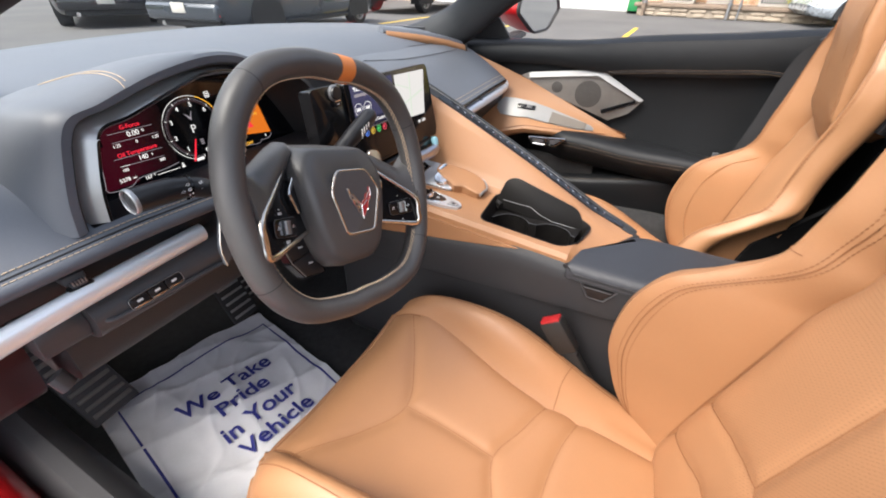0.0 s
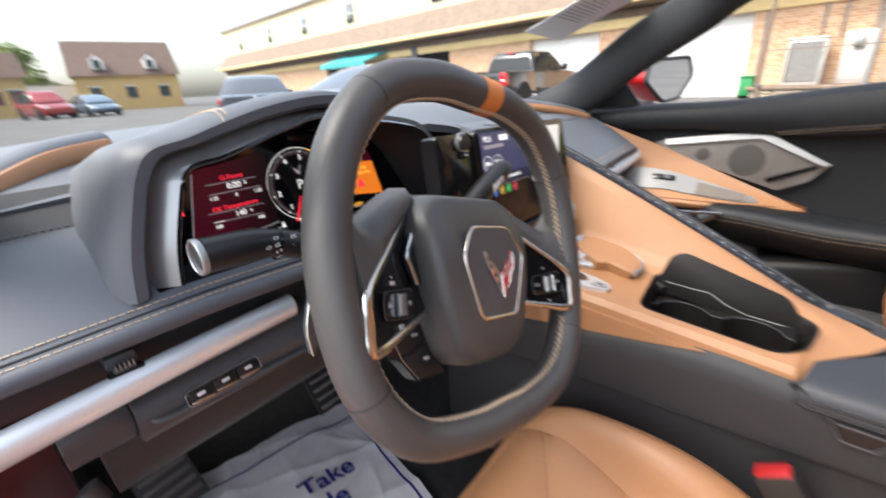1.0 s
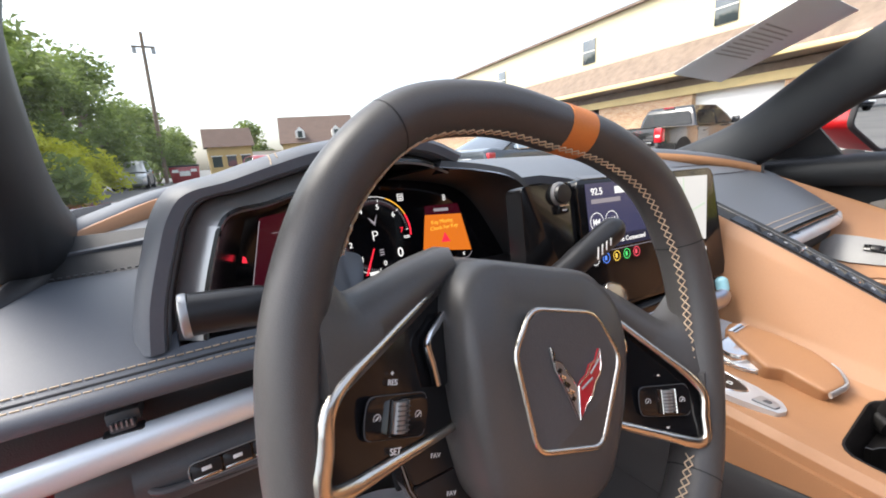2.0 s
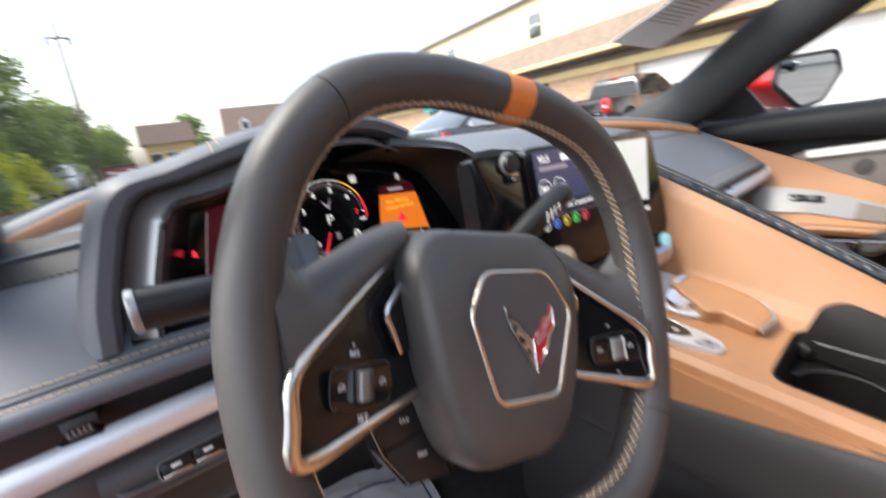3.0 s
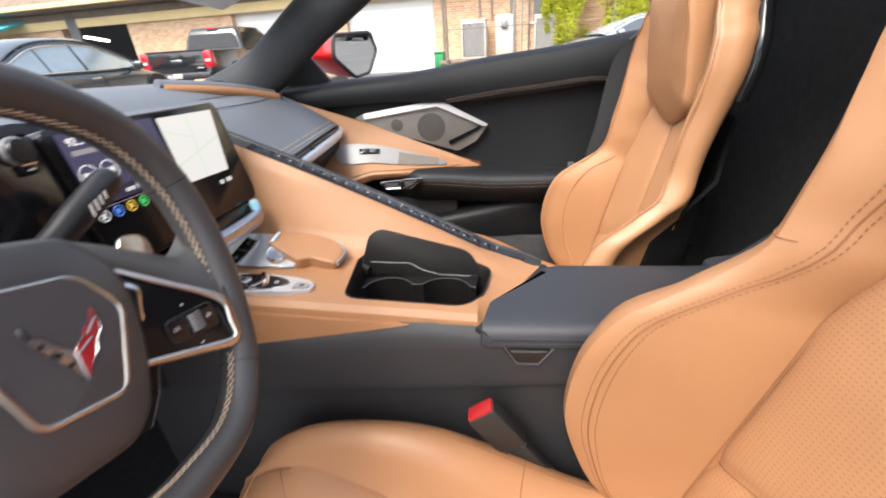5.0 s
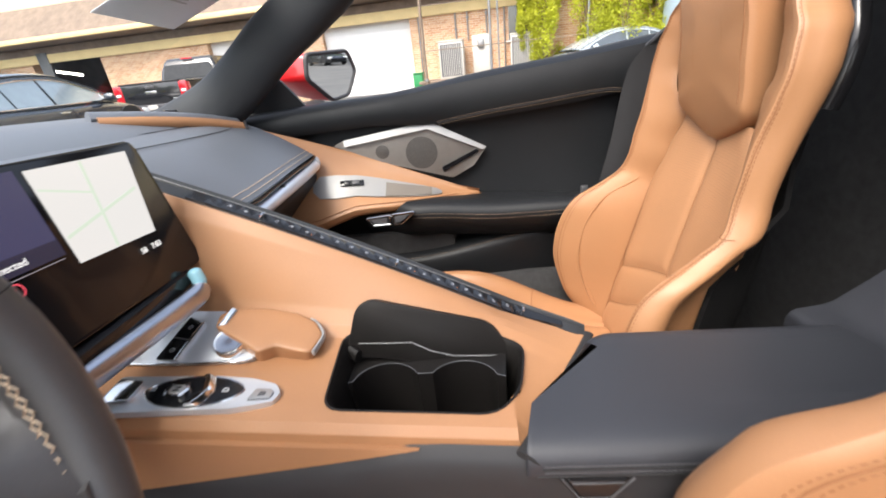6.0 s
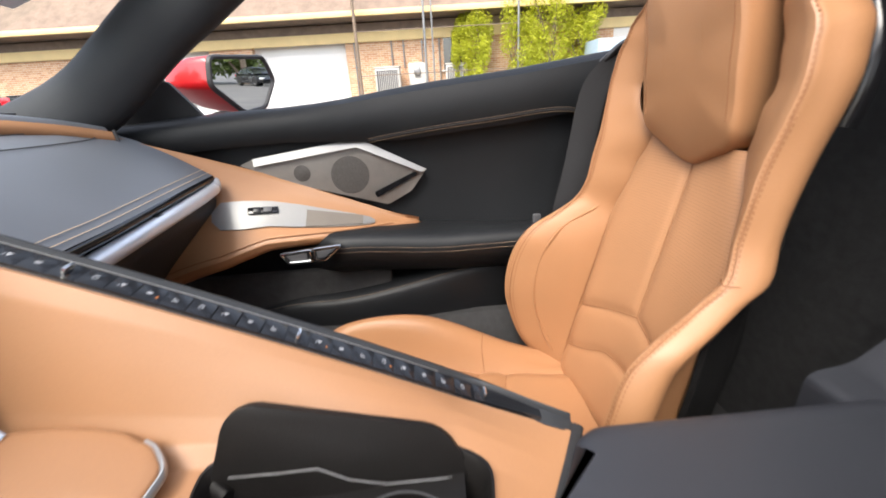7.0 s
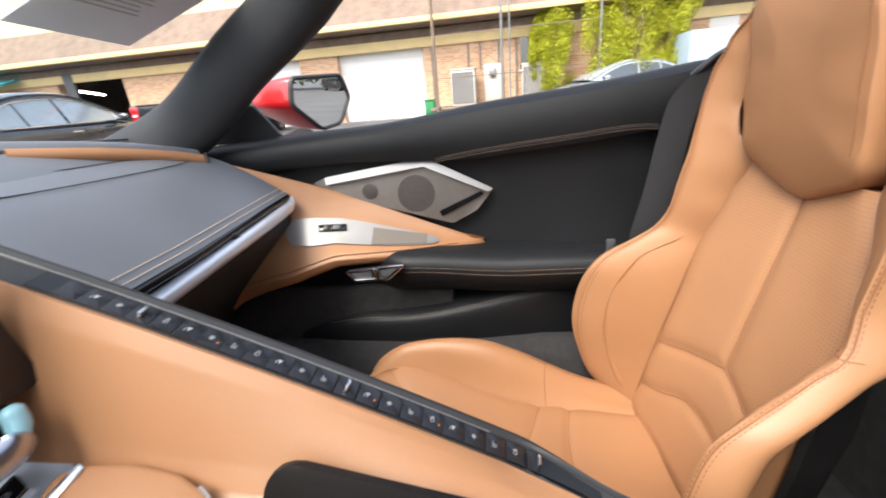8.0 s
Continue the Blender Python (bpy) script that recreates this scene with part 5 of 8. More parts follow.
for xa, ya, xb, yb, m in ((-0.1072, 0.0099, -0.0457, 0.0088, GRYG), (-0.108, 0.0212, -0.049, 0.0205, GRYG), (-0.1145, -0.0108, -0.0485, -0.0127, GRYG), (-0.111, -0.0215, -0.0513, -0.0240, GRYG), (-0.111, -0.0212, -0.099, -0.0217, WHG), (-0.0713, -0.0467, -0.0367, -0.0477, WHG)):
    part("scale_line", flat(plate([(xa, ya - 0.0003), (xb, yb - 0.0003), (xb, yb + 0.0003), (xa, ya + 0.0003)]), 0.001), m, left)
part("belt_symbol", flat(join(ringm(-0.0308, -0.0440, 0.0010, 0.0009, 0, 360, 10), plate([(-0.0335, -0.049), (-0.028, -0.049), (-0.0295, -0.0458), (-0.032, -0.0458)])), 0.001), WHG, left)
GX, GY = 0.0092, -0.0002


def dial(x, y):
    return SM @ Matrix.Translation((GX + x, GY + y, 0.0014))


def gflat(bm, h=0.0006):
    return flat(placed(bm, Matrix.Translation((GX, GY, 0))), h)


gauge = part("tachometer", gflat(ringm(0, 0, 0.0468, 0.0007, 48, 262)), WHG, bina, "white tachometer ring")
part("inner_ring", gflat(ringm(0, 0, 0.0385, 0.0028, 40, 250), 0.0005), glow("faint gauge band", (0.10, 0.05, 0.06), 0.10), gauge)
part("red_zone", gflat(ringm(0, 0, 0.0455, 0.0022, -8, 26), 0.001), REDG, gauge)
part("amber_zone", gflat(ringm(0, 0, 0.0464, 0.0013, 26, 66), 0.001), YELG, gauge)
part("ticks", gflat(join(*[placed(box(0.0425, 0, 0, 0.0022, 0.0005, 0.0004), pose(0, 0, 0, 0, 0, 268 - 3.8 * a)) for a in range(0, 71) if a % 10]), 0.001), GRYG, gauge)
part("tick_marks", gflat(join(*[placed(box(0.0425, 0, 0, 0.0030, 0.0009, 0.0004), pose(0, 0, 0, 0, 0, 268 - 38 * a)) for a in range(0, 8)]), 0.001), WHG, gauge, kind="stuff")
for k in range(1, 8):
    a = radians(268 - k * 38)
    words("numeral", str(k), 0.0092, dial(0.0345 * math.cos(a), 0.0345 * math.sin(a)), WHG if k < 7 else REDG, gauge)
words("gear_letter", "P", 0.0175, dial(-0.0018, -0.001), WHG, gauge, bold=-0.0003)
part("needle", gflat(plate([(-0.0215, -0.0465), (-0.0185, -0.0465), (-0.0050, -0.0155), (-0.0065, -0.0155)]), 0.0016), REDG, gauge)
part("lit_block", gflat(plate([(-0.0165, -0.0475), (-0.004, -0.0475), (-0.004, -0.0435), (-0.0155, -0.0435)]), 0.001), WHG, gauge)
words("speed_digit", "0", 0.0165, dial(0.0282, -0.0265), WHG, gauge)
words("unit", "MPH", 0.0042, dial(0.0282, -0.0375), GRYG, gauge)
words("numeral", "0", 0.0085, dial(0.006, -0.0360), WHG, gauge)
part("unit_mark", gflat(join(rect_plate(0.0010, 0.0065, -0.0255, -0.0240), rect_plate(0.0010, 0.0065, -0.0225, -0.0210), rect_plate(0.0010, 0.0065, -0.0195, -0.0180)), 0.001), GRYG, gauge)
part("unit_mark", gflat(join(rect_plate(0.0365, 0.0445, -0.0095, -0.0085), rect_plate(0.0365, 0.0445, -0.0075, -0.0065)), 0.001), WHG, gauge)
part("emblem_shape", gflat(plate([(-0.0075, 0.0235), (-0.003, 0.0195), (0, 0.0165), (0.0035, 0.0205), (0.005, 0.0255), (0.0005, 0.012), (-0.003, 0.0155)]), 0.001), GRYG, gauge)
right = part("message_panel", flat(plate([(0.0700, -0.0300), (0.1440, -0.0420), (0.1352, 0.0100), (0.0800, 0.0148)])), ORG, bina, "orange warning message panel")
words("message", "Key Missing", 0.0070, SM @ Matrix.Translation((0.104, 0.0035, 0.0012)), YELG, right)
words("message", "Check For Key", 0.0070, SM @ Matrix.Translation((0.106, -0.0045, 0.0012)), YELG, right)
part("warning_sign", flat(plate([(0.0985, -0.024), (0.1125, -0.025), (0.1062, -0.012), (0.1050, -0.012)]), 0.001), REDG, right)
band = part("header_band", flat(plate([(0.0800, 0.0148), (0.1352, 0.0100), (0.1322, 0.0245), (0.0815, 0.0265)])), REDD, bina)
part("text_bar", flat(plate([(0.094, 0.0178), (0.116, 0.0165), (0.116, 0.0205), (0.094, 0.0218)]), 0.001), GRYG, band)
words("low_text", "LOW", 0.0070, SM @ Matrix.Translation((0.0925, -0.0489, 0.0012)), YELG, bina)
words("fuel_letter", "E", 0.0060, SM @ Matrix.Translation((0.1308, -0.0452, 0.0012)), WHG, bina)
part("level_line", flat(tube(spline([(0.058, -0.050, 0), (0.078, -0.050, 0), (0.084, -0.0505, 0), (0.112, -0.0545, 0), (0.120, -0.0505, 0), (0.137, -0.0505, 0), (0.1445, -0.044, 0)], 4), 0.0004, seg=5), 0.001), GRYG, bina)
for tx, ty in ((0.0490, 0.0420), (0.1122, 0.0346)):
    part("telltale", flat(join(*[rect_plate(tx + a, tx + b, ty + c, ty + d) for a, b, c, d in ((-0.0035, 0.0035, 0.0036, 0.0044), (-0.0035, 0.0035, -0.0044, -0.0036), (-0.0039, -0.0031, -0.0044, 0.0044), (0.0031, 0.0039, -0.0044, 0.0044), (-0.002, 0.002, 0.0006, 0.0020), (-0.002, 0.002, -0.0024, -0.0010))]) if tx < 0.1 else join(ringm(tx, ty + 0.0020, 0.0012, 0.0008, 0, 360, 12), ringm(tx, ty - 0.0022, 0.0014, 0.0008, 0, 360, 12))), WHG, bina)
part("belt_telltale", flat(plate([(-0.1425, -0.005), (-0.1375, -0.006), (-0.1380, 0.000), (-0.1405, 0.002)])), REDG, bina, "red lit warning mark")

# ---------------------------------------------------------------- steering column and stalks
SYMB = [lambda: join(ringm(0, 0, 0.0011, 0.0004, 0, 360, 10), box(0.0021, 0, 0.0004, 0.0010, 0.0004, 0.0003), box(-0.0021, 0, 0.0004, 0.0010, 0.0004, 0.0003)),
        lambda: join(box(0, 0.0010, 0.0003, 0.0042, 0.0005, 0.0003), box(0, -0.0010, 0.0003, 0.0042, 0.0005, 0.0003), box(-0.002, 0, 0.0003, 0.0005, 0.0022, 0.0003), box(0.0006, 0, 0.0003, 0.0005, 0.0022, 0.0003)),
        lambda: join(plate([(-0.0024, -0.0013), (-0.0006, 0), (-0.0024, 0.0013)]), plate([(0.0024, -0.0013), (0.0024, 0.0013), (0.0006, 0)]))]
col = thing("steering_column", "black steering column shroud with control stalks", "steering column", (-0.36, 0.2, 0.74))
part("shroud", tube(spline([(-0.36, 0.08, 0.765), (-0.36, 0.16, 0.74), (-0.36, 0.32, 0.69)], 5), 0.075, 0.05, 20), PLASTIC, col, "black shroud")
st = part("stalk", tube(spline([(-0.43, 0.12, 0.80), (-0.47, 0.13, 0.825), (-0.50, 0.138, 0.837), (-0.549, 0.14, 0.842)], 5), [0.008] * 6 + [0.012] * 5 + [0.0135] * 5, None, 16), SWM, col, "black light stalk")
mstk = frame_of((-0.549, 0.14, 0.842), (0, -0.99, 0.1), (0, 0.1, 0.99))
part("end_ring", lathe([(0.0119, 0.0010), (0.0120, 0.0042), (0.0128, 0.0050), (0.0138, 0.0042), (0.0142, 0.0020), (0.0136, 0.0)], 28, mstk), SATINB, st, "silver end ring")
part("end_cap", lathe([(0.0120, 0.0), (0.0119, 0.0016), (0.009, 0.0026), (0.0, 0.0030)], 28, mstk), PLASTIC, st)
part("turn_ring", tube([(-0.492, 0.1365, 0.8345), (-0.4945, 0.137, 0.8352)], 0.01385, None, 20), GLOSS, st)
for a_, du, kind_ in ((0.55, 0.004, 0), (0.15, 0.004, 1), (-0.25, 0.004, 2), (-0.62, 0.004, 0), (0.45, -0.011, 1), (-0.05, -0.011, 2), (0.1, 0.012, 0)):
    sm_ = frame_of((-0.4945 - du, 0.137 - 0.0139 * math.cos(a_), 0.8355 + 0.0139 * math.sin(a_) + 0.10 * du), (1, 0, 0.1), (0, math.sin(a_), math.cos(a_)))
    part("symbol", placed(SYMB[kind_](), sm_), WHITE, st)
st = part("stalk", tube(spline([(-0.30, 0.13, 0.778), (-0.25, 0.124, 0.802), (-0.205, 0.120, 0.825), (-0.166, 0.118, 0.844)], 5), [0.009] * 4 + [0.0125] * 4 + [0.0135] * 5 + [0.0135, 0.012, 0.008], None, 16), SWM, col, "black wiper stalk")
for k in range(4):
    part("symbol", box(-0.212 + 0.006 * k, 0.1055, 0.824 + 0.0028 * k, 0.0012, 0.001, 0.012 - 0.0015 * k), WHITE, st)

# ---------------------------------------------------------------- steering wheel
TH = radians(18.2)
WM = frame_of((-0.36, 0.012, 0.79), (1, 0, 0), (0, math.sin(TH), math.cos(TH))) @ pose(0, 0, 0, 0, 0, -16.5)
wheel = thing("steering_wheel", "charcoal leather steering wheel with orange top mark and tan stitching", "steering wheel", WM.translation)


def wh(bm):
    return placed(bm, WM)


half = [(0, 0.167), (0.055, 0.165), (0.110, 0.146), (0.146, 0.102), (0.161, 0.045), (0.159, -0.015), (0.142, -0.075), (0.104, -0.116), (0.045, -0.130), (0, -0.131)]
rimc = spline([(0.975 * u, v, -0.004 - 0.008 * (u / 0.16) ** 2) for u, v in half] + [(-0.975 * u, v, -0.004 - 0.008 * (u / 0.16) ** 2) for u, v in half[-2:0:-1]], 8, True)
nr = len(rimc)
RR = [0.0152 + 0.0014 * max(0, (p.y - 0.06) / 0.1) + 0.0008 * max(0, (abs(p.x) - 0.11) / 0.05) * max(0, 1 - abs(p.y - 0.01) / 0.08) for p in rimc]
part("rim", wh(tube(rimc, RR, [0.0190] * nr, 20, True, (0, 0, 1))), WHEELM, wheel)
part("orange_mark", wh(tube([(u, 0.1672 - u * u * 0.45, -0.004) for u in (0.003, 0.009, 0.015, 0.021, 0.026)], 0.0169, 0.0194, 24)), mat("orange leather", (0.62, 0.20, 0.045), 0.5, bump=0.1, grain=1400), wheel, "orange leather centre mark")
for u, v in ((0.137, -0.075), (-0.137, -0.075), (0.14, 0.102), (-0.12, 0.135)):
    k = min(range(nr), key=lambda i: (rimc[i].x - u) ** 2 + (rimc[i].y - v) ** 2)
    part("seam", wh(tube([rimc[k], rimc[(k + 1) % nr] * 0.12 + rimc[k] * 0.88], 0.0156 if v < 0.1 else 0.0164, 0.0193, 20)), RUBBER, wheel)
# cross stitching on the inner side of the rim
zigs = [bmesh.new()]
inn = []
for i, p in enumerate(rimc):
    c = Vector((0, 0.02, -0.004))
    inn.append(p + (c - p).normalized() * (RR[i] + 0.0003))
dense = []
for i in range(nr):
    a, b = inn[i], inn[(i + 1) % nr]
    n = max(1, int((b - a).length / 0.0036))
    dense += [a.lerp(b, k / n) for k in range(n)]
for i in range(0, len(dense)):
    a, b = dense[i], dense[(i + 1) % len(dense)]
    if a.x < -0.10 and a.y > -0.05 and a.y < 0.06 or a.x > 0.125 and -0.06 < a.y < 0.01:
        if len(zigs[-1].verts):
            zigs.append(bmesh.new())
        continue
    z0, z1 = (0.0032, -0.0032) if i % 2 else (-0.0032, 0.0032)
    tube([a + Vector((0, 0, 0.004 + z0)), b + Vector((0, 0, 0.004 + z1))], 0.00055, seg=4, bm=zigs[-1])
    tube([a + Vector((0, 0, 0.004 - z0)), b + Vector((0, 0, 0.004 - z1))], 0.00055, seg=4, bm=zigs[-1])
for zig in zigs:
    if len(zig.verts):
        part("stitching", wh(zig), THREAD, wheel, "beige cross stitching")
pad2 = [(-0.050, 0.075), (0.050, 0.075), (0.069, 0.054), (0.071, 0.020), (0.063, -0.030), (0.048, -0.070), (0.030, -0.084), (-0.030, -0.084), (-0.048, -0.070), (-0.063, -0.030), (-0.071, 0.020), (-0.069, 0.054)]
ol = rounded(pad2, 0.02, 4)
rings = []
for d, sc, dy in ((-0.085, 0.98, 0.012), (-0.05, 1.0, 0.004), (-0.02, 0.985, 0), (-0.009, 0.95, 0), (-0.003, 0.90, 0), (0.0, 0.82, 0), (0.0015, 0.6, 0)):
    rings.append([Vector((x * sc, y * sc + dy * (1 if y > 0 else 0), d - 0.012 * max(0, y / 0.074) ** 2)) for x, y in ol])
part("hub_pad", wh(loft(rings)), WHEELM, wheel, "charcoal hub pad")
hexo = rounded([(-0.0225, 0.0400), (0.0300, 0.0400), (0.0505, 0.0120), (0.0305, -0.0430), (-0.0210, -0.0415), (-0.0370, 0.0140)], 0.008, 4)
hp = [Vector((x, y, 0.0012 - 0.010 * max(0, y / 0.074) ** 2)) for x, y in hexo]
part("badge_frame", wh(tube(hp, 0.0019, 0.0016, 10, True)), TRIMM, wheel, "chrome badge surround")
part("badge_face", wh(prism([(0.007 + (x - 0.007) * 0.97, y * 0.97) for x, y in hexo], -0.006, 0.0012)), GREYPL, wheel)
LEFTW = [(-0.0118, 0.0178), (-0.0100, 0.0160), (-0.0078, 0.0098), (-0.0030, 0.0082), (0.0010, 0.0030), (0.0055, -0.0012), (0.0090, -0.0062), (0.0100, -0.0248), (0.0040, -0.0140), (-0.0035, -0.0015), (-0.0078, 0.0045)]
RIGHTW = [(0.0292, 0.0172), (0.0302, 0.0070), (0.0285, 0.0008), (0.0245, -0.0030), (0.0215, -0.0115), (0.0160, -0.0170), (0.0108, -0.0252), (0.0102, -0.0062), (0.0130, -0.0025), (0.0180, 0.0012), (0.0205, 0.0070), (0.0260, 0.0095)]
emblem = part("emblem", wh(prism(LEFTW, -0.0005, 0.0030, None, 0.0004)), mat("satin silver badge", (0.30, 0.30, 0.30), 0.30, 0.7), wheel, "chrome and red winged badge")
for k in range(4):
    for j in range(2):
        cu_, cv_ = -0.0048 + 0.0032 * k + 0.0010 * j, 0.0040 - 0.0044 * k - 0.0034 * j
        part("chequer", wh(placed(box(0, 0, 0, 0.0026, 0.0028, 0.0006, 0.0001), Matrix.Translation((cu_, cv_, 0.0031)) @ pose(0, 0, 0, 0, 0, -38))), CHROME if (k + j) % 2 else GLOSS, emblem)
part("needle_tip", wh(prism([(-0.0118, 0.0178), (-0.0100, 0.0160), (-0.0086, 0.0100), (-0.0098, 0.0092)], 0.0030, 0.0036)), CHROME, emblem)
flag = part("red_flag", wh(prism(RIGHTW, -0.0005, 0.0032, None, 0.0004)), mat("red enamel", (0.42, 0.02, 0.03), 0.3), emblem, "red enamel flag")
for a, b in (((0.0205, 0.0015), (0.0285, 0.0105)), ((0.0125, -0.0075), (0.0220, -0.0010))):
    part("flag_bar", wh(tube([(a[0], a[1], 0.0034), (b[0], b[1], 0.0034)], 0.0008, 0.0004, 6)), SATINB, flag)
part("flag_edge", wh(tube([Vector((x, y, 0.0032)) for x, y in RIGHTW], 0.0005, seg=6, closed=True)), CHROME, emblem)
part("wing_edge", wh(tube([Vector((x, y, 0.0030)) for x, y in LEFTW], 0.0005, seg=6, closed=True)), CHROME, emblem)

for s in (-1, 1):
    # spoke arm, from the rim back to the hub
    apex, corner, low, lowr = Vector((-0.0625, 0.0605, -0.040)), Vector((-0.1425, -0.0040, 0.0050)), Vector((-0.1430, -0.0480, 0.0055)), Vector((-0.0520, -0.0265, -0.030))
    if s > 0:
        apex, corner, low, lowr = Vector((0.060, 0.0560, -0.040)), Vector((0.1375, -0.0110, 0.003)), Vector((0.1370, -0.0530, 0.003)), Vector((0.0520, -0.0330, -0.030))
    arm = spline([Vector((s * u, v, w)) for u, v, w in ((0.157, 0.058, -0.014), (0.134, 0.037, -0.018), (0.110, 0.047, -0.026), (0.085, 0.062, -0.036), (0.056, 0.076, -0.048))], 4)
    arm2 = [corner.lerp(apex, k / 16) + Vector((s * 0.004 * (1 - k / 16), 0.0, -0.004)) for k in range(17)]
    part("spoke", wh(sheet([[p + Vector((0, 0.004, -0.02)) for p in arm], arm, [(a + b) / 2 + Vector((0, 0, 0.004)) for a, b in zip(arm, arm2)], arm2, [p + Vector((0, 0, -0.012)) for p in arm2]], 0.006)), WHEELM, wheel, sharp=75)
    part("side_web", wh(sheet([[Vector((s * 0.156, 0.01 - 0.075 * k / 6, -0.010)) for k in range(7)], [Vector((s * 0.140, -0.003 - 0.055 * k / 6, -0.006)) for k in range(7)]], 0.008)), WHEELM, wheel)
    pm = frame_of((corner + low + apex + lowr) / 4, lowr - low if s < 0 else low - lowr, apex - lowr)
    inv = pm.inverted()
    quad = [tuple((inv @ q)[:2]) for q in (apex, corner, low, lowr)]
    back = [pm @ Vector((x, y, -0.012)) for x, y in rounded(quad, 0.006)]
    pod = part("switch_pod", wh(loft([back, [p + pm.to_3x3() @ Vector((0, 0, 0.010)) for p in back]])), GLOSS, wheel, "gloss black switch pod")
    tp = [apex + Vector((-s * 0.004, 0.0025, 0)), apex.lerp(corner, 0.06), apex.lerp(corner, 0.33), apex.lerp(corner, 0.66), corner.lerp(apex, 0.12), corner.lerp(low, 0.12), corner.lerp(low, 0.5), low.lerp(corner, 0.14), low.lerp(lowr, 0.10), low.lerp(lowr, 0.4), low.lerp(lowr, 0.75), lowr]
    wdt = [0.0028] * 9 + [0.0028 + 0.00018 * k for k in range(9)] + [0.0045] * 5 + [0.0043 - 0.00019 * k for k in range(11)]
    part("trim", wh(tube(spline(tp, 3), wdt, [0.0028] * 34, 10, up=(0, 0, 1))), TRIMM, pod, "satin chrome trim")
    inner = [apex.lerp(lowr, k / 8) + Vector((s * (0.0010 + 0.006 * math.sin(math.pi * k / 8)), 0, 0.0)) for k in range(9)]
    part("inner_edge", wh(tube(inner, 0.0022, 0.0030, 8, up=(0, 0, 1))), GLOSS, pod)

    def onpod(x, y):
        """A frame on the pod's face over the wheel's point x, y."""
        n = pm.to_3x3() @ Vector((0, 0, 1))
        o = pm.translation
        z = o.z - (n.x * (x - o.x) + n.y * (y - o.y)) / n.z
        return frame_of(Vector((x, y, z)) + n * 0.0002, Vector((1, 0, 0)) - n * n.x, (0, 1, 0))

    q = onpod(-0.1045, -0.0172) if s < 0 else onpod(0.1080, -0.0215)
    rkp = rounded([(-0.0195, -0.0100), (0.0195, -0.0112), (0.0215, 0.0), (0.0195, 0.0112), (-0.0195, 0.0100), (-0.0205, 0.0)], 0.004)
    rk = part("rocker", wh(prism(rkp, 0, 0.0022, q, 0.0008)), GLOSS, pod)
    part("rocker_edge", wh(tube([q @ Vector((x, y, 0.0016)) for x, y in rkp], 0.0004, seg=5, closed=True)), GREYPL, rk)
    part("roller", wh(tube([q @ Vector((0, -0.0075, 0.0015)), q @ Vector((0, 0.0075, 0.0015))], 0.0048, 0.0056, 16, up=(0, 0.1, 1))), SATIN, pod, "silver ribbed roller")
    for dv in range(6):
        part("rib", wh(placed(box(0, -0.0058 + 0.0023 * dv, 0.0068, 0.0080, 0.0006, 0.0008), q)), GREYPL, pod)
    for dx in (-0.0055, 0.0055):
        part("roller_end", wh(tube([q @ Vector((dx, -0.0085, 0.002)), q @ Vector((dx, 0.0085, 0.002))], 0.0007, 0.0040, 8, up=(0, 0.1, 1))), CHROME, pod)
    for dx in (-0.0138, 0.0138):
        part("symbol", wh(placed(join(ringm(0, 0, 0.0019, 0.0004, -40, 220, 14), placed(box(0, 0, 0.0004, 0.0026, 0.0005, 0.0003), pose(0, 0, 0, 0, 0, 45))), q @ Matrix.Translation((dx, 0, 0.0024)))), WHITE, rk)
    if s < 0:
        words("marking", "RES", 0.0042, WM @ onpod(-0.1058, -0.0010), WHITE, pod)
        words("marking", "+", 0.0042, WM @ onpod(-0.1060, 0.0035), WHITE, pod)
        words("marking", "SET", 0.0046, WM @ onpod(-0.1045, -0.0338), WHITE, pod)
        part("symbol", wh(placed(box(0, 0, 0.0002, 0.0022, 0.0005, 0.0003), onpod(-0.1045, -0.0372))), WHITE, pod)
    else:
        for dv in (-0.0045, -0.0395):
            part("symbol", wh(placed(plate([(-0.0015, 0), (0.0015, 0), (0, 0.0014 if dv > -0.02 else -0.0014)]), onpod(0.108, dv))), WHITE, pod)
    # angled thumb lever beside the hub
    lev = rounded([(s * 0.0685, 0.0390), (s * 0.0850, 0.0190), (s * 0.0775, -0.0060), (s * 0.0700, -0.0050), (s * 0.0700, 0.0180), (s * 0.0655, 0.0330)], 0.002, 2)
    lo_ = [onpod(x, y).translation for x, y in lev]
    n_ = pm.to_3x3() @ Vector((0, 0, 1))
    lvr = part("thumb_lever", wh(loft([lo_, [p + n_ * 0.004 for p in lo_]])), GLOSS, pod, "gloss black thumb lever with chrome edge")
    le = [onpod(s * a, b).translation + n_ * 0.0042 for a, b in ((0.0675, 0.0385), (0.0760, 0.0285), (0.0842, 0.0190), (0.0805, 0.0065), (0.0772, -0.0052))]
    part("lever_edge", wh(tube(spline(le, 4), 0.0019, 0.0012, 8, up=(0, 0, 1))), CHROME, lvr, "chrome lever edge")
    # lower button pair, on a dark arm below the trim
    low1 = [(s * 0.090, -0.043), (s * 0.054, -0.030), (s * 0.050, -0.0545), (s * 0.080, -0.0635)]
    low2 = [(s * 0.0795, -0.0650), (s * 0.0500, -0.0560), (s * 0.0340, -0.0870), (s * 0.0640, -0.0860)]
    lb = part("lower_switch", wh(prism(rounded([low1[0], low1[1], (s * 0.030, -0.088), (s * 0.066, -0.088), (s * 0.083, -0.066)], 0.003), -0.056, -0.042, None, 0.001)), GLOSS, wheel, "gloss black lower switch plate")
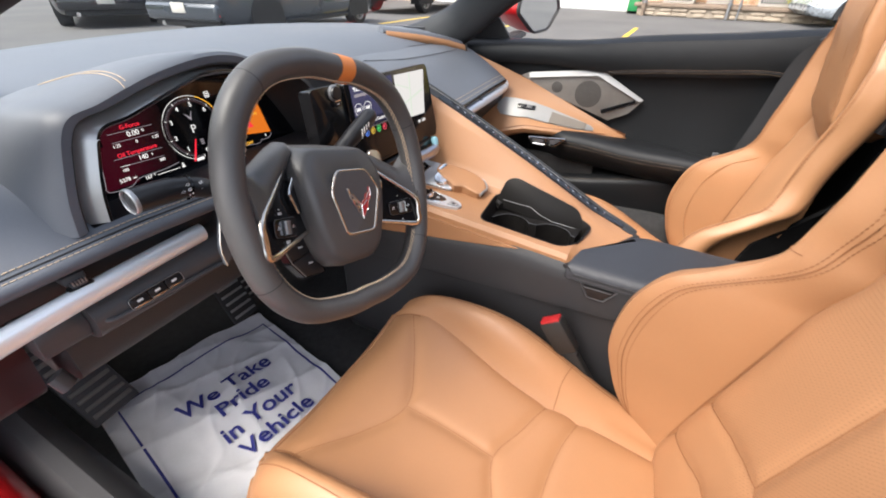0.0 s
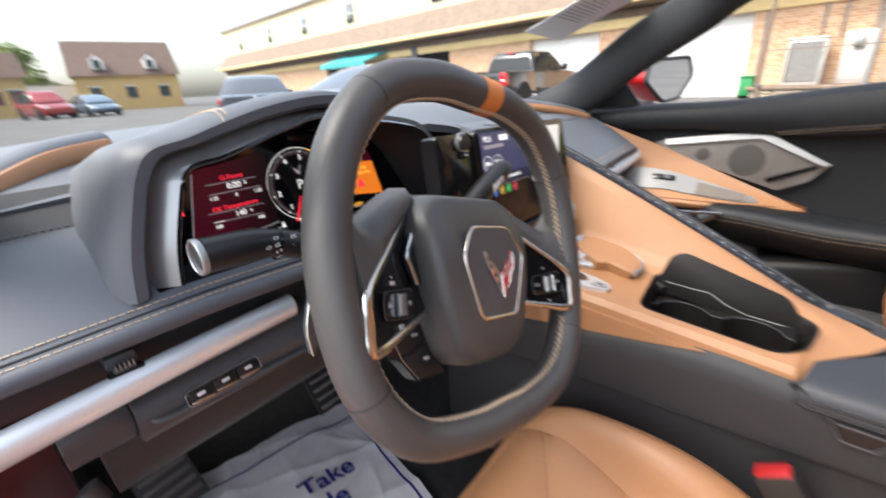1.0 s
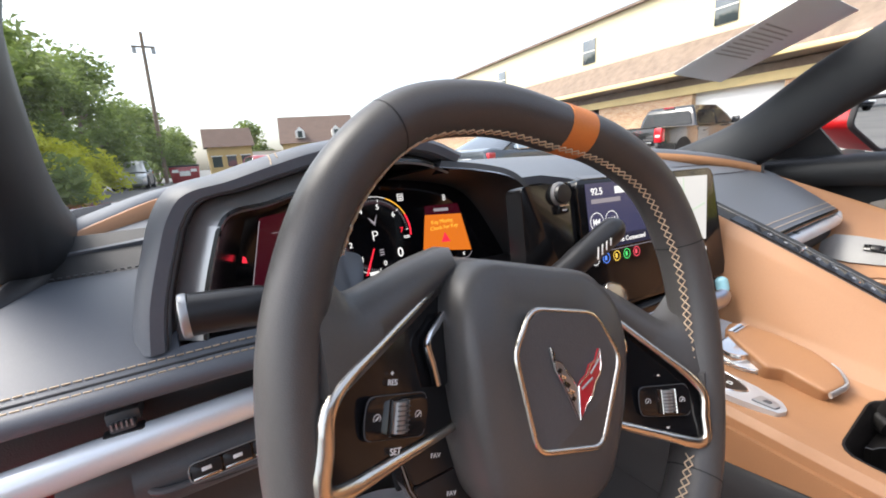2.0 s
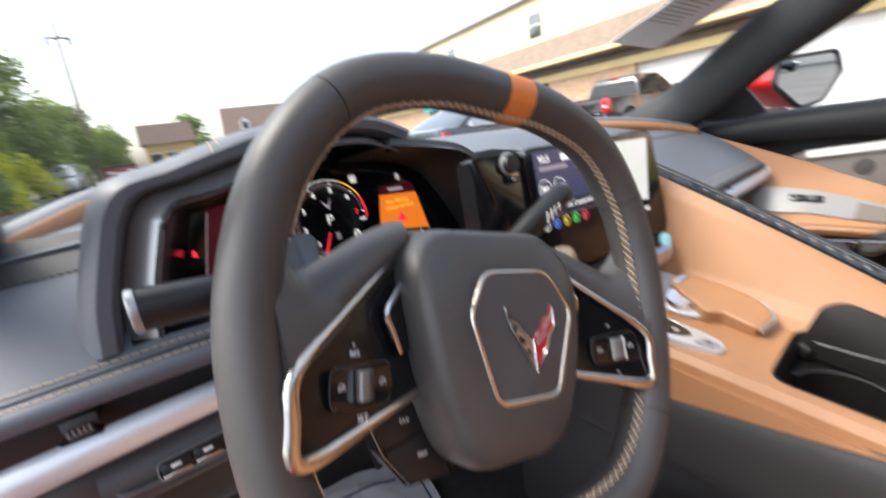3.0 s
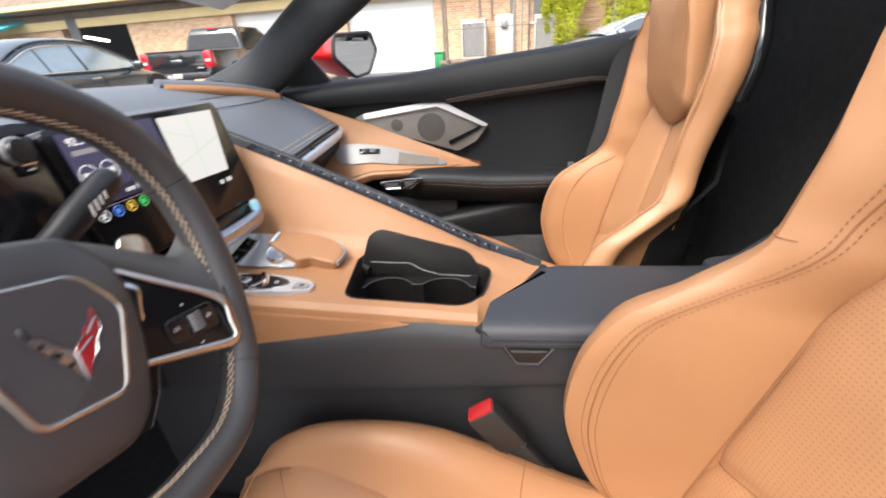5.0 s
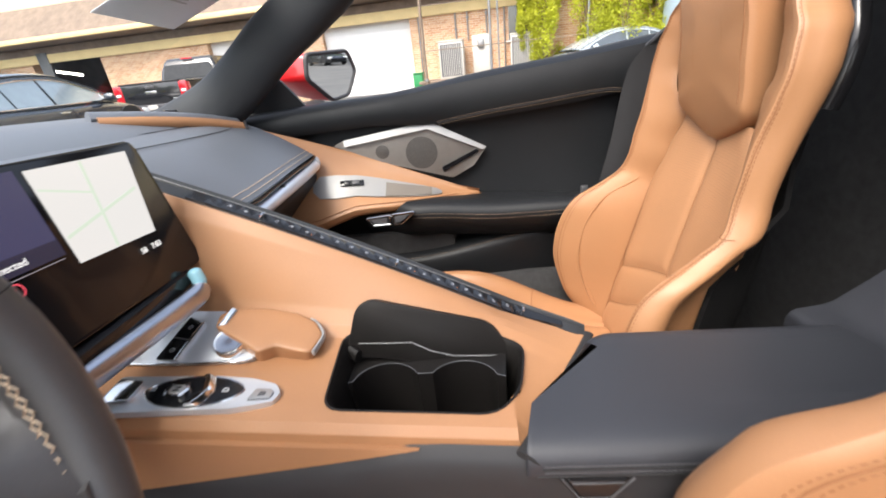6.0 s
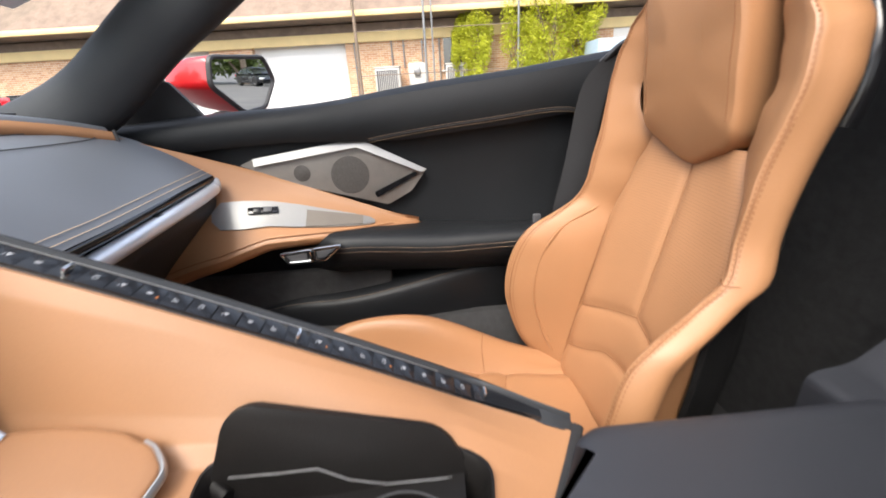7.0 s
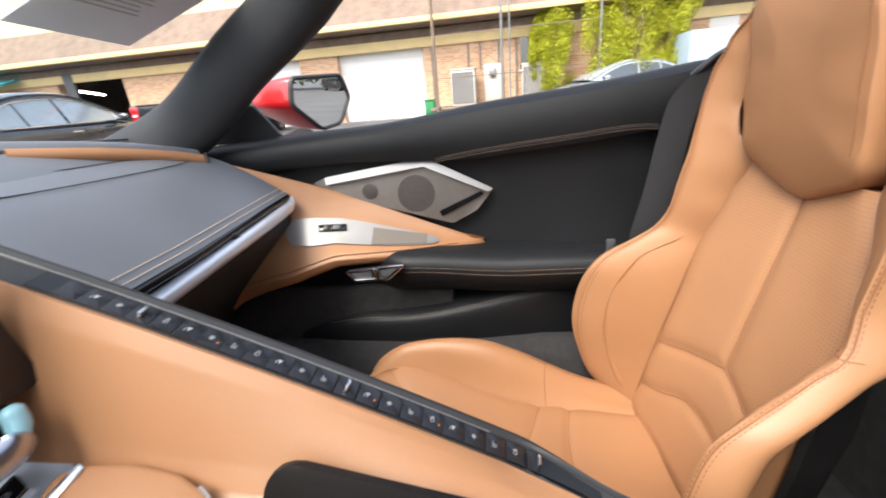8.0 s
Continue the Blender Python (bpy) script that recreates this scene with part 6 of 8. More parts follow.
    for pts_, (fx, fy) in ((low1, (0.066, -0.0480)), (low2, (0.0545, -0.0705))):
        part("button", wh(prism(rounded(pts_, 0.003), -0.042, -0.0395, None, 0.0008)), SWM, lb)
        words("marking", "FAV", 0.0038, WM @ Matrix.Translation((s * fx, fy, -0.0392)), WHITE, lb)
    part("switch_edge", wh(tube([(s * 0.0645, -0.0865, -0.0405), (s * 0.081, -0.066, -0.0405), (s * 0.0905, -0.0440, -0.0405)], 0.0005, seg=5)), SATIN, lb)
    # shift paddle
    if s < 0:
        pts_ = rounded([(-0.1045, 0.0770), (-0.1180, 0.0790), (-0.1255, 0.0720), (-0.1280, 0.0400), (-0.1330, 0.0050), (-0.1410, -0.0320), (-0.1370, -0.0560), (-0.1180, -0.0200), (-0.1000, 0.0150)], 0.006)
    else:
        pts_ = rounded([(0.1280, 0.0080), (0.1500, 0.0080), (0.1685, 0.0380), (0.1680, 0.0665), (0.1610, 0.0735), (0.1420, 0.0745), (0.1375, 0.0640)], 0.006)
    pdl = part("shift_paddle", wh(prism(pts_, -0.090, -0.084, None, 0.0015)), mat("dark slate satin metal", (0.10, 0.11, 0.125), 0.38, 0.5) if s < 0 else mat("satin paddle metal", (0.46, 0.44, 0.41), 0.32, 0.9), wheel, "satin metal shift paddle")
    if s < 0:
        part("paddle_edge", wh(tube([Vector((x, y, -0.0845)) for x, y in ((-0.1270, 0.055), (-0.1282, 0.040), (-0.1330, 0.0050), (-0.1395, -0.0280), (-0.1398, -0.0380), (-0.1365, -0.0540))], 0.0009, seg=6)), TRIMM, pdl, "bright paddle edge")
    else:
        part("paddle_edge", wh(tube([Vector((x, y, -0.0845)) for x, y in pts_], 0.0011, seg=6, closed=True)), TRIMM, pdl, "bright paddle edge")

# ---------------------------------------------------------------- centre screen
scr = thing("centre_screen", "lit touch screen showing radio tile and map", "screen", (0, 0.17, 0.8))
SC = frame_of((-0.05, 0.150, 0.835), (0.998, -0.02, -0.03), (0.0, 0.17, 0.985))
part("housing", prism(rounded([(-0.132, -0.098), (0.146, -0.098), (0.133, 0.052), (-0.132, 0.052)], 0.010), -0.022, -0.001, SC, 0.004), GLOSS, scr)
part("back_shell", prism(rounded([(-0.105, -0.09), (0.125, -0.09), (0.11, 0.044), (-0.105, 0.044)], 0.02), -0.07, -0.020, SC, 0.012), PLASTIC, scr)
MEDIA, MAPC, TILE = glow("blue media tile", (0.05, 0.052, 0.12), 0.30), glow("pale map picture", (0.93, 0.90, 0.87), 0.27), glow("dark screen tile", (0.02, 0.022, 0.05), 0.3)


def sflat(bm, h=0.0):
    return placed(bm, SC @ Matrix.Translation((0, 0, h)))


def rect(x0, x1, y0, y1):
    return plate([(x0, y0), (x1, y0), (x1, y1), (x0, y1)])


tile = part("radio_tile", sflat(rect(-0.120, 0.003, -0.028, 0.046)), MEDIA, scr, "dark blue radio tile")
part("map_tile", sflat(plate([(0.010, -0.040), (0.101, -0.043), (0.117, 0.0425), (0.010, 0.044)])), MAPC, scr, "pale map tile")
part("map_road", sflat(join(plate([(0.012, -0.018), (0.105, 0.004), (0.105, 0.007), (0.012, -0.015)]), plate([(0.05, -0.040), (0.053, -0.040), (0.063, 0.042), (0.060, 0.042)]), plate([(0.012, 0.026), (0.058, 0.012), (0.058, 0.014), (0.012, 0.028)])), 0.0006), glow("map road", (0.75, 0.86, 0.7), 0.28), scr)
words("station", "92.5", 0.011, SC @ Matrix.Translation((-0.103, 0.0365, 0.0008)), WHG, tile)
part("text_bar", sflat(rect(-0.073, -0.052, 0.0325, 0.0405), 0.0006), WHG, tile)
part("text_bar", sflat(rect(-0.113, -0.065, 0.0235, 0.0285), 0.0006), GRYG, tile)
for x in (-0.1075, -0.0830):
    bt = part("skip_button", sflat(ringm(x, 0.0030, 0.0098, 0.0009), 0.0006), WHG, tile)
    d = -1 if x < -0.09 else 1
    part("skip_symbol", sflat(join(plate([(x - d * 0.005, -0.0005), (x, 0.0030), (x - d * 0.005, 0.0065)]), plate([(x, -0.0005), (x + d * 0.005, 0.0030), (x, 0.0065)]), rect(x + d * 0.005 - 0.0006, x + d * 0.005 + 0.0006, -0.0005, 0.0065)), 0.0006), WHG, bt)
part("status_band", sflat(rect(-0.120, 0.003, -0.028, -0.014), 0.0004), TILE, tile)
words("status", "one Connected", 0.008, SC @ Matrix.Translation((-0.052, -0.021, 0.0009)), WHG, tile)
for k, c in enumerate(((0.9, 0.9, 0.9), (0.12, 0.3, 1.0), (1.0, 0.65, 0.1), (0.1, 0.8, 0.2), (1.0, 0.1, 0.15))):
    ic = part("app_icon", sflat(ringm(-0.116 + 0.0176 * k, -0.0385, 0.0050, 0.0010, 0, 360, 24), 0.0006), glow("app light", c, 0.34), scr)
    part("app_mark", sflat(box(-0.116 + 0.0176 * k, -0.0385, 0.0004, 0.003, 0.005, 0.0004)), glow("app light", c, 0.34), ic)
words("clock", "58   7:03", 0.008, SC @ Matrix.Translation((0.085, -0.056, 0.0009)), WHG, scr)
part("divider", sflat(rect(-0.12, 0.0, -0.0310, -0.0304), 0.0006), GRYG, scr)
# knob and button left of the screen
knob = thing("start_panel", "black round start knob above a small button", "knob", (-0.148, 0.20, 0.85))
part("panel", prism(rounded([(-0.212, -0.098), (-0.1335, -0.098), (-0.1335, 0.050), (-0.205, 0.050)], 0.006), -0.030, -0.005, SC, 0.002), GLOSS, knob, "gloss black panel")
KN = SC @ Matrix.Translation((-0.154, 0.0385, -0.005))
part("knob", lathe([(0.0108, 0), (0.0108, 0.006), (0.0098, 0.008), (0.0, 0.0085)], 28, KN), SWM, knob, "black round knob")
part("knob_ring", lathe([(0.0128, 0.0), (0.0132, 0.002), (0.0112, 0.004)], 28, KN), SATIN, knob)
bt = part("button", placed(box(-0.1535, 0.0225, -0.003, 0.0150, 0.0100, 0.006, 0.002), SC), GLOSS, knob)
part("button_edge", placed(box(-0.1535, 0.0262, 0.0003, 0.0130, 0.0012, 0.0008), SC), CHROME, bt)
part("symbol", placed(box(-0.1535, 0.0215, 0.0003, 0.0060, 0.0015, 0.0006), SC), WHITE, bt)
# chrome shelf bar under the screen
bar = thing("screen_shelf", "brushed aluminium bar below the touch screen", "trim", (0, 0.12, 0.72))
part("bar", tube(spline([(-0.17, 0.135, 0.715), (-0.06, 0.124, 0.712), (0.01, 0.117, 0.711), (0.040, 0.111, 0.714), (0.050, 0.113, 0.720)], 6), [0.009] * 22 + [0.008, 0.006, 0.003], [0.013] * 22 + [0.011, 0.008, 0.004], 14), CHROMES, bar)
part("vent", box(-0.05, 0.150, 0.722, 0.23, 0.05, 0.026, 0.004), GLOSS, bar)
part("end_cap", tube(spline([(0.040, 0.112, 0.713), (0.050, 0.114, 0.718), (0.055, 0.118, 0.728), (0.056, 0.122, 0.738)], 4), [0.007] * 6 + [0.008] * 5 + [0.006, 0.003], None, 12, up=(0, 1, 0)), mat("pale blue film", (0.30, 0.58, 0.66), 0.25, spot=0.08, coat=0.5), bar, "pale blue protective film on the bar end")

# ---------------------------------------------------------------- centre console
cons = thing("centre_console", "tan leather centre console with open cup holder and button ridge", "console", (0, -0.1, 0.3))


def zf(y):
    return 0.617 + (y + 0.2) * 0.085


def rear(y):
    """1 at the deck's rear corner, 0 ahead of it."""
    k = max(0.0, min(1.0, (-0.245 - y) / 0.085))
    return k * k * (3 - 2 * k)


def xr(y):
    """Where the ridge's near edge runs."""
    return 0.1150 - 0.0406 * rear(y)


def zr(y):
    """Height of the ridge's near edge."""
    z = 0.7390 + 0.4805 * y - 0.1315 * y * y
    return z + (0.603 - (0.7390 - 0.4805 * 0.33 - 0.1315 * 0.1089)) * rear(y)


def crossx(y):
    """The deck's profile at y, from its near lower edge up to the ridge."""
    z, r = zf(y), zr(y)
    rise = r - z
    pts = [(-0.080, z - 0.022), (-0.079, z - 0.010), (-0.072, z - 0.002), (-0.060, z), (-0.052, z + 0.001), (-0.03, z + 0.002), (0.0, z + 0.003), (0.022, z + 0.004), (0.046, z + 0.005 + 0.03 * rise), (0.060, z + 0.008 + 0.09 * rise), (0.072, z + 0.010 + 0.24 * rise), (0.088, z + 0.008 + 0.55 * rise), (0.103, z + 0.003 + 0.86 * rise), (xr(y) - 0.003, r - 0.0005), (xr(y), r - 0.001)]
    return [Vector((px_, y, pz)) for px_, pz in pts]


RIM = rounded([(-0.058, -0.214), (-0.058, -0.046), (0.050, -0.040), (0.060, -0.215), (0.040, -0.252), (-0.028, -0.240)], 0.018, 4)



def inside(x, y, poly):
    hit = False
    for (ax, ay), (bx, by) in zip(poly, poly[1:] + poly[:1]):
        if (ay > y) != (by > y) and x < ax + (bx - ax) * (y - ay) / (by - ay):
            hit = not hit
    return hit


def fine(row, n=10):
    return [a.lerp(b, k / n) for a, b in zip(row, row[1:]) for k in range(n)] + [row[-1]]


end = []
for j, p in enumerate(crossx(-0.232)):
    end.append(Vector((-0.080 + (p.x + 0.080) * 0.1544 / (xr(-0.232) + 0.080), -0.238 - 0.092 * max(0, (p.x + 0.08) / (xr(-0.232) + 0.080)), 0.600 - 0.020 * (1 - min(1, j / 3)) + 0.003 * max(0.0, j / 14))))
lines = [fine([a.lerp(b, k / 8) for a, b in zip(end, crossx(-0.232))]) for k in range(8)] + [fine(crossx(-0.232 + 0.0025 * k)) for k in range(173)]
bm = bmesh.new()
rows = [[bm.verts.new(p) for p in r] for r in lines]
SMALL = [(1.012 * x, -0.14 + 1.008 * (y + 0.14)) for x, y in RIM]
for i in range(len(rows) - 1):
    for j in range(len(rows[0]) - 1):
        c = (lines[i][j] + lines[i + 1][j + 1]) / 2
        if not inside(c.x, c.y, SMALL):
            bm.faces.new((rows[i][j], rows[i][j + 1], rows[i + 1][j + 1], rows[i + 1][j]))
bm.normal_update()
bmesh.ops.solidify(bm, geom=bm.faces[:], thickness=0.006)
part("deck", bm, TAN, cons, "tan leather deck")
part("side_seam", tube(spline([(-0.081, 0.20, zf(0.2) - 0.018), (-0.081, 0.08, 0.619), (-0.081, -0.04, 0.606), (-0.0808, -0.145, 0.5965)], 6), 0.0012, seg=6), TAND, cons)
part("tan_skirt", sheet([[Vector((-0.0795 - 0.001 * s, y, zf(y) - 0.020 - s * (0.062 * max(0.0, (y + 0.14) / 0.27)))) for y in [0.2 - 0.34 * i / 12 for i in range(13)]] for s in (0, 0.5, 1)], 0.006), TAN, cons, "tan leather skirt")
# cup holder well
def deckz(x, y):
    """Height of the deck at x, y."""
    row = crossx(max(y, -0.232))
    for a, b in zip(row[3:], row[4:]):
        if x <= b.x:
            t = max(0.0, (x - a.x) / (b.x - a.x))
            return a.z + (b.z - a.z) * t
    return row[-1].z


cup = part("cup_well", loft([[Vector((x * 1.032, -0.14 + (y + 0.14) * 1.020, deckz(x * 1.032, -0.14 + (y + 0.14) * 1.020) + 0.0004)) for x, y in RIM], [Vector((x, y, deckz(x, y) + 0.0008)) for x, y in RIM], [Vector((x * 0.985, -0.14 + (y + 0.14) * 0.99, deckz(x, y) - 0.0010)) for x, y in RIM], [Vector((x * 0.94, -0.14 + (y + 0.14) * 0.962, deckz(x, y) - 0.006)) for x, y in RIM], [Vector((x * 0.88, -0.14 + (y + 0.14) * 0.91, zf(y) - 0.055)) for x, y in RIM], [Vector((x * 0.8, -0.14 + (y + 0.14) * 0.88, zf(y) - 0.125)) for x, y in RIM]], caps=False), FLAPM, cons, "black cup holder well")
part("well_floor", prism([(x * 0.9, y * 0.95 - 0.007) for x, y in RIM], 0.492, 0.500), FLAPM, cup)
scal = [(0.004, -0.050)] + [(-0.004 + 0.0385 * math.cos(q), -0.094 + 0.040 * math.sin(q)) for q in [radians(76 - 12.5 * k) for k in range(12)]] + [(-0.004 + 0.0370 * math.cos(q), -0.181 + 0.040 * math.sin(q)) for q in [radians(60 - 12 * k) for k in range(12)]] + [(0.004, -0.228)]
part("cup_tray", prism(scal + [(0.050, -0.232), (0.050, -0.050)], 0.501, 0.606), FLAPM, cup, "black scalloped cup tray")
part("tray_edge", tube([Vector((x, y, 0.6068)) for x, y in scal], 0.0006, seg=6), GREYPL, cup)
part("web_block", prism(rounded([(-0.050, -0.112), (-0.036, -0.112), (-0.020, -0.1375), (-0.036, -0.163), (-0.050, -0.163)], 0.004), 0.500, 0.560, None, 0.002), GREYPL, cup)
fm = frame_of((0.050, -0.140, 0.630), (0, -1, -0.19), (0.30, 0, 1.0))
flap = part("flap", prism(rounded([(-0.094, -0.030), (0.094, -0.030), (0.100, -0.004), (0.074, 0.027), (-0.072, 0.040), (-0.088, 0.028)], 0.014), -0.004, 0.004, fm, 0.0015), FLAPM, cons, "open black cup holder flap")
part("flap_edge", tube([fm @ Vector((x, y, 0.006)) for x, y in ((-0.080, -0.014), (-0.045, -0.010), (-0.018, -0.006), (0.006, -0.014), (0.034, -0.017), (0.086, -0.011))], 0.0006, seg=6), SATIN, flap)
part("hinge", tube([(0.042, -0.046, 0.622), (0.034, -0.058, 0.619)], 0.006, 0.009, 12), FLAPM, flap)
# ridge with its row of switches
rp = [Vector((xr(y) + 0.0115, y, zr(y) - 0.0005)) for y in [-0.335 + 0.535 * i / 42 for i in range(43)]]
wide = [1.0 - 0.75 * rear(p.y) for p in rp]
bm = loft([[p + Vector((a * k if a > -0.0115 else a, 0, b)) for a, b in ((-0.0115, -0.0010), (-0.0105, 0.0006), (0.0110, 0.0022), (0.0125, 0.0060), (0.0165, 0.0078), (0.0215, 0.0060), (0.0245, -0.0010), (0.0250, -0.012), (0.0235, -0.05), (-0.0115, -0.05))] for p, k in zip(rp, wide)])
ridge = part("ridge", bm, PADM, cons, "charcoal ridge")
slope = (rp[30] - rp[10]).normalized()
RM = lambda y: frame_of((xr(y) + 0.0112 * (1 - 0.5 * rear(y)), y, zr(y) + 0.0010), slope, (-1, 0, -0.10))
DIMW = mat("grey switch print", (0.34, 0.35, 0.37), 0.5)
STRIPM = mat("smoked gloss switch face", (0.014, 0.015, 0.018), 0.22, spot=0.2, rvar=0.05, spec=0.45)
strip = part("switch_strip", loft([[RM(y) @ Vector((0, a * (1 - 0.7 * rear(y)), b)) for a, b in ((-0.0102, -0.002), (0.0102, -0.002), (0.0102, 0.0022), (-0.0102, 0.0022))] for y in [-0.306 + 0.0107 * k for k in range(43)]]), GLOSS, ridge, "gloss black switch strip")
SYMBOLS = [lambda: join(box(0, 0.0022, 0, 0.0046, 0.0007, 0.0003), box(0, 0, 0, 0.0046, 0.0007, 0.0003), box(0.0016, -0.0022, 0, 0.0014, 0.0007, 0.0003)),
           lambda: join(ringm(0, 0.0005, 0.0016, 0.0006, 0, 360, 12), box(0, -0.0028, 0.0004, 0.0036, 0.0007, 0.0003)),
           lambda: join(plate([(-0.0022, -0.002), (0.0022, -0.002), (0.0, 0.0024)]), box(0.003, 0.001, 0.0002, 0.0006, 0.003, 0.0003)),
           lambda: join(placed(box(0, 0, 0, 0.005, 0.0007, 0.0003), pose(0, 0, 0, 0, 0, 60)), placed(box(0, 0, 0, 0.005, 0.0007, 0.0003), pose(0, 0, 0, 0, 0, 0)), placed(box(0, 0, 0, 0.005, 0.0007, 0.0003), pose(0, 0, 0, 0, 0, 120)))]
for k in range(-3, 19):
    y = 0.061 - 0.0178 * k
    wdt = 0.0092
    lv = k in (0, 9, 18)
    b = part("switch", prism(rounded([(-wdt, -0.0098), (wdt, -0.0098), (wdt, 0.0098), (-wdt, 0.0098)], 0.0010), 0.0018, 0.0027, RM(y), 0.0003), STRIPM, strip)
    if lv:
        part("lever", placed(box(0, 0.001, 0.0060, 0.0032, 0.011, 0.0060, 0.0012), RM(y)), CHROME, b, "chrome lever")
    elif k != -3:
        part("symbol", placed(SYMBOLS[k % 4](), RM(y) @ Matrix.Translation((0.001, 0.0, 0.0029)) @ Matrix.Diagonal((0.95, 0.95, 1, 1))), DIMW, b)
    if k in (3, 10, 13):
        part("lamp", placed(box(-0.0058, 0.003, 0.0030, 0.0014, 0.0014, 0.0003), RM(y)), glow("amber switch lamp", (1.0, 0.3, 0.05), 0.35), b)
part("strip_edge", tube([p + Vector((0.0118, 0, 0.0048)) for p in rp[9:]], 0.0006, seg=5), SATIN, ridge)
# palm pad, silver plate and drive selector
PLM = frame_of((-0.009, 0.122, 0.650), (1, -0.13, 0.33), (0, 1, 0.085))
plt = part("silver_plate", prism(rounded([(-0.0045, 0.0738), (0.0042, 0.0057), (0.0153, -0.0600), (0.0252, -0.0745), (0.045, -0.066), (0.081, -0.002), (0.080, 0.0303), (0.074, 0.085)], 0.004), -0.014, 0.0, PLM, 0.001), PLATEM, cons, "satin silver plate")
part("plate_edge", tube(spline([PLM @ Vector((u, v, -0.0006)) for u, v in ((-0.0045, 0.0738), (0.0042, 0.0057), (0.0105, -0.032), (0.0157, -0.0605), (0.0205, -0.0700))], 5), 0.0011, seg=8), CHROME, plt, "bright lower edge")
slot = part("mode_switch", prism(rounded([(0.0648, 0.0311), (0.0572, 0.0090), (0.0074, 0.0131), (0.0050, 0.0365)], 0.002), -0.001, 0.0016, PLM, 0.0006), GLOSS, plt, "gloss black switch strip")
part("switch_joint", tube([PLM @ Vector((0.0335, 0.0115, 0.0018)), PLM @ Vector((0.0345, 0.0335, 0.0018))], 0.0005, seg=5), SATIN, slot)
part("switch_bar", placed(box(0.0323, 0.0105, 0.0022, 0.0520, 0.0042, 0.0044, 0.0012), PLM @ Matrix.Translation((0.0323, 0.0105, 0)) @ pose(0, 0, 0, 0, 0, -4.7) @ Matrix.Translation((-0.0323, -0.0105, 0))), CHROME, slot, "chrome rocker edge")
for u, v in ((0.0500, 0.0215), (0.0180, 0.0245)):
    part("symbol", placed(join(ringm(0, 0, 0.0022, 0.0006, 0, 360, 14), box(0, 0, 0.0003, 0.0024, 0.0006, 0.0003)), PLM @ Matrix.Translation((u, v, 0.0018))), DIMW, slot)
part("dial", lathe([(0.0195, 0), (0.0200, 0.003), (0.0195, 0.008), (0.0175, 0.0105), (0.0150, 0.0100), (0, 0.0100)], 32, PLM @ Matrix.Translation((0.0345, -0.0400, 0.0))), CHROME, plt, "chrome dial")
# palm pad, rising forward and towards the cheek
PPM = frame_of((0, -0.02, 0.649), (1, 0, 0.22), (0, 1, 0.18))
pp = rounded([(0.0343, 0.1209), (0.0535, 0.1237), (0.0637, 0.1085), (0.0682, 0.0739), (0.0636, 0.0349), (0.0523, 0.0099), (0.0345, -0.0026), (0.0059, 0.0043), (0.0080, 0.0270), (0.0122, 0.0448), (0.0021, 0.0605)], 0.0055, 4)
pad = part("palm_pad", loft([[PPM @ Vector((0.038 + (u - 0.038) * k, 0.060 + (v - 0.060) * k, w)) for u, v in pp] for w, k in ((-0.030, 0.96), (-0.006, 0.99), (-0.003, 1.0), (-0.0012, 0.985), (-0.0003, 0.955), (0.0004, 0.85), (0.0008, 0.5))]), TAN, cons, "tan leather palm pad")
part("pad_tip", tube(spline([PPM @ Vector((u, v, -0.0045)) for u, v in ((0.0560, 0.0175), (0.0500, 0.0075), (0.0350, -0.0032), (0.0200, -0.0012), (0.0080, 0.0020))], 5), 0.0022, 0.0040, 10), SATINB, pad, "silver end strip")
part("pad_inlay", prism(rounded([(0.0335, 0.1165), (0.0350, 0.1080), (0.0595, 0.1045), (0.0630, 0.1120)], 0.001), 0.0, 0.0022, PPM, 0.0006), CHROME, pad, "chrome inlay band")
# drive selector: a long plate with a dark lens-shaped recess
SHM = frame_of((-0.046, 0.085, zf(0.085) + 0.0035), (0.06, -1, -0.085), (1, 0.06, 0.0))
sel = part("drive_selector", prism(rounded([(-0.0912, 0.0251), (0.0123, 0.0240), (0.0501, 0.0190), (0.0760, 0.0102), (0.0850, -0.0020), (0.0809, -0.0137), (0.0600, -0.0190), (0.0421, -0.0223), (-0.0912, -0.0255)], 0.004), -0.004, 0.003, SHM, 0.0012), PLATEM, cons, "satin silver drive selector plate")
lens = [(-0.003 + 0.0500 * math.cos(q), 0.0012 + 0.0215 * math.sin(q) * abs(math.sin(q)) ** 0.25) for q in [2 * math.pi * k / 40 for k in range(40)]]
part("recess", prism(lens, 0.0026, 0.0036, SHM), GLOSS, sel, "gloss black recess")
part("recess_rim", tube([SHM @ Vector((x, y, 0.0034)) for x, y in lens], 0.0009, seg=6, closed=True), CHROME, sel)
hexk = [(-0.0130, 0.0), (-0.0095, -0.0090), (0.0080, -0.0090), (0.0120, 0.0), (0.0080, 0.0090), (-0.0095, 0.0090)]
kb = part("key", prism(rounded(hexk, 0.003), 0.0030, 0.0075, SHM @ Matrix.Translation((-0.0180, 0.0, 0)), 0.0015), CHROME, sel, "chrome neutral key")
part("key_face", prism(rounded([(x * 0.66, y * 0.66) for x, y in hexk], 0.002), 0.0070, 0.0080, SHM @ Matrix.Translation((-0.0180, 0.0, 0)), 0.0004), SATIN, kb)
words("marking", "N", 0.010, SHM @ Matrix.Translation((-0.0180, 0.0, 0.0083)) @ pose(0, 0, 0, 0, 0, 90), GLOSS, kb)
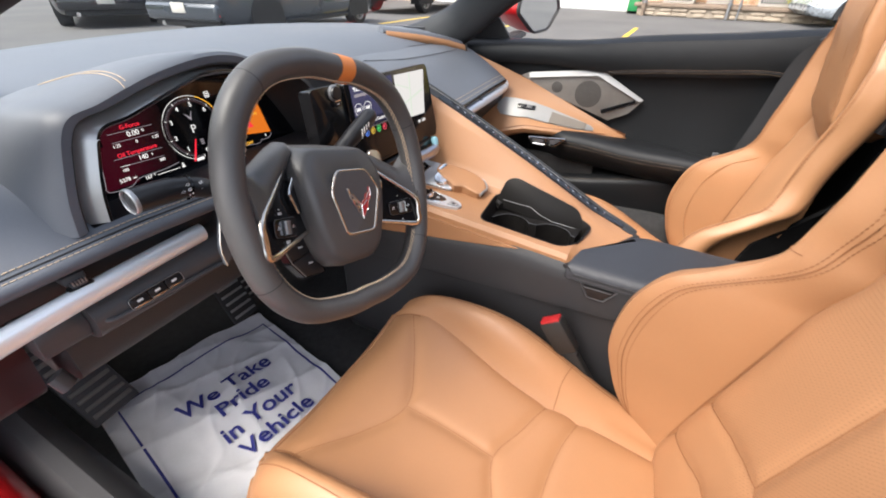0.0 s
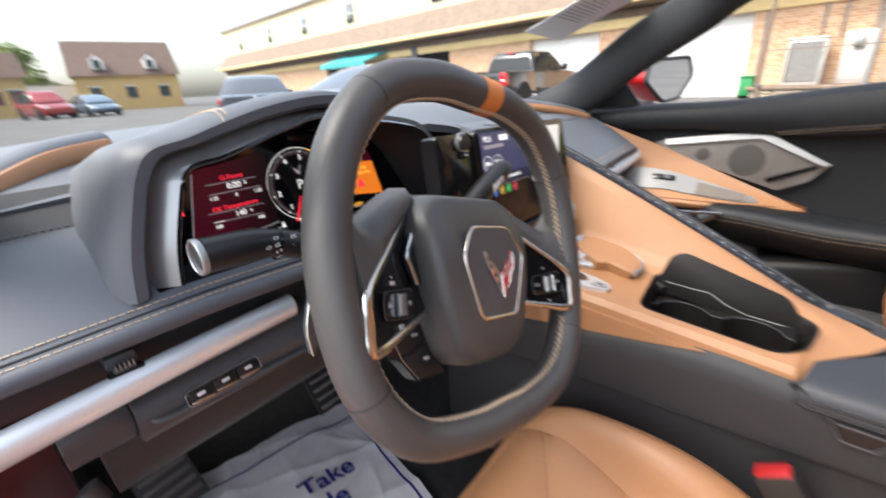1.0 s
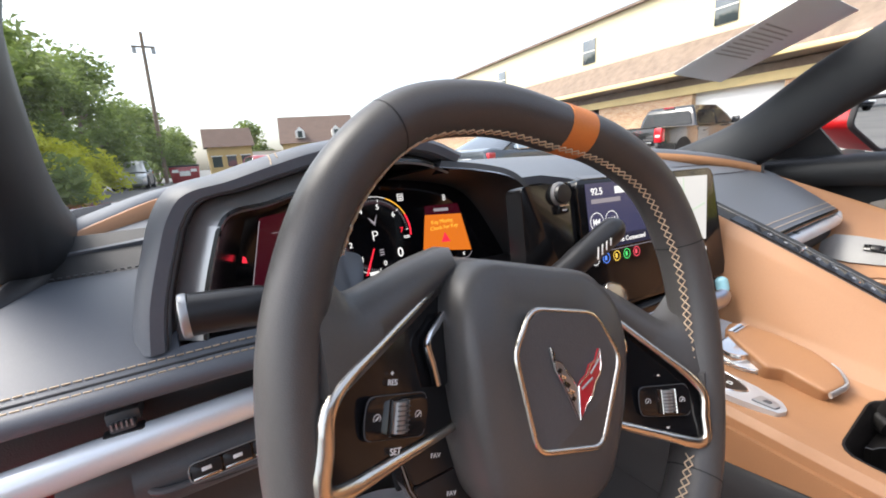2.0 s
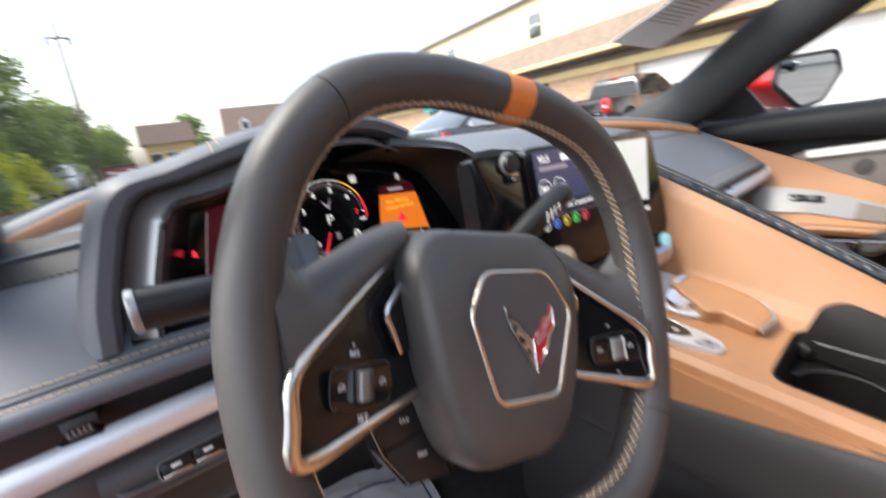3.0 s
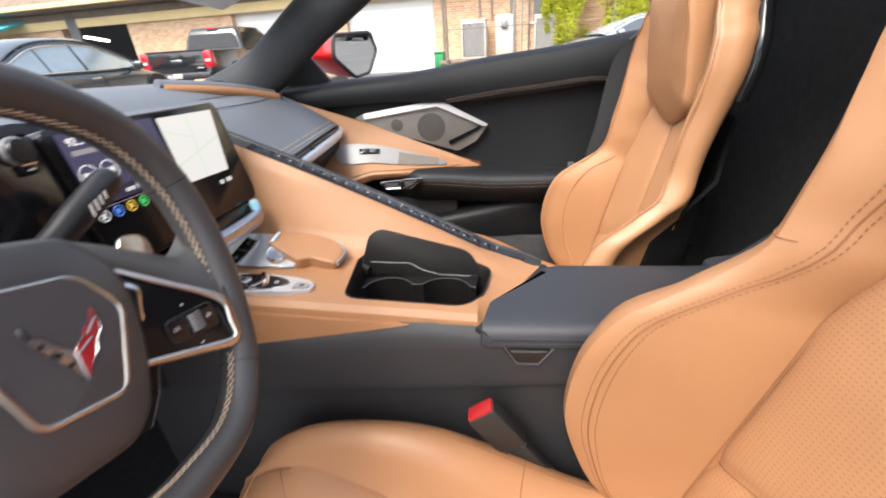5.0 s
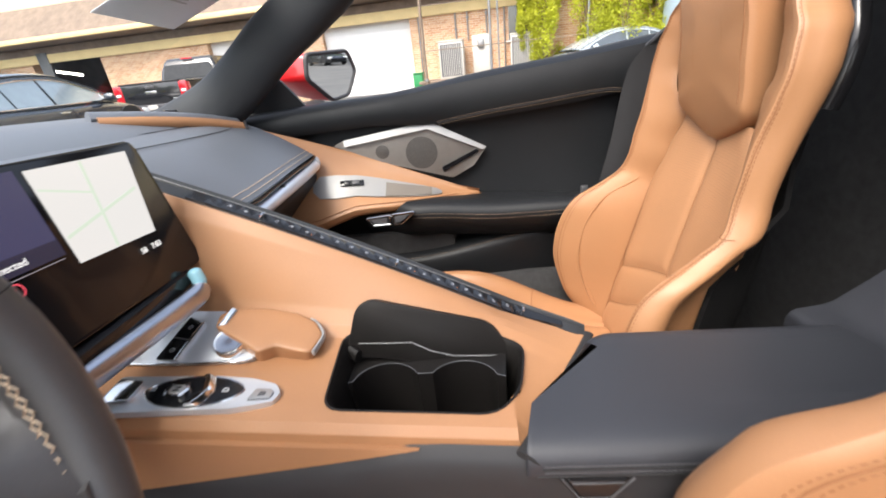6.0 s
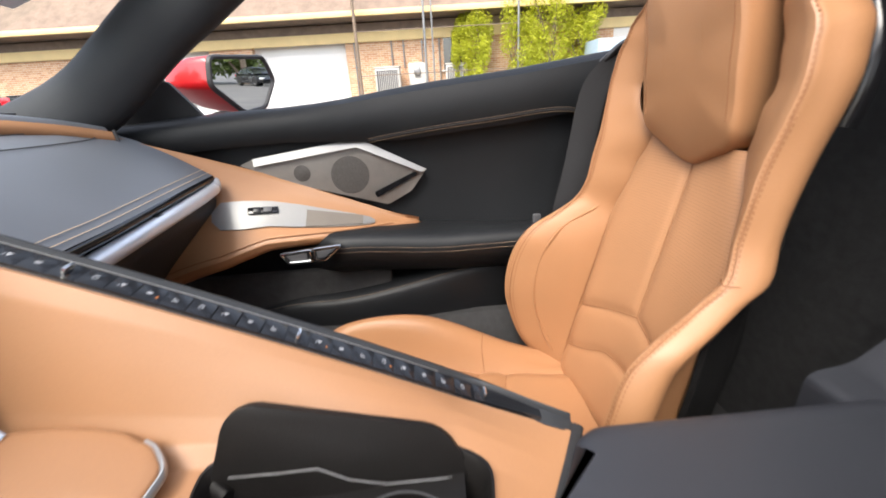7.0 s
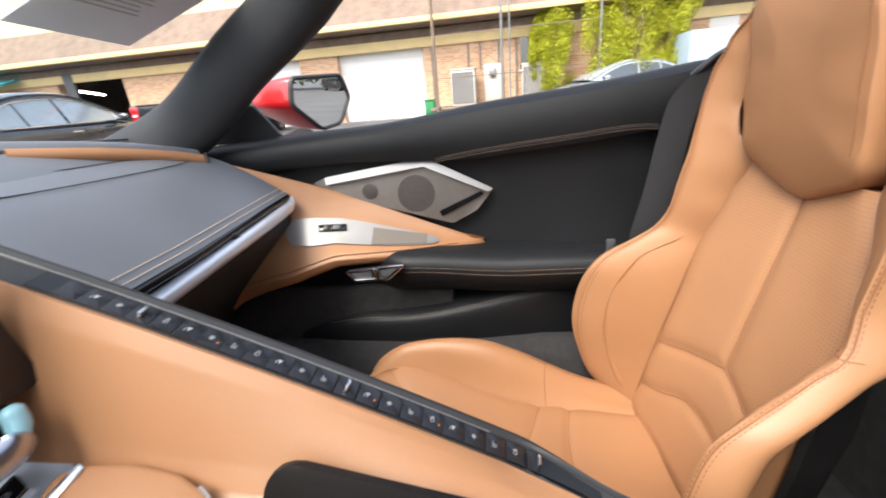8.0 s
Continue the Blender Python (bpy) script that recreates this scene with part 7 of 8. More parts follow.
part("key_bridge", loft([[SHM @ Vector((x + sh, y, z)) for x, z in ((0.000, 0.0032), (0.003, 0.0085), (0.0085, 0.0095), (0.0125, 0.0060), (0.0135, 0.0032))] for y, sh in ((-0.0195, -0.004), (-0.012, 0.001), (0.0, 0.0045), (0.012, 0.001), (0.0205, -0.004))]), CHROME, sel, "chrome pull toggle")
words("marking", "D", 0.0085, SHM @ Matrix.Translation((0.0288, 0.0019, 0.0040)) @ pose(0, 0, 0, 0, 0, 90), WHITE, sel)
words("marking", "R", 0.0075, SHM @ Matrix.Translation((-0.0455, 0.0045, 0.0040)) @ pose(0, 0, 0, 0, 0, 90), DIMW, sel)
park = [(0.0555, -0.0125), (0.0590, 0.0020), (0.0740, 0.0015), (0.0785, -0.0040), (0.0760, -0.0110)]
kb = part("key", prism(rounded(park, 0.002), 0.0028, 0.0048, SHM, 0.0008), SATINB, sel, "silver park key")
part("key_groove", tube([SHM @ Vector((x, y, 0.0034)) for x, y in rounded(park, 0.002)], 0.0007, seg=6, closed=True), GREYPL, kb)
part("key_slot", prism(rounded([(0.0635, -0.0085), (0.0655, -0.0020), (0.0715, -0.0030), (0.0710, -0.0080)], 0.0015), 0.0046, 0.0052, SHM), GREYPL, kb)
kb = part("key", prism(rounded([(-0.0860, -0.016), (-0.0600, -0.012), (-0.0600, 0.014), (-0.0860, 0.017)], 0.003), 0.0028, 0.0070, SHM, 0.002), CHROME, sel, "chrome reverse toggle")
# sides and tunnel
part("tunnel", box(0.015, -0.28, 0.31, 0.15, 1.25, 0.30, 0.02), PLASTIC, cons)
sp = []
for u_, x_ in ((0, -0.080), (0.08, -0.088), (0.16, -0.0925), (0.35, -0.0955), (0.6, -0.0970), (0.82, -0.0985), (0.93, -0.0995), (0.99, -0.099), (1.0, -0.094), (1.02, -0.088)):
    row = []
    for y in [0.24 - 0.74 * i / 20 for i in range(21)]:
        zt = zf(y) - 0.016 - 0.062 * max(0.0, (y + 0.14) / 0.27)
        row.append(Vector((x_, y, zt + (0.4965 - 0.06 * y - zt) * u_)))
    sp.append(row)
part("upper_side", sheet(sp, 0.004, out=(-1, 0, 0)), CONSM, cons, "charcoal leather side")
part("lower_side", sheet([[Vector((-0.091 - 0.003 * s, y, 0.4985 - 0.06 * y - 0.25 * s)) for y in [0.30 - 1.0 * i / 10 for i in range(11)]] for s in (0, 0.05, 0.3, 0.6, 1)], 0.004, out=(-1, 0, 0)), CONSM, cons, "charcoal lower side")
# armrest with its slanting front edge
AR = [(-0.098, -0.233), (0.066, -0.329), (0.080, -0.348), (0.074, -0.62), (-0.098, -0.62)]
IN = [(1, -0.22), (-0.3, -0.28), (-0.6, -0.6), (-0.6, 0), (1, 0)]
arm = part("armrest", loft([[Vector((x, y, z_)) for x, y in rounded([(x + d_ * a, y + d_ * b) for (x, y), (a, b) in zip(AR, IN)], 0.009, 5)] for z_, d_ in ((0.576, 0.004), (0.580, 0.0), (0.590, 0.0), (0.596, 0.0015), (0.601, 0.005), (0.605, 0.011), (0.6075, 0.019), (0.609, 0.032), (0.6095, 0.055))]), ARMM, cons, "slate leather armrest lid")
part("armrest_base", prism(rounded([(x * 0.94, y - 0.003) for x, y in AR], 0.010), 0.49, 0.588, None, 0.006, 4), CONSM, cons)
for z_ in (0.5925, 0.5845):
    part("stitching", dashes([Vector((-0.0984, -0.252 - 0.34 * i / 12, z_)) for i in range(13)], 0.005, 0.0042, 0.0005), GREYPL, arm)
part("lid_seam", tube([Vector((-0.0980, -0.250 - 0.35 * i / 8, 0.5885)) for i in range(9)], 0.0011, seg=6), RUBBER, arm)
LT = frame_of((0, 0, 0), (0, 1, 0), (0, 0, 1))
latch = part("latch", prism(rounded([(-0.272, 0.5765), (-0.2865, 0.5545), (-0.3095, 0.5545), (-0.3255, 0.5765)], 0.003), -0.1005, -0.088, LT, 0.001), SWM, cons, "gloss black release latch")
part("latch_rim", tube([Vector((-0.1000, y, z)) for y, z in ((-0.2675, 0.5785), (-0.2835, 0.5525), (-0.3115, 0.5525), (-0.3300, 0.5785))], 0.0012, seg=6), GREYPL, latch)
part("latch_grip", placed(box(-0.2985, 0.5735, 0.1010, 0.046, 0.0022, 0.0015, 0.0006), LT @ Matrix.Diagonal((1, 1, -1, 1))), GREYPL, latch)
part("lid_gap", tube([Vector((-0.0975, -0.246 - 0.36 * i / 8, 0.5795)) for i in range(9)], 0.0016, seg=6), RUBBER, cons)
part("side_crease", tube([Vector((-0.0955, 0.22 - 0.68 * i / 12, 0.4945 - 0.06 * (0.22 - 0.68 * i / 12))) for i in range(13)], 0.0022, 0.0022, 8), RUBBER, cons)
part("armrest_step", tube([(-0.0955, -0.236, 0.604), (-0.0965, -0.262, 0.580), (-0.0985, -0.283, 0.552)], 0.0014, seg=6), RUBBER, cons)
part("front_gap", tube([(-0.090, -0.234, 0.5975), (0.000, -0.2885, 0.5985), (0.082, -0.338, 0.5990)], 0.0065, 0.0040, 10), RUBBER, cons)
part("rear_console", prism(rounded([(-0.61, 0.585), (-0.66, 0.592), (-0.74, 0.66), (-0.90, 0.74), (-0.90, 0.5), (-0.61, 0.5)], 0.012), -0.11, 0.13, frame_of((0, 0, 0), (0, 1, 0), (0, 0, 1)), 0.012, 3), ARMM, cons, "slate rear console")
part("rear_pocket", prism(rounded([(-0.05, -0.06), (0.055, -0.06), (0.055, 0.055), (-0.05, 0.055)], 0.016), 0.0, 0.006, frame_of((0.01, -0.815, 0.707), (1, 0, 0), (0, -0.9, 0.44)), 0.002), PLASTIC, cons)

# ---------------------------------------------------------------- seats
BF_FAR = spline([(-0.535, 0.23, 0), (-0.448, 0.319, 0), (-0.411, 0.407, 0), (-0.402, 0.475, 0), (-0.417, 0.551, 0), (-0.447, 0.602, 0), (-0.508, 0.645, 0), (-0.545, 0.680, 0), (-0.562, 0.763, 0), (-0.580, 0.85, 0), (-0.590, 0.92, 0), (-0.598, 0.975, 0), (-0.612, 1.03, 0)], 5)
BF_NEAR = spline([(-0.535, 0.23, 0), (-0.446, 0.319, 0), (-0.404, 0.407, 0), (-0.391, 0.475, 0), (-0.403, 0.558, 0), (-0.434, 0.616, 0), (-0.480, 0.651, 0), (-0.521, 0.682, 0), (-0.546, 0.718, 0), (-0.562, 0.778, 0), (-0.580, 0.85, 0), (-0.590, 0.92, 0), (-0.598, 0.975, 0), (-0.612, 1.03, 0)], 5)
WD = [(0.23, 0.215), (0.32, 0.238), (0.42, 0.25), (0.52, 0.25), (0.60, 0.238), (0.66, 0.218), (0.72, 0.202), (0.80, 0.200), (0.88, 0.204), (0.92, 0.198), (0.96, 0.174), (1.00, 0.136), (1.04, 0.09)]
MD = [(0.30, 0.176), (0.64, 0.158), (0.73, 0.130), (0.79, 0.106), (0.84, 0.130), (0.87, 0.140), (0.91, 0.131), (0.955, 0.113), (1.00, 0.085), (1.05, 0.05)]


def look_up(tab, z):
    for (a, va), (b, vb) in zip(tab, tab[1:]):
        if z <= b:
            t = max(0.0, min(1.0, (z - a) / (b - a)))
            t = t * t * (3 - 2 * t)
            return va + (vb - va) * t
    return tab[-1][1]


def ease(a, b, v):
    k = max(0.0, min(1.0, (v - a) / (b - a)))
    return k * k * (3 - 2 * k)


def seat(name, label, x0, dy, dz, side):
    """Bucket seat: cushion, rolls, back panels and a headrest set between tall wings."""
    ob = thing(name, label, "seat", (x0, -0.3 + dy, 0.16 + dz), "bucket seats")
    BF = BF_NEAR if side > 0 else BF_FAR

    def P(x, y, z):
        return Vector((x0 + x, y + dy, z + dz))

    def cz(y):
        """Height of the cushion's middle."""
        s = (0.045 - y) / 0.55
        return 0.372 - 0.09 * s - 0.10 * max(0, 0.16 - s) ** 2 / 0.0256 * 0.5

    def fore(y):
        """How far the panel has spread over the roll towards the front."""
        k = max(0.0, min(1.0, (y + 0.30) / 0.28))
        return k * k * (3 - 2 * k)

    def cush(t, y):
        return P((0.142 + 0.040 * fore(y)) * t, y - 0.012 * t * t, cz(y) + 0.004 + 0.010 * t * t + 0.030 * fore(y) * abs(t) ** 3 - 0.012 * abs(t) ** 10 - crease(0.142 * t, y, cseams))

    def crease(a, b, lines):
        """How deep the leather is drawn in at a seam."""
        d = min((Vector((a, b, 0)) - p).length for ln in lines for p in ln)
        return 0.0042 * math.exp(-(d / 0.0085) ** 2) + 0.0025 * math.exp(-(d / 0.025) ** 2)

    CS = ([(1.0, 0.0), (0.5, -0.065), (0, -0.105), (-0.5, -0.065), (-1.0, 0.0)], [(0, -0.105), (0.02, -0.19), (0, -0.272)],
          [(1.0, -0.312), (0.5, -0.295), (0, -0.272), (-0.5, -0.295), (-1.0, -0.312)], [(1.0, -0.372), (0.4, -0.362), (-0.4, -0.362), (-1.0, -0.372)])
    cseams = [[Vector((0.142 * t, y, 0)) for t, y, _ in spline([(t, y, 0) for t, y in a], 10)] for a in CS]
    BS = [[(0, 0.505), (0, 0.60), (0, 0.70), (0, 0.775)]] + [[(sd * t, z) for t, z in ln] for sd in (1, -1) for ln in ([(0, 0.505), (0.5, 0.478), (0.98, 0.445)], [(0, 0.408), (0.3, 0.402), (0.62, 0.372), (0.98, 0.345)])]
    bseams = [[Vector((0.16 * t, z, 0)) for t, z, _ in spline([(t, z, 0) for t, z in a], 10)] for a in BS]

    yy = [0.052, 0.050, 0.047, 0.042, 0.035, 0.028, 0.02, 0.01] + [-0.006 * k for k in range(88)]
    tt = [-1, -0.985, -0.96, -0.92, -0.87] + [-0.82 + 0.04 * k for k in range(42)] + [0.87, 0.92, 0.96, 0.985, 1]
    part("cushion", sheet([[cush(t, y) for t in tt] for y in yy], 0.03, out=(0, 0, 1)), TAN, ob)
    part("front_lip", tube([cush(t, 0.045) + Vector((0, -0.004, -0.04)) for t in tt], 0.018, 0.045, 12), TAN, ob)
    # seams on the cushion: a point in the middle with lines out to the corners
    for a in CS:
        pts = [cush(t * 0.985, y) + Vector((0, 0, 0.0006)) for t, y, _ in spline([(t, y, 0) for t, y in a], 8)]
        part("seam", tube(pts, 0.0007, 0.0005, 6), TAND, ob)
    crown = [(0.055, 0.340), (0.03, 0.383), (-0.02, 0.419), (-0.08, 0.433), (-0.15, 0.435), (-0.21, 0.425), (-0.27, 0.400), (-0.33, 0.368), (-0.39, 0.337), (-0.46, 0.31), (-0.54, 0.29)]
    cs = spline([(y, z, 0) for y, z in crown], 3)
    for sd in (1, -1):
        g = []
        for y, z, _ in cs:
            fo = fore(y)
            zi = cz(min(0.05, y)) - 0.004 + 0.034 * fo
            prof = spline([(0.132 + 0.042 * fo, zi - 0.006, 0), (0.152 + 0.030 * fo, zi + 0.25 * (z - zi) + 0.004, 0), (0.175 + 0.016 * fo, z - 0.010 + 0.004 * fo, 0), (0.205 + 0.002 * fo, z, 0), (0.232, z - 0.022, 0), (0.243, z - 0.075, 0), (0.236, z - 0.13, 0)], 3)
            g.append([P(sd * x, y - 0.25 * max(0, x - 0.17) - 0.006, zz) for x, zz, _ in prof])
        part("cushion_bolster", sheet(g, 0.02, out=(0, 0, 1)), TAN, ob, "padded side roll")
        part("seam", tube([r[0] + Vector((0, 0, 0.004)) for r in g[2:]], 0.0018, 0.001, 6), TAND, ob)
        part("seam", tube([r[9] + Vector((0, 0, 0.0004)) for r in g[1:]], 0.0010, 0.0008, 6), TAND, ob)
        part("seam", tube(g[21][1:14], 0.0011, 0.0009, 6, up=(0, 1, 0)), TAND, ob)
        part("front_cap", tube([g[0][k] + Vector((0, -0.02, -0.02)) for k in range(0, 16, 3)], 0.022, 0.03, 10, up=(0, 1, 0)), TAN, ob)
    part("cushion_base", box(x0, -0.22 + dy, 0.20 + dz, 0.40, 0.44, 0.12, 0.04), PLASTIC, ob)
    part("seat_rail", box(x0, -0.22 + dy, 0.17 + dz / 2, 0.36, 0.5, 0.05 + dz, 0.01), PLASTIC, ob)

    # back: panel line, leaning slightly
    def ym(z):
        return -0.535 - 0.10 * max(0, (z - 0.30)) / 0.47 - 0.04 * max(0, z - 0.8)

    def mid(z):
        return look_up(MD, z)

    def back(t, z):
        return P(mid(min(z, 0.79)) * t, ym(z) + 0.010 + 0.018 * t * t - 0.012 * abs(t) ** 10 - crease(0.16 * t, z, bseams), z)

    zz = [0.26 + 0.535 * i / 84 for i in range(85)]
    part("back_panel", sheet([[back(t, z) for t in tt] for z in zz], 0.03, uv=lambda a, b: (a * 0.54 / 84, tt[b] * 0.155), out=(0, 1, 0)), TANP, ob, "perforated tan leather back panel")
    part("seam", tube([back(0, 0.505 + 0.265 * i / 10) + Vector((0, 0.0012, 0)) for i in range(11)], 0.0007, 0.0006, 6), TAND, ob)
    for sd in (1, -1):
        for a in ([(0, 0.505), (0.5, 0.478), (0.98, 0.445)], [(0, 0.408), (0.3, 0.402), (0.62, 0.372), (0.98, 0.345)]):
            part("seam", tube([back(sd * t, z) + Vector((0, 0.0012, 0)) for t, z, _ in spline([(t, z, 0) for t, z in a], 8)], 0.0007, 0.0006, 6), TAND, ob)
        g = []
        for y, z, _ in BF:
            m, w, s0 = mid(z), look_up(WD, z), ym(z)
            d = max(0.02, y - s0)
            up = max(0.0, min(1.0, (z - 0.62) / 0.14)) if side < 0 else ease(0.60, 0.86, z)
            fr = 0.74 if side < 0 else 0.50
            cr = m + (w - m) * (fr + (0.84 - fr) * up)
            dk = 1 + 0.15 * max(0.0, min(1.0, (z - 0.74) / 0.12))
            r0 = s0 + min(0.012, 0.3 * d)
            r0 += (y - 0.024 - r0) * max(0.0, min(1.0, (z - 0.79) / 0.05))
            prof = spline([(m - 0.004, r0 - 0.004, 0), (m + (0.006 if side < 0 else 0.003), r0 + 0.20 * (y - r0), 0), (m + (cr - m) * 0.60, r0 + 0.72 * (y - r0), 0), (cr, y, 0), (w - 0.005, y - 0.014 * dk, 0), (w, y - 0.034 * dk, 0), (w - 0.012, y - 0.053 * dk, 0), (w - 0.050, y - 0.066 * dk, 0)], 3)
            g.append([P(sd * px_, py, z) for px_, py, _ in prof])
        part("back_bolster", sheet(g, 0.012 if side < 0 else 0.004, out=(0, 1, 0)), TAN, ob, "padded tan side wing")
        part("seam", tube([r[1] + Vector((0, 0.003, 0)) for r, b in zip(g[2:], BF[2:]) if b.y < 0.785], 0.0020, 0.001, 6), TAND, ob)
        cl = (8 if sd > 0 else 10) if side < 0 else 7

        def on_wing(i, off):
            """A point just above the wing's leather, off profile steps beside its seam."""
            f = cl - (2.0 * ease(0.60, 0.74, BF[i].y) if side > 0 else 0.0) + off
            j = int(f)
            p = g[i][j].lerp(g[i][j + 1], f - j)
            n = (g[i][j + 1] - g[i][j]).cross(g[min(i + 1, len(g) - 1)][j] - g[i - 1][j]).normalized()
            if n.y < 0 or abs(n.y) < 0.25 and n.x * sd > 0:
                n = -n
            return p + n * 0.0006

        part("seam", tube([on_wing(i, 0.0) for i in range(2, len(g))], 0.0009, 0.0009, 6), TAND, ob)
        for off in (0.45, -0.40):
            part("stitching", dashes([on_wing(i, off) for i in range(2, len(g))], 0.0060, 0.0034, 0.0006), TAND, ob)
        k = min(range(len(BF)), key=lambda i: abs(BF[i].y - (0.672 if side < 0 else 0.722)))
        part("seam", tube([p + Vector((0, 0.0006, 0.0006)) for p in g[k][7:13]], 0.0007, 0.0006, 6), TAND, ob)
    hb = rounded([(-0.010, 0.762), (0.010, 0.762), (0.099, 0.802), (0.102, 0.86), (0.100, 0.95), (0.085, 1.04), (0.06, 1.065), (-0.06, 1.065), (-0.085, 1.04), (-0.100, 0.95), (-0.102, 0.86), (-0.099, 0.802)], 0.024, 6)
    FR = [(0.755, -0.622), (0.785, -0.609), (0.83, -0.597), (0.916, -0.588), (1.0, -0.577), (1.07, -0.590)]
    rings = []
    for d, sc in ((-0.085, 0.95), (-0.030, 0.985), (-0.012, 1.0), (-0.0045, 0.988), (-0.001, 0.962), (0.0, 0.92), (0.0015, 0.75), (0.002, 0.4)):
        rings.append([P(x * sc, look_up(FR, 0.9 + (z - 0.9) * sc) + d, 0.9 + (z - 0.9) * sc) for x, z in hb])
    part("headrest", loft(rings), TAN, ob, "tan leather headrest")
    for sx in (-1, 1):
        part("seam", tube([r for r in [P(sx * 0.088, look_up(FR, z) + 0.0004, z) for z in (0.83, 0.86, 0.90, 0.94, 0.98, 1.02)]], 0.0008, 0.0007, 6), TAND, ob)
    def crest(z):
        """How far forward the wings stand at a height."""
        for a, b in zip(BF, BF[1:]):
            if z <= b.y:
                return a.x + (b.x - a.x) * max(0.0, (z - a.y) / (b.y - a.y))
        return BF[-1].x

    sh = []
    for i in range(17):
        z = 0.22 + 0.82 * i / 16
        row = []
        for t in [-1 + k / 8 for k in range(17)]:
            k = abs(t) ** 6
            row.append(P(look_up(WD, z) * t * (0.90 if side > 0 else 0.78 - 0.25 * ease(0.52, 0.78, z)), (ym(z) - 0.045 - 0.03 * (1 - t * t)) * (1 - k) + (crest(z) - (0.074 if side > 0 else 0.120)) * k, z))
        sh.append(row)
    low = [r for r in sh if r[0].z - dz < 0.80]
    part("shell", sheet(low, 0.008, out=(0, 1, 0)), SEATB, ob, "black seat shell")
    cap = [P(0.178 * look_up(WD, z) / 0.19, crest(z) - 0.068, z) for z in (0.83, 0.87, 0.91, 0.945, 0.975, 1.0)]
    cap = [Vector((2 * x0 - p.x, p.y, p.z)) for p in cap] + [P(0, -0.68, 1.06)] + cap[::-1]
    part("shell_cap", tube(spline(cap, 6), 0.010, 0.012, 12, up=(0, 1, 0)), GLOSS, ob)
    return ob


seat("driver_seat", "tan leather bucket seat with perforated back in front of the wheel", -0.36, 0.052, 0.055, 1)
seat("passenger_seat", "tan leather bucket seat with perforated back beside the far door", 0.385, 0.0, 0.0, -1)
bk = thing("belt_buckle", "black seat belt buckle with red release button", "seat belt buckle", (-0.112, -0.26, 0.36))
KM = frame_of((-0.135, -0.233, 0.506), (0.0, -0.81, 0.58), (0.0, 0.58, 0.81))
part("body", placed(box(0, -0.040, 0, 0.0430, 0.074, 0.0245, 0.004), KM), BUCKB, bk)
part("body_seam", placed(box(0, -0.0785, 0, 0.041, 0.003, 0.0225, 0.001), KM), RUBBER, bk)
part("button", placed(box(0, -0.004, 0.0, 0.0375, 0.010, 0.0205, 0.0025), KM), BUCKLE, bk, "red release button")
part("stalk", placed(box(-0.003, -0.130, -0.002, 0.034, 0.105, 0.017, 0.004), KM), BUCKB, bk)

# ---------------------------------------------------------------- far door
door = thing("door", "closed far door with charcoal trim, tan armrest and silver speaker grille", "door", (0.78, -0.2, 0.3))


def dx(y, z):
    """Inner face of the door trim."""
    return 0.775 - 0.05 * max(0, -0.25 - y) - 0.02 * max(0, (z - 0.70)) / 0.2 + 0.012 * math.sin((z - 0.4) * 6)


def dsill(y):
    return 0.841 + (0.276 - y) * 0.082 - 0.011 * math.exp(-((y + 0.02) / 0.17) ** 2) + 0.010 * max(0.0, min(1.0, (-0.45 - y) / 0.22))


dg = [[Vector((dx(y, z if s < 1 else dsill(y)), y, 0.24 + (dsill(y) - 0.02 - 0.24) * s)) for y in [0.42 - 1.2 * i / 20 for i in range(21)]] for s in [k / 10 for k in range(11)] for z in [0.24 + 0.6 * s]]
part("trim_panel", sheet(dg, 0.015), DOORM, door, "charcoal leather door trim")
sl = [[Vector((dx(y, 0.9) + a, y, dsill(y) + b * (1 - 0.45 * max(0.0, min(1.0, (y + 0.22) / 0.25))))) for a, b in ((0.004, -0.092), (-0.003, -0.075), (-0.005, -0.05), (-0.004, -0.025), (0.003, -0.008), (0.018, 0.0), (0.05, 0.002), (0.08, -0.004), (0.1, -0.03))] for y in [0.44 - 1.3 * i / 20 for i in range(21)]]
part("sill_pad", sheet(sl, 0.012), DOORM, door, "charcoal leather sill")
seamp = spline([(dx(y, 0.9) - 0.0165, y, dsill(y) - 0.080) for y in (-0.13, -0.21, -0.3, -0.4, -0.5)] + [(dx(-0.55, 0.9) - 0.0165, -0.55, 0.829), (dx(-0.58, 0.9) - 0.0160, -0.58, 0.825), (dx(-0.6, 0.9) - 0.012, -0.60, 0.812)], 6)
part("seam", tube(seamp, 0.0022, 0.0012, 8), RUBBER, door)
for dz_ in (0.0042, -0.0042):
    part("stitching", dashes([p + Vector((-0.0012, 0, dz_)) for p in seamp], 0.006, 0.0042, 0.0004), DTHREAD, door)
part("outer_skin", box(0.90, -0.2, 0.53, 0.06, 1.25, 0.56, 0.02), RED, door, "glossy red outer skin")
part("window_strip", tube([(0.845, y, dsill(y) - 0.018) for y in [0.45 - 0.1 * k for k in range(14)]], 0.012, 0.010, 8), RUBBER, door)
part("kick_panel", box(0.735, 0.16, 0.34, 0.03, 0.62, 0.32, 0.01), CARPET, door)
# tan spear
sec = []
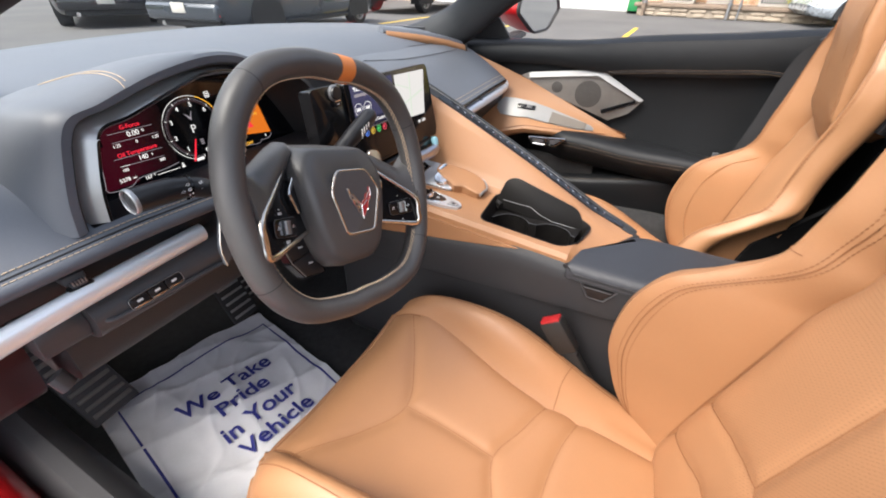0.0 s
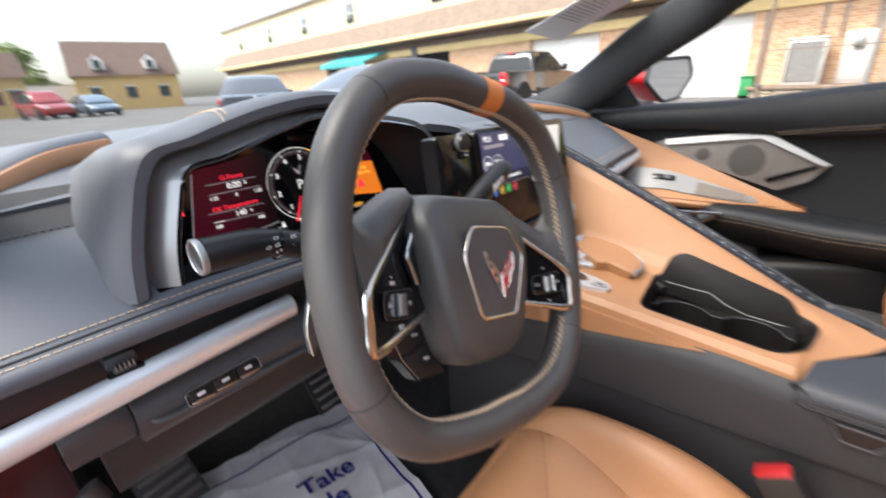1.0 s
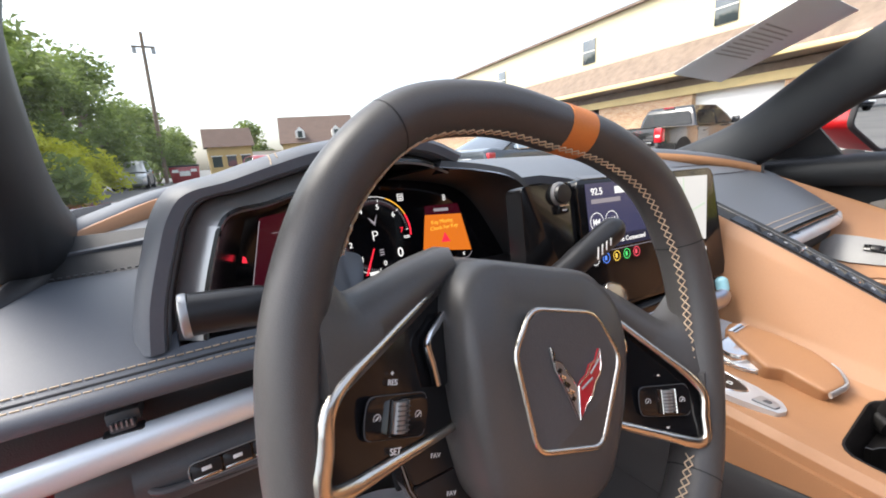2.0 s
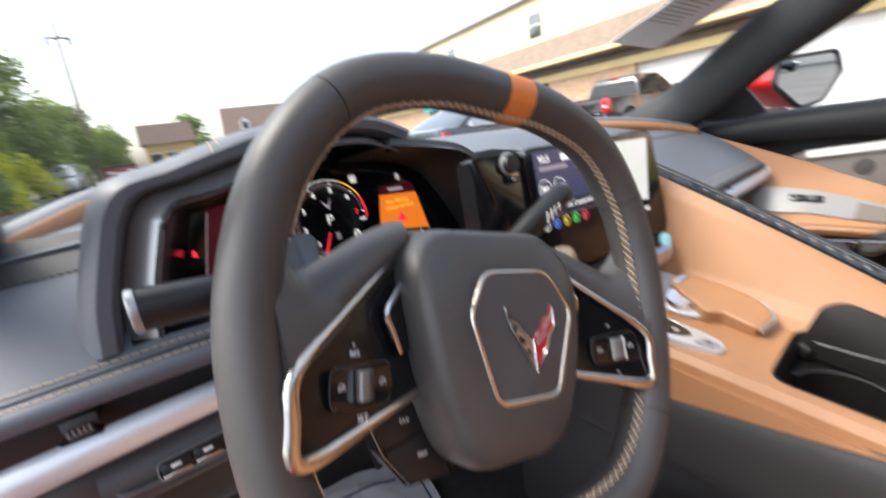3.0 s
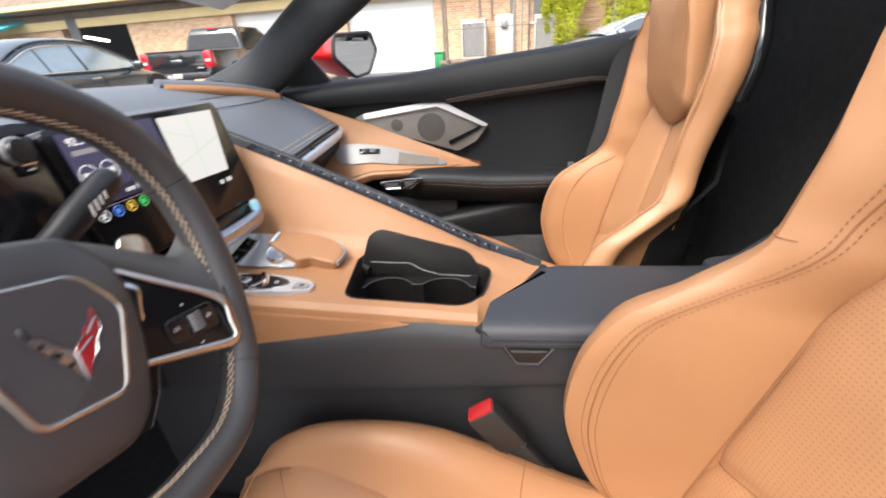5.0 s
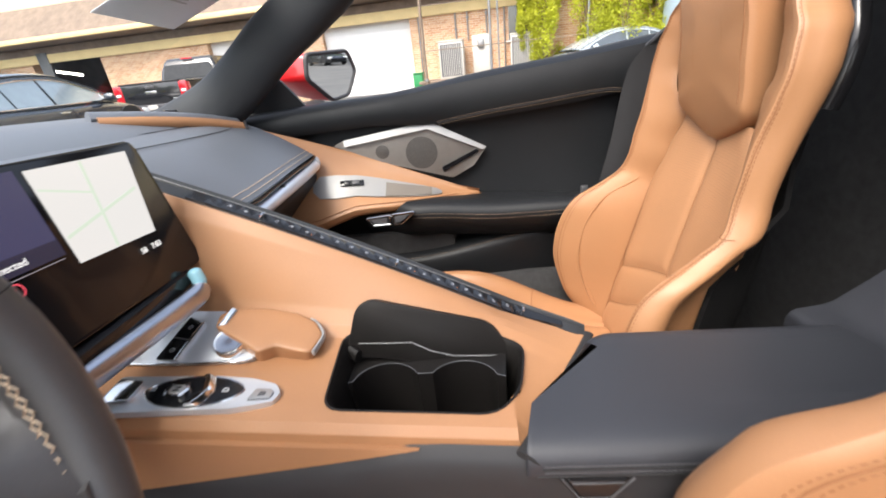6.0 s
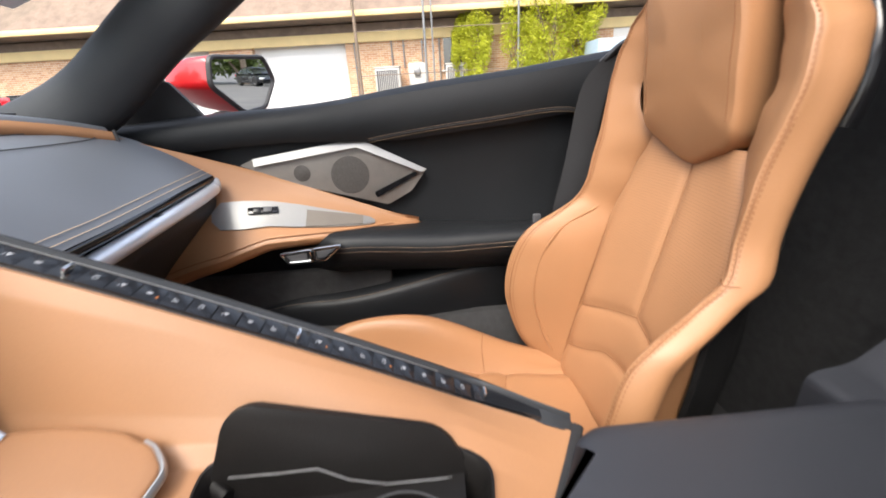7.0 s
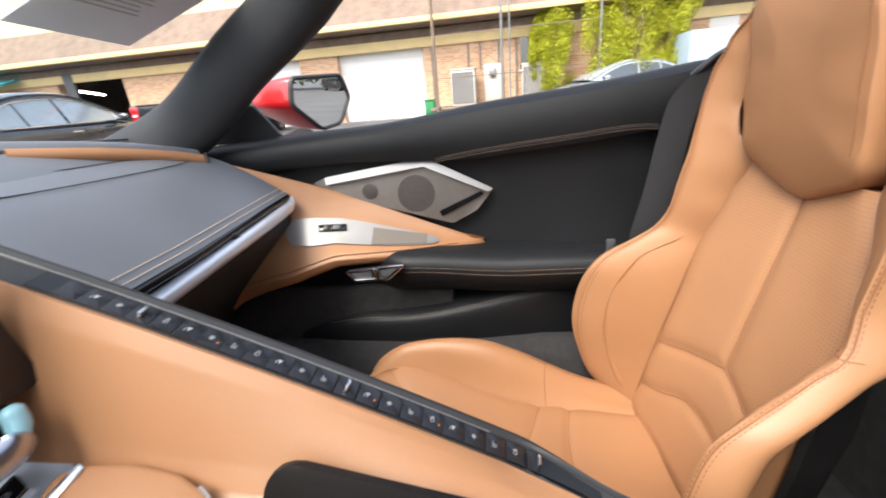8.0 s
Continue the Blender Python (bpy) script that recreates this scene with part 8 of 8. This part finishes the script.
for i in range(21):
    s = i / 20
    y = 0.36 - 0.585 * s
    zt = 0.835 - 0.238 * s ** 0.92
    xt = 0.672 + 0.105 * math.sin(min(1, s * 1.8) * math.pi / 2) - 0.025 * s * s
    zb = 0.50 + 0.095 * min(1, s * 2.2) ** 0.7 if s < 0.9 else 0.595
    wdt = 0.125 * (1 - s ** 3) + 0.004
    xb = xt - wdt * min(1, 0.25 + s * 2.5)
    zl = zb + 0.018 * (1 - s)
    zt = max(zt, zl + 0.003)
    prof = spline([(xt + 0.004, zt - 0.002, 0), (xt - 0.006, zt, 0), (xt - 0.20 * (xt - xb), zt - 0.28 * (zt - zl), 0), (xt - 0.62 * (xt - xb), zt - 0.72 * (zt - zl), 0), (xb + 0.004, zl + 0.004, 0), (xb, zl - 0.008, 0), (xb + 0.02, zb - 0.016, 0), (xt, zb - 0.012, 0)], 3)
    sec.append([Vector((px_, y, pz)) for px_, pz, _ in prof])
spear = part("tan_armrest", sheet(sec, 0.006), TAN, door, "tan leather spear-shaped armrest")
part("seam", tube([r[12] + Vector((-0.001, 0, 0.002)) for r in sec[2:19]], 0.0011, seg=6), TAND, spear)


def onspear(s, q):
    """A point on the spear: s along it, q down its face."""
    i = min(19.999, s * 20)
    a, b = sec[int(i)], sec[int(i) + 1]
    k = q * 21
    j = min(20, int(k))
    f0 = a[j].lerp(a[j + 1], k - j)
    return f0.lerp(b[j].lerp(b[j + 1], k - j), i - int(i))


wsw = [[onspear(s, q0 + (q1 - q0) * k / 4) + Vector((-0.0035, 0, 0.003)) for k in range(5)] for s, q0, q1 in ((0.26, 0.37, 0.40), (0.29, 0.34, 0.43), (0.36, 0.335, 0.45), (0.45, 0.335, 0.465), (0.55, 0.335, 0.48), (0.65, 0.34, 0.49), (0.75, 0.35, 0.50), (0.81, 0.37, 0.49), (0.83, 0.41, 0.46))]
pl = part("switch_plate", sheet(wsw, 0.003), SATIN, door, "satin silver window switch plate")
WSM = frame_of(onspear(0.43, 0.38) + Vector((-0.006, 0, 0.005)), onspear(0.46, 0.38) - onspear(0.40, 0.38), onspear(0.43, 0.30) - onspear(0.43, 0.46))
sw = part("window_switch", placed(box(0, 0, 0.0, 0.062, 0.016, 0.006, 0.002), WSM), GLOSS, pl)
part("lever", placed(box(0.010, 0, 0.004, 0.018, 0.013, 0.006, 0.002), WSM), GREYPL, sw)
part("lever", placed(box(-0.012, 0, 0.004, 0.016, 0.013, 0.006, 0.002), WSM), SWM, sw)
part("tray", sheet([[onspear(s, q) + Vector((-0.0045, 0, 0.0045)) for q in (0.362, 0.42, 0.482)] for s in (0.58, 0.66, 0.72, 0.785)], 0.002), mat("warm grey rubber", (0.15, 0.13, 0.11), 0.6), pl)
# speaker grille
SPK = [(0.16, 0.748), (0.128, 0.760), (-0.105, 0.790), (-0.252, 0.712), (-0.215, 0.665), (-0.158, 0.636), (0.02, 0.690)]
grille = part("speaker_grille", prism(rounded(SPK, 0.006), 0.0, 0.006, frame_of((0.764, 0, 0), (0, 1, 0), (0, 0, 1)), 0.002), GRILLE, door, "satin silver speaker grille")
part("upper_bevel", sheet([[Vector((0.7635, 0.128, 0.760)), Vector((0.7635, -0.105, 0.790)), Vector((0.7635, -0.252, 0.712))], [Vector((0.757, 0.126, 0.744)), Vector((0.757, -0.100, 0.772)), Vector((0.757, -0.240, 0.707))]], 0.003), SATIN, grille)
MESH = mat("fine dark speaker mesh", (0.085, 0.078, 0.072), 0.6, 0.4, spot=0.3, size=300)
for y, z, r in ((-0.078, 0.711, 0.043), (0.028, 0.722, 0.0185)):
    part("speaker_cone", lathe([(r, 0), (r, 0.0015), (r * 0.9, 0.0022), (0, 0.0024)], 36, frame_of((0.7655, y, z), (0, -1, 0), (0, 0, 1))), MESH, grille, "dark mesh speaker circle")
part("slot", prism(rounded([(-0.128, 0.668), (-0.226, 0.710), (-0.232, 0.703), (-0.134, 0.655)], 0.004), 0, 0.005, frame_of((0.759, 0, 0), (0, 1, 0), (0, 0, 1))), GLOSS, grille, "black slot")
# black armrest, pull and pocket
ap = []
for y in [0.10 - 0.02 * k for k in range(33)]:
    wk = 0.30 + 0.70 * ease(0.09, -0.06, y)
    front = -0.0035 + 0.0165 * ease(-0.30, -0.06, y)
    rear_ = -0.003 - 0.0335 * max(0.0, (-0.10 - y) / 0.39)
    ap.append([Vector((0.780 - a * wk, y, c + rear_ + (front - rear_) * a / 0.137)) for a, c, _ in spline([(0.0, 0.600, 0), (0.05, 0.600, 0), (0.098, 0.597, 0), (0.126, 0.586, 0), (0.137, 0.566, 0), (0.132, 0.545, 0), (0.112, 0.520, 0), (0.070, 0.492, 0), (0.0, 0.470, 0)], 4)])
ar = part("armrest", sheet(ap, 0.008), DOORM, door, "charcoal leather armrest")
for q_ in (16, 18):
    part("stitching", dashes([r[q_] + Vector((-0.0008, 0, 0.0)) for r in ap[7:]], 0.006, 0.0042, 0.0004), DTHREAD, ar)
DPM = frame_of((0.632, 0, 0), (0, 1, 0), (0, 0, 1)) @ Matrix.Diagonal((1, 1, -1, 1))
pull = part("door_pull", prism(rounded([(0.069, 0.581), (0.052, 0.559), (-0.022, 0.561), (-0.058, 0.592)], 0.006), -0.010, 0.002, DPM, 0.002), SWM, door, "black and chrome door release")
for cell in ([(0.068, 0.5805), (0.052, 0.5600), (0.006, 0.5615), (0.006, 0.5860)], [(0.000, 0.5870), (-0.001, 0.5625), (-0.022, 0.5635), (-0.056, 0.5910)]):
    part("release_frame", tube([DPM @ Vector((y, z, 0.0035)) for y, z in rounded(cell, 0.003)], 0.0022, 0.0030, 8, True, up=(0, 0, 1)), CHROME, pull, "chrome frame")
    cy_, cz_ = sum(p[0] for p in cell) / 4, sum(p[1] for p in cell) / 4
    part("release_face", prism(rounded([(cy_ + (y - cy_) * 0.68, cz_ + 0.001 + (z - cz_) * 0.62) for y, z in cell], 0.002), 0.0015, 0.0045, DPM, 0.0008), GREYPL, pull)
part("release_foot", tube([DPM @ Vector((y, z, 0.0040)) for y, z in ((0.050, 0.5632), (0.008, 0.5640))], 0.0030, 0.0026, 8), CHROME, pull)
pk = []
for y in [0.36 - 0.02 * k for k in range(46)]:
    inw = 0.055 * ((y + 0.10) / 0.42) ** 2
    lift = 0.055 * ease(0.02, -0.42, y) - 0.05 * ease(0.02, 0.34, y)
    pk.append([Vector((min(0.774, 0.775 - a + inw), y, c + lift * (1 if c > 0.36 else 0.4))) for a, c, _ in spline([(0.0, 0.436, 0), (0.055, 0.438, 0), (0.082, 0.430, 0), (0.092, 0.410, 0), (0.088, 0.36, 0), (0.07, 0.30, 0), (0.05, 0.25, 0)], 3)])
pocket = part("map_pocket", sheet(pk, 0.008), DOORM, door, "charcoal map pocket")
part("stitching", dashes([r[6] + Vector((-0.001, 0, 0.001)) for r in pk[10:]], 0.006, 0.0042, 0.0004), DTHREAD, pocket)
part("woofer", lathe([(0.055, 0), (0.055, 0.006), (0.05, 0.008), (0, 0.003)], 32, frame_of((0.772, 0.02, 0.495), (0, -1, 0), (0, 0, 1))), PLASTIC, door)
# seat belt of the far seat
belt = thing("seat_belt", "black seat belt webbing hanging beside the far seat", "seat belt", (0.66, -0.6, 0.3))
bw = spline([(0.66, -0.70, 0.97), (0.672, -0.635, 0.915), (0.675, -0.60, 0.86), (0.672, -0.575, 0.72), (0.665, -0.545, 0.58), (0.655, -0.53, 0.42), (0.65, -0.53, 0.25)], 6)
part("webbing", loft([[p + Vector((0.001, a, b)) for a, b in ((-0.030, 0.006), (0.030, 0.0), (0.030, 0.001), (-0.030, 0.007))] for p in bw]), BELT, belt)
part("guide", tube(spline([(0.63, -0.665, 0.955), (0.665, -0.645, 0.945), (0.685, -0.615, 0.915)], 5), 0.012, 0.007, 10), PLASTIC, belt, "black belt guide")
part("tongue", box(0.672, -0.487, 0.598, 0.008, 0.018, 0.03, 0.003), GREYPL, belt)
# outside mirror
mir = thing("wing_mirror", "red wing mirror with black-framed glass on the far door", "mirror", (1.1, 0.24, 0.88))
MM = frame_of((1.09, 0.231, 0.924), (0.865, -0.503, 0.0), (-0.015, -0.026, 1.0))
mo = rounded([(-0.097, -0.004), (-0.005, -0.077), (0.070, -0.066), (0.118, 0.008), (0.090, 0.070), (-0.087, 0.064)], 0.016, 4)
rings = [[MM @ Vector((x * sc + ox, y * sc, d)) for x, y in mo] for d, sc, ox in ((0.0, 1.0, 0), (-0.012, 1.06, 0), (-0.06, 1.0, -0.02), (-0.11, 0.80, -0.045), (-0.14, 0.5, -0.07))]
part("shell", loft(rings), RED, mir, "glossy red shell")
part("frame", tube([MM @ Vector((x, y, 0.003)) for x, y in mo], 0.006, 0.008, 8, True, up=(0, -1, 0)), PLASTIC, mir)
part("glass", prism([(x * 0.96, y * 0.96) for x, y in mo], 0.001, 0.004, MM), MIRROR, mir, "mirror glass")
part("arm", tube(spline([(0.80, 0.32, 0.825), (0.92, 0.30, 0.828), (1.05, 0.28, 0.845)], 4), 0.035, 0.012, 12), PLASTIC, mir)
part("sail", prism(rounded([(0.44, 0.845), (0.22, 0.852), (0.28, 0.93), (0.40, 0.885)], 0.01), 0.0, 0.012, frame_of((0.795, 0, 0), (0, 1, 0), (0, 0, 1)), 0.002), PLASTIC, mir)

# ---------------------------------------------------------------- footwell
fm_ = thing("paper_mat", "creased white paper floor mat with blue border and lettering", "floor mat", (-0.38, 0.42, 0.16))


def mz(x, y):
    return 0.172 + 0.010 * noise.noise(Vector((x * 7, y * 7, 2))) + 0.005 * noise.noise(Vector((x * 19, y * 19, 5))) + 0.10 * max(0, y - 0.56) + 0.012 * (0.5 - abs(noise.noise(Vector((x * 5 + y * 3, y * 2.2 - x * 2, 9))))) ** 4 * 8 + 0.006 * (0.5 - abs(noise.noise(Vector((x * 9 - y * 7, y * 5 + x * 3, 4))))) ** 4 * 10 + 0.009 * (0.5 - abs(noise.noise(Vector((x * 3.1 + y * 6, y * 3 + x * 1.5, 7))))) ** 6 * 40


MT = frame_of((-0.4166, 0.374, 0), (0.982, -0.188, 0), (0.188, 0.982, 0))


def onmat(u, v, h=0.0):
    p = MT @ Vector((u, v, 0))
    return Vector((p.x, p.y, mz(p.x, p.y) + h))


part("sheet", sheet([[onmat(-0.224 + 0.43 * i / 110, -0.30 + 0.577 * j / 110) for i in range(111)] for j in range(111)], 0.0015), PAPER, fm_)
bo = [(-0.19, -0.27), (0.19, -0.27), (0.19, 0.23), (-0.19, 0.23), (-0.19, -0.27)]
bp = []
for (a, b), (c, d) in zip(bo, bo[1:]):
    bp += [onmat(a + (c - a) * k / 24, b + (d - b) * k / 24, 0.002) for k in range(24)]
part("border", loft([[p + Vector((0, 0, -0.0003)), p + (Vector((-0.4166, 0.354, p.z)) - p).normalized() * 0.0055] for p in bp + [bp[0]]], closed=False, caps=False), BLUE, fm_, "blue printed border")
for w, u_, v_ in (("We Take", 0.008, 0.090), ("Pride", 0.018, 0.030), ("in Your", 0.022, -0.036), ("Vehicle", 0.030, -0.098)):
    ob = words("lettering", w, 0.061, MT @ Matrix.Translation((u_, v_, 0)), BLUE, fm_, depth=0.0, squeeze=0.98, bold=0.0011)
    for v in ob.data.vertices:
        g_ = v.co + base[fm_]
        v.co.z = mz(g_.x, g_.y) + 0.0045 - base[fm_].z
ped = thing("pedals", "ribbed metal foot rest and black pedals in the dark footwell", "pedals", (-0.4, 0.7, 0.2))
FR = frame_of((-0.572, 0.69, 0.295), (0.95, 0.1, 0), (0.0, 0.7, 0.7))
part("foot_rest", placed(box(0, 0, 0, 0.10, 0.26, 0.012, 0.004), FR), GREYPL, ped)
part("tread", placed(join(*[box(0, -0.11 + 0.022 * k, 0.008, 0.085, 0.010, 0.006, 0.002) for k in range(11)]), FR), mat("worn grey tread", (0.20, 0.19, 0.18), 0.5, 0.3, spot=0.2, size=30), ped)
for x, y, z, w in ((-0.262, 0.53, 0.335, 0.075), (-0.165, 0.62, 0.30, 0.05)):
    m = frame_of((x, y, z), (1, 0, 0), (0, 0.5, 0.85))
    p_ = part("pedal", placed(box(0, 0, 0, w, 0.11, 0.012, 0.006), m), RUBBER, ped)
    part("tread", placed(join(*[box(0, -0.04 + 0.02 * k, 0.008, w * 0.8, 0.006, 0.005, 0.001) for k in range(5)]), m), STEEL, p_)
    part("pedal_arm", tube([(x, y + 0.01, z), (x, y + 0.08, z + 0.15), (x, y + 0.10, z + 0.28)], 0.008), PLASTIC, ped)

# sheet of paper stuck inside the windscreen
note = thing("window_notice", "grey paper notice stuck to the windscreen", "notice", (0.3, 0.42, 1.1))
NM = frame_of((0.594, 0.34, 1.113), (0.97, 0.05, -0.02), (0.03, -0.93, 0.36))
part("sheet", prism([(-0.116, -0.130), (0.150, -0.140), (0.150, 0.14), (-0.116, 0.14)], -0.0005, 0.0005, NM), mat("grey notice paper", (0.78, 0.80, 0.83), 0.6, spot=0.05), note)
part("printing", join(*[prism([(-0.09, 0.05 - 0.012 * k), (0.05 + 0.01 * (k % 3), 0.05 - 0.012 * k), (0.05 + 0.01 * (k % 3), 0.053 - 0.012 * k), (-0.09, 0.053 - 0.012 * k)], -0.0012, 0.0012, NM) for k in range(9)]), GREYW, note)
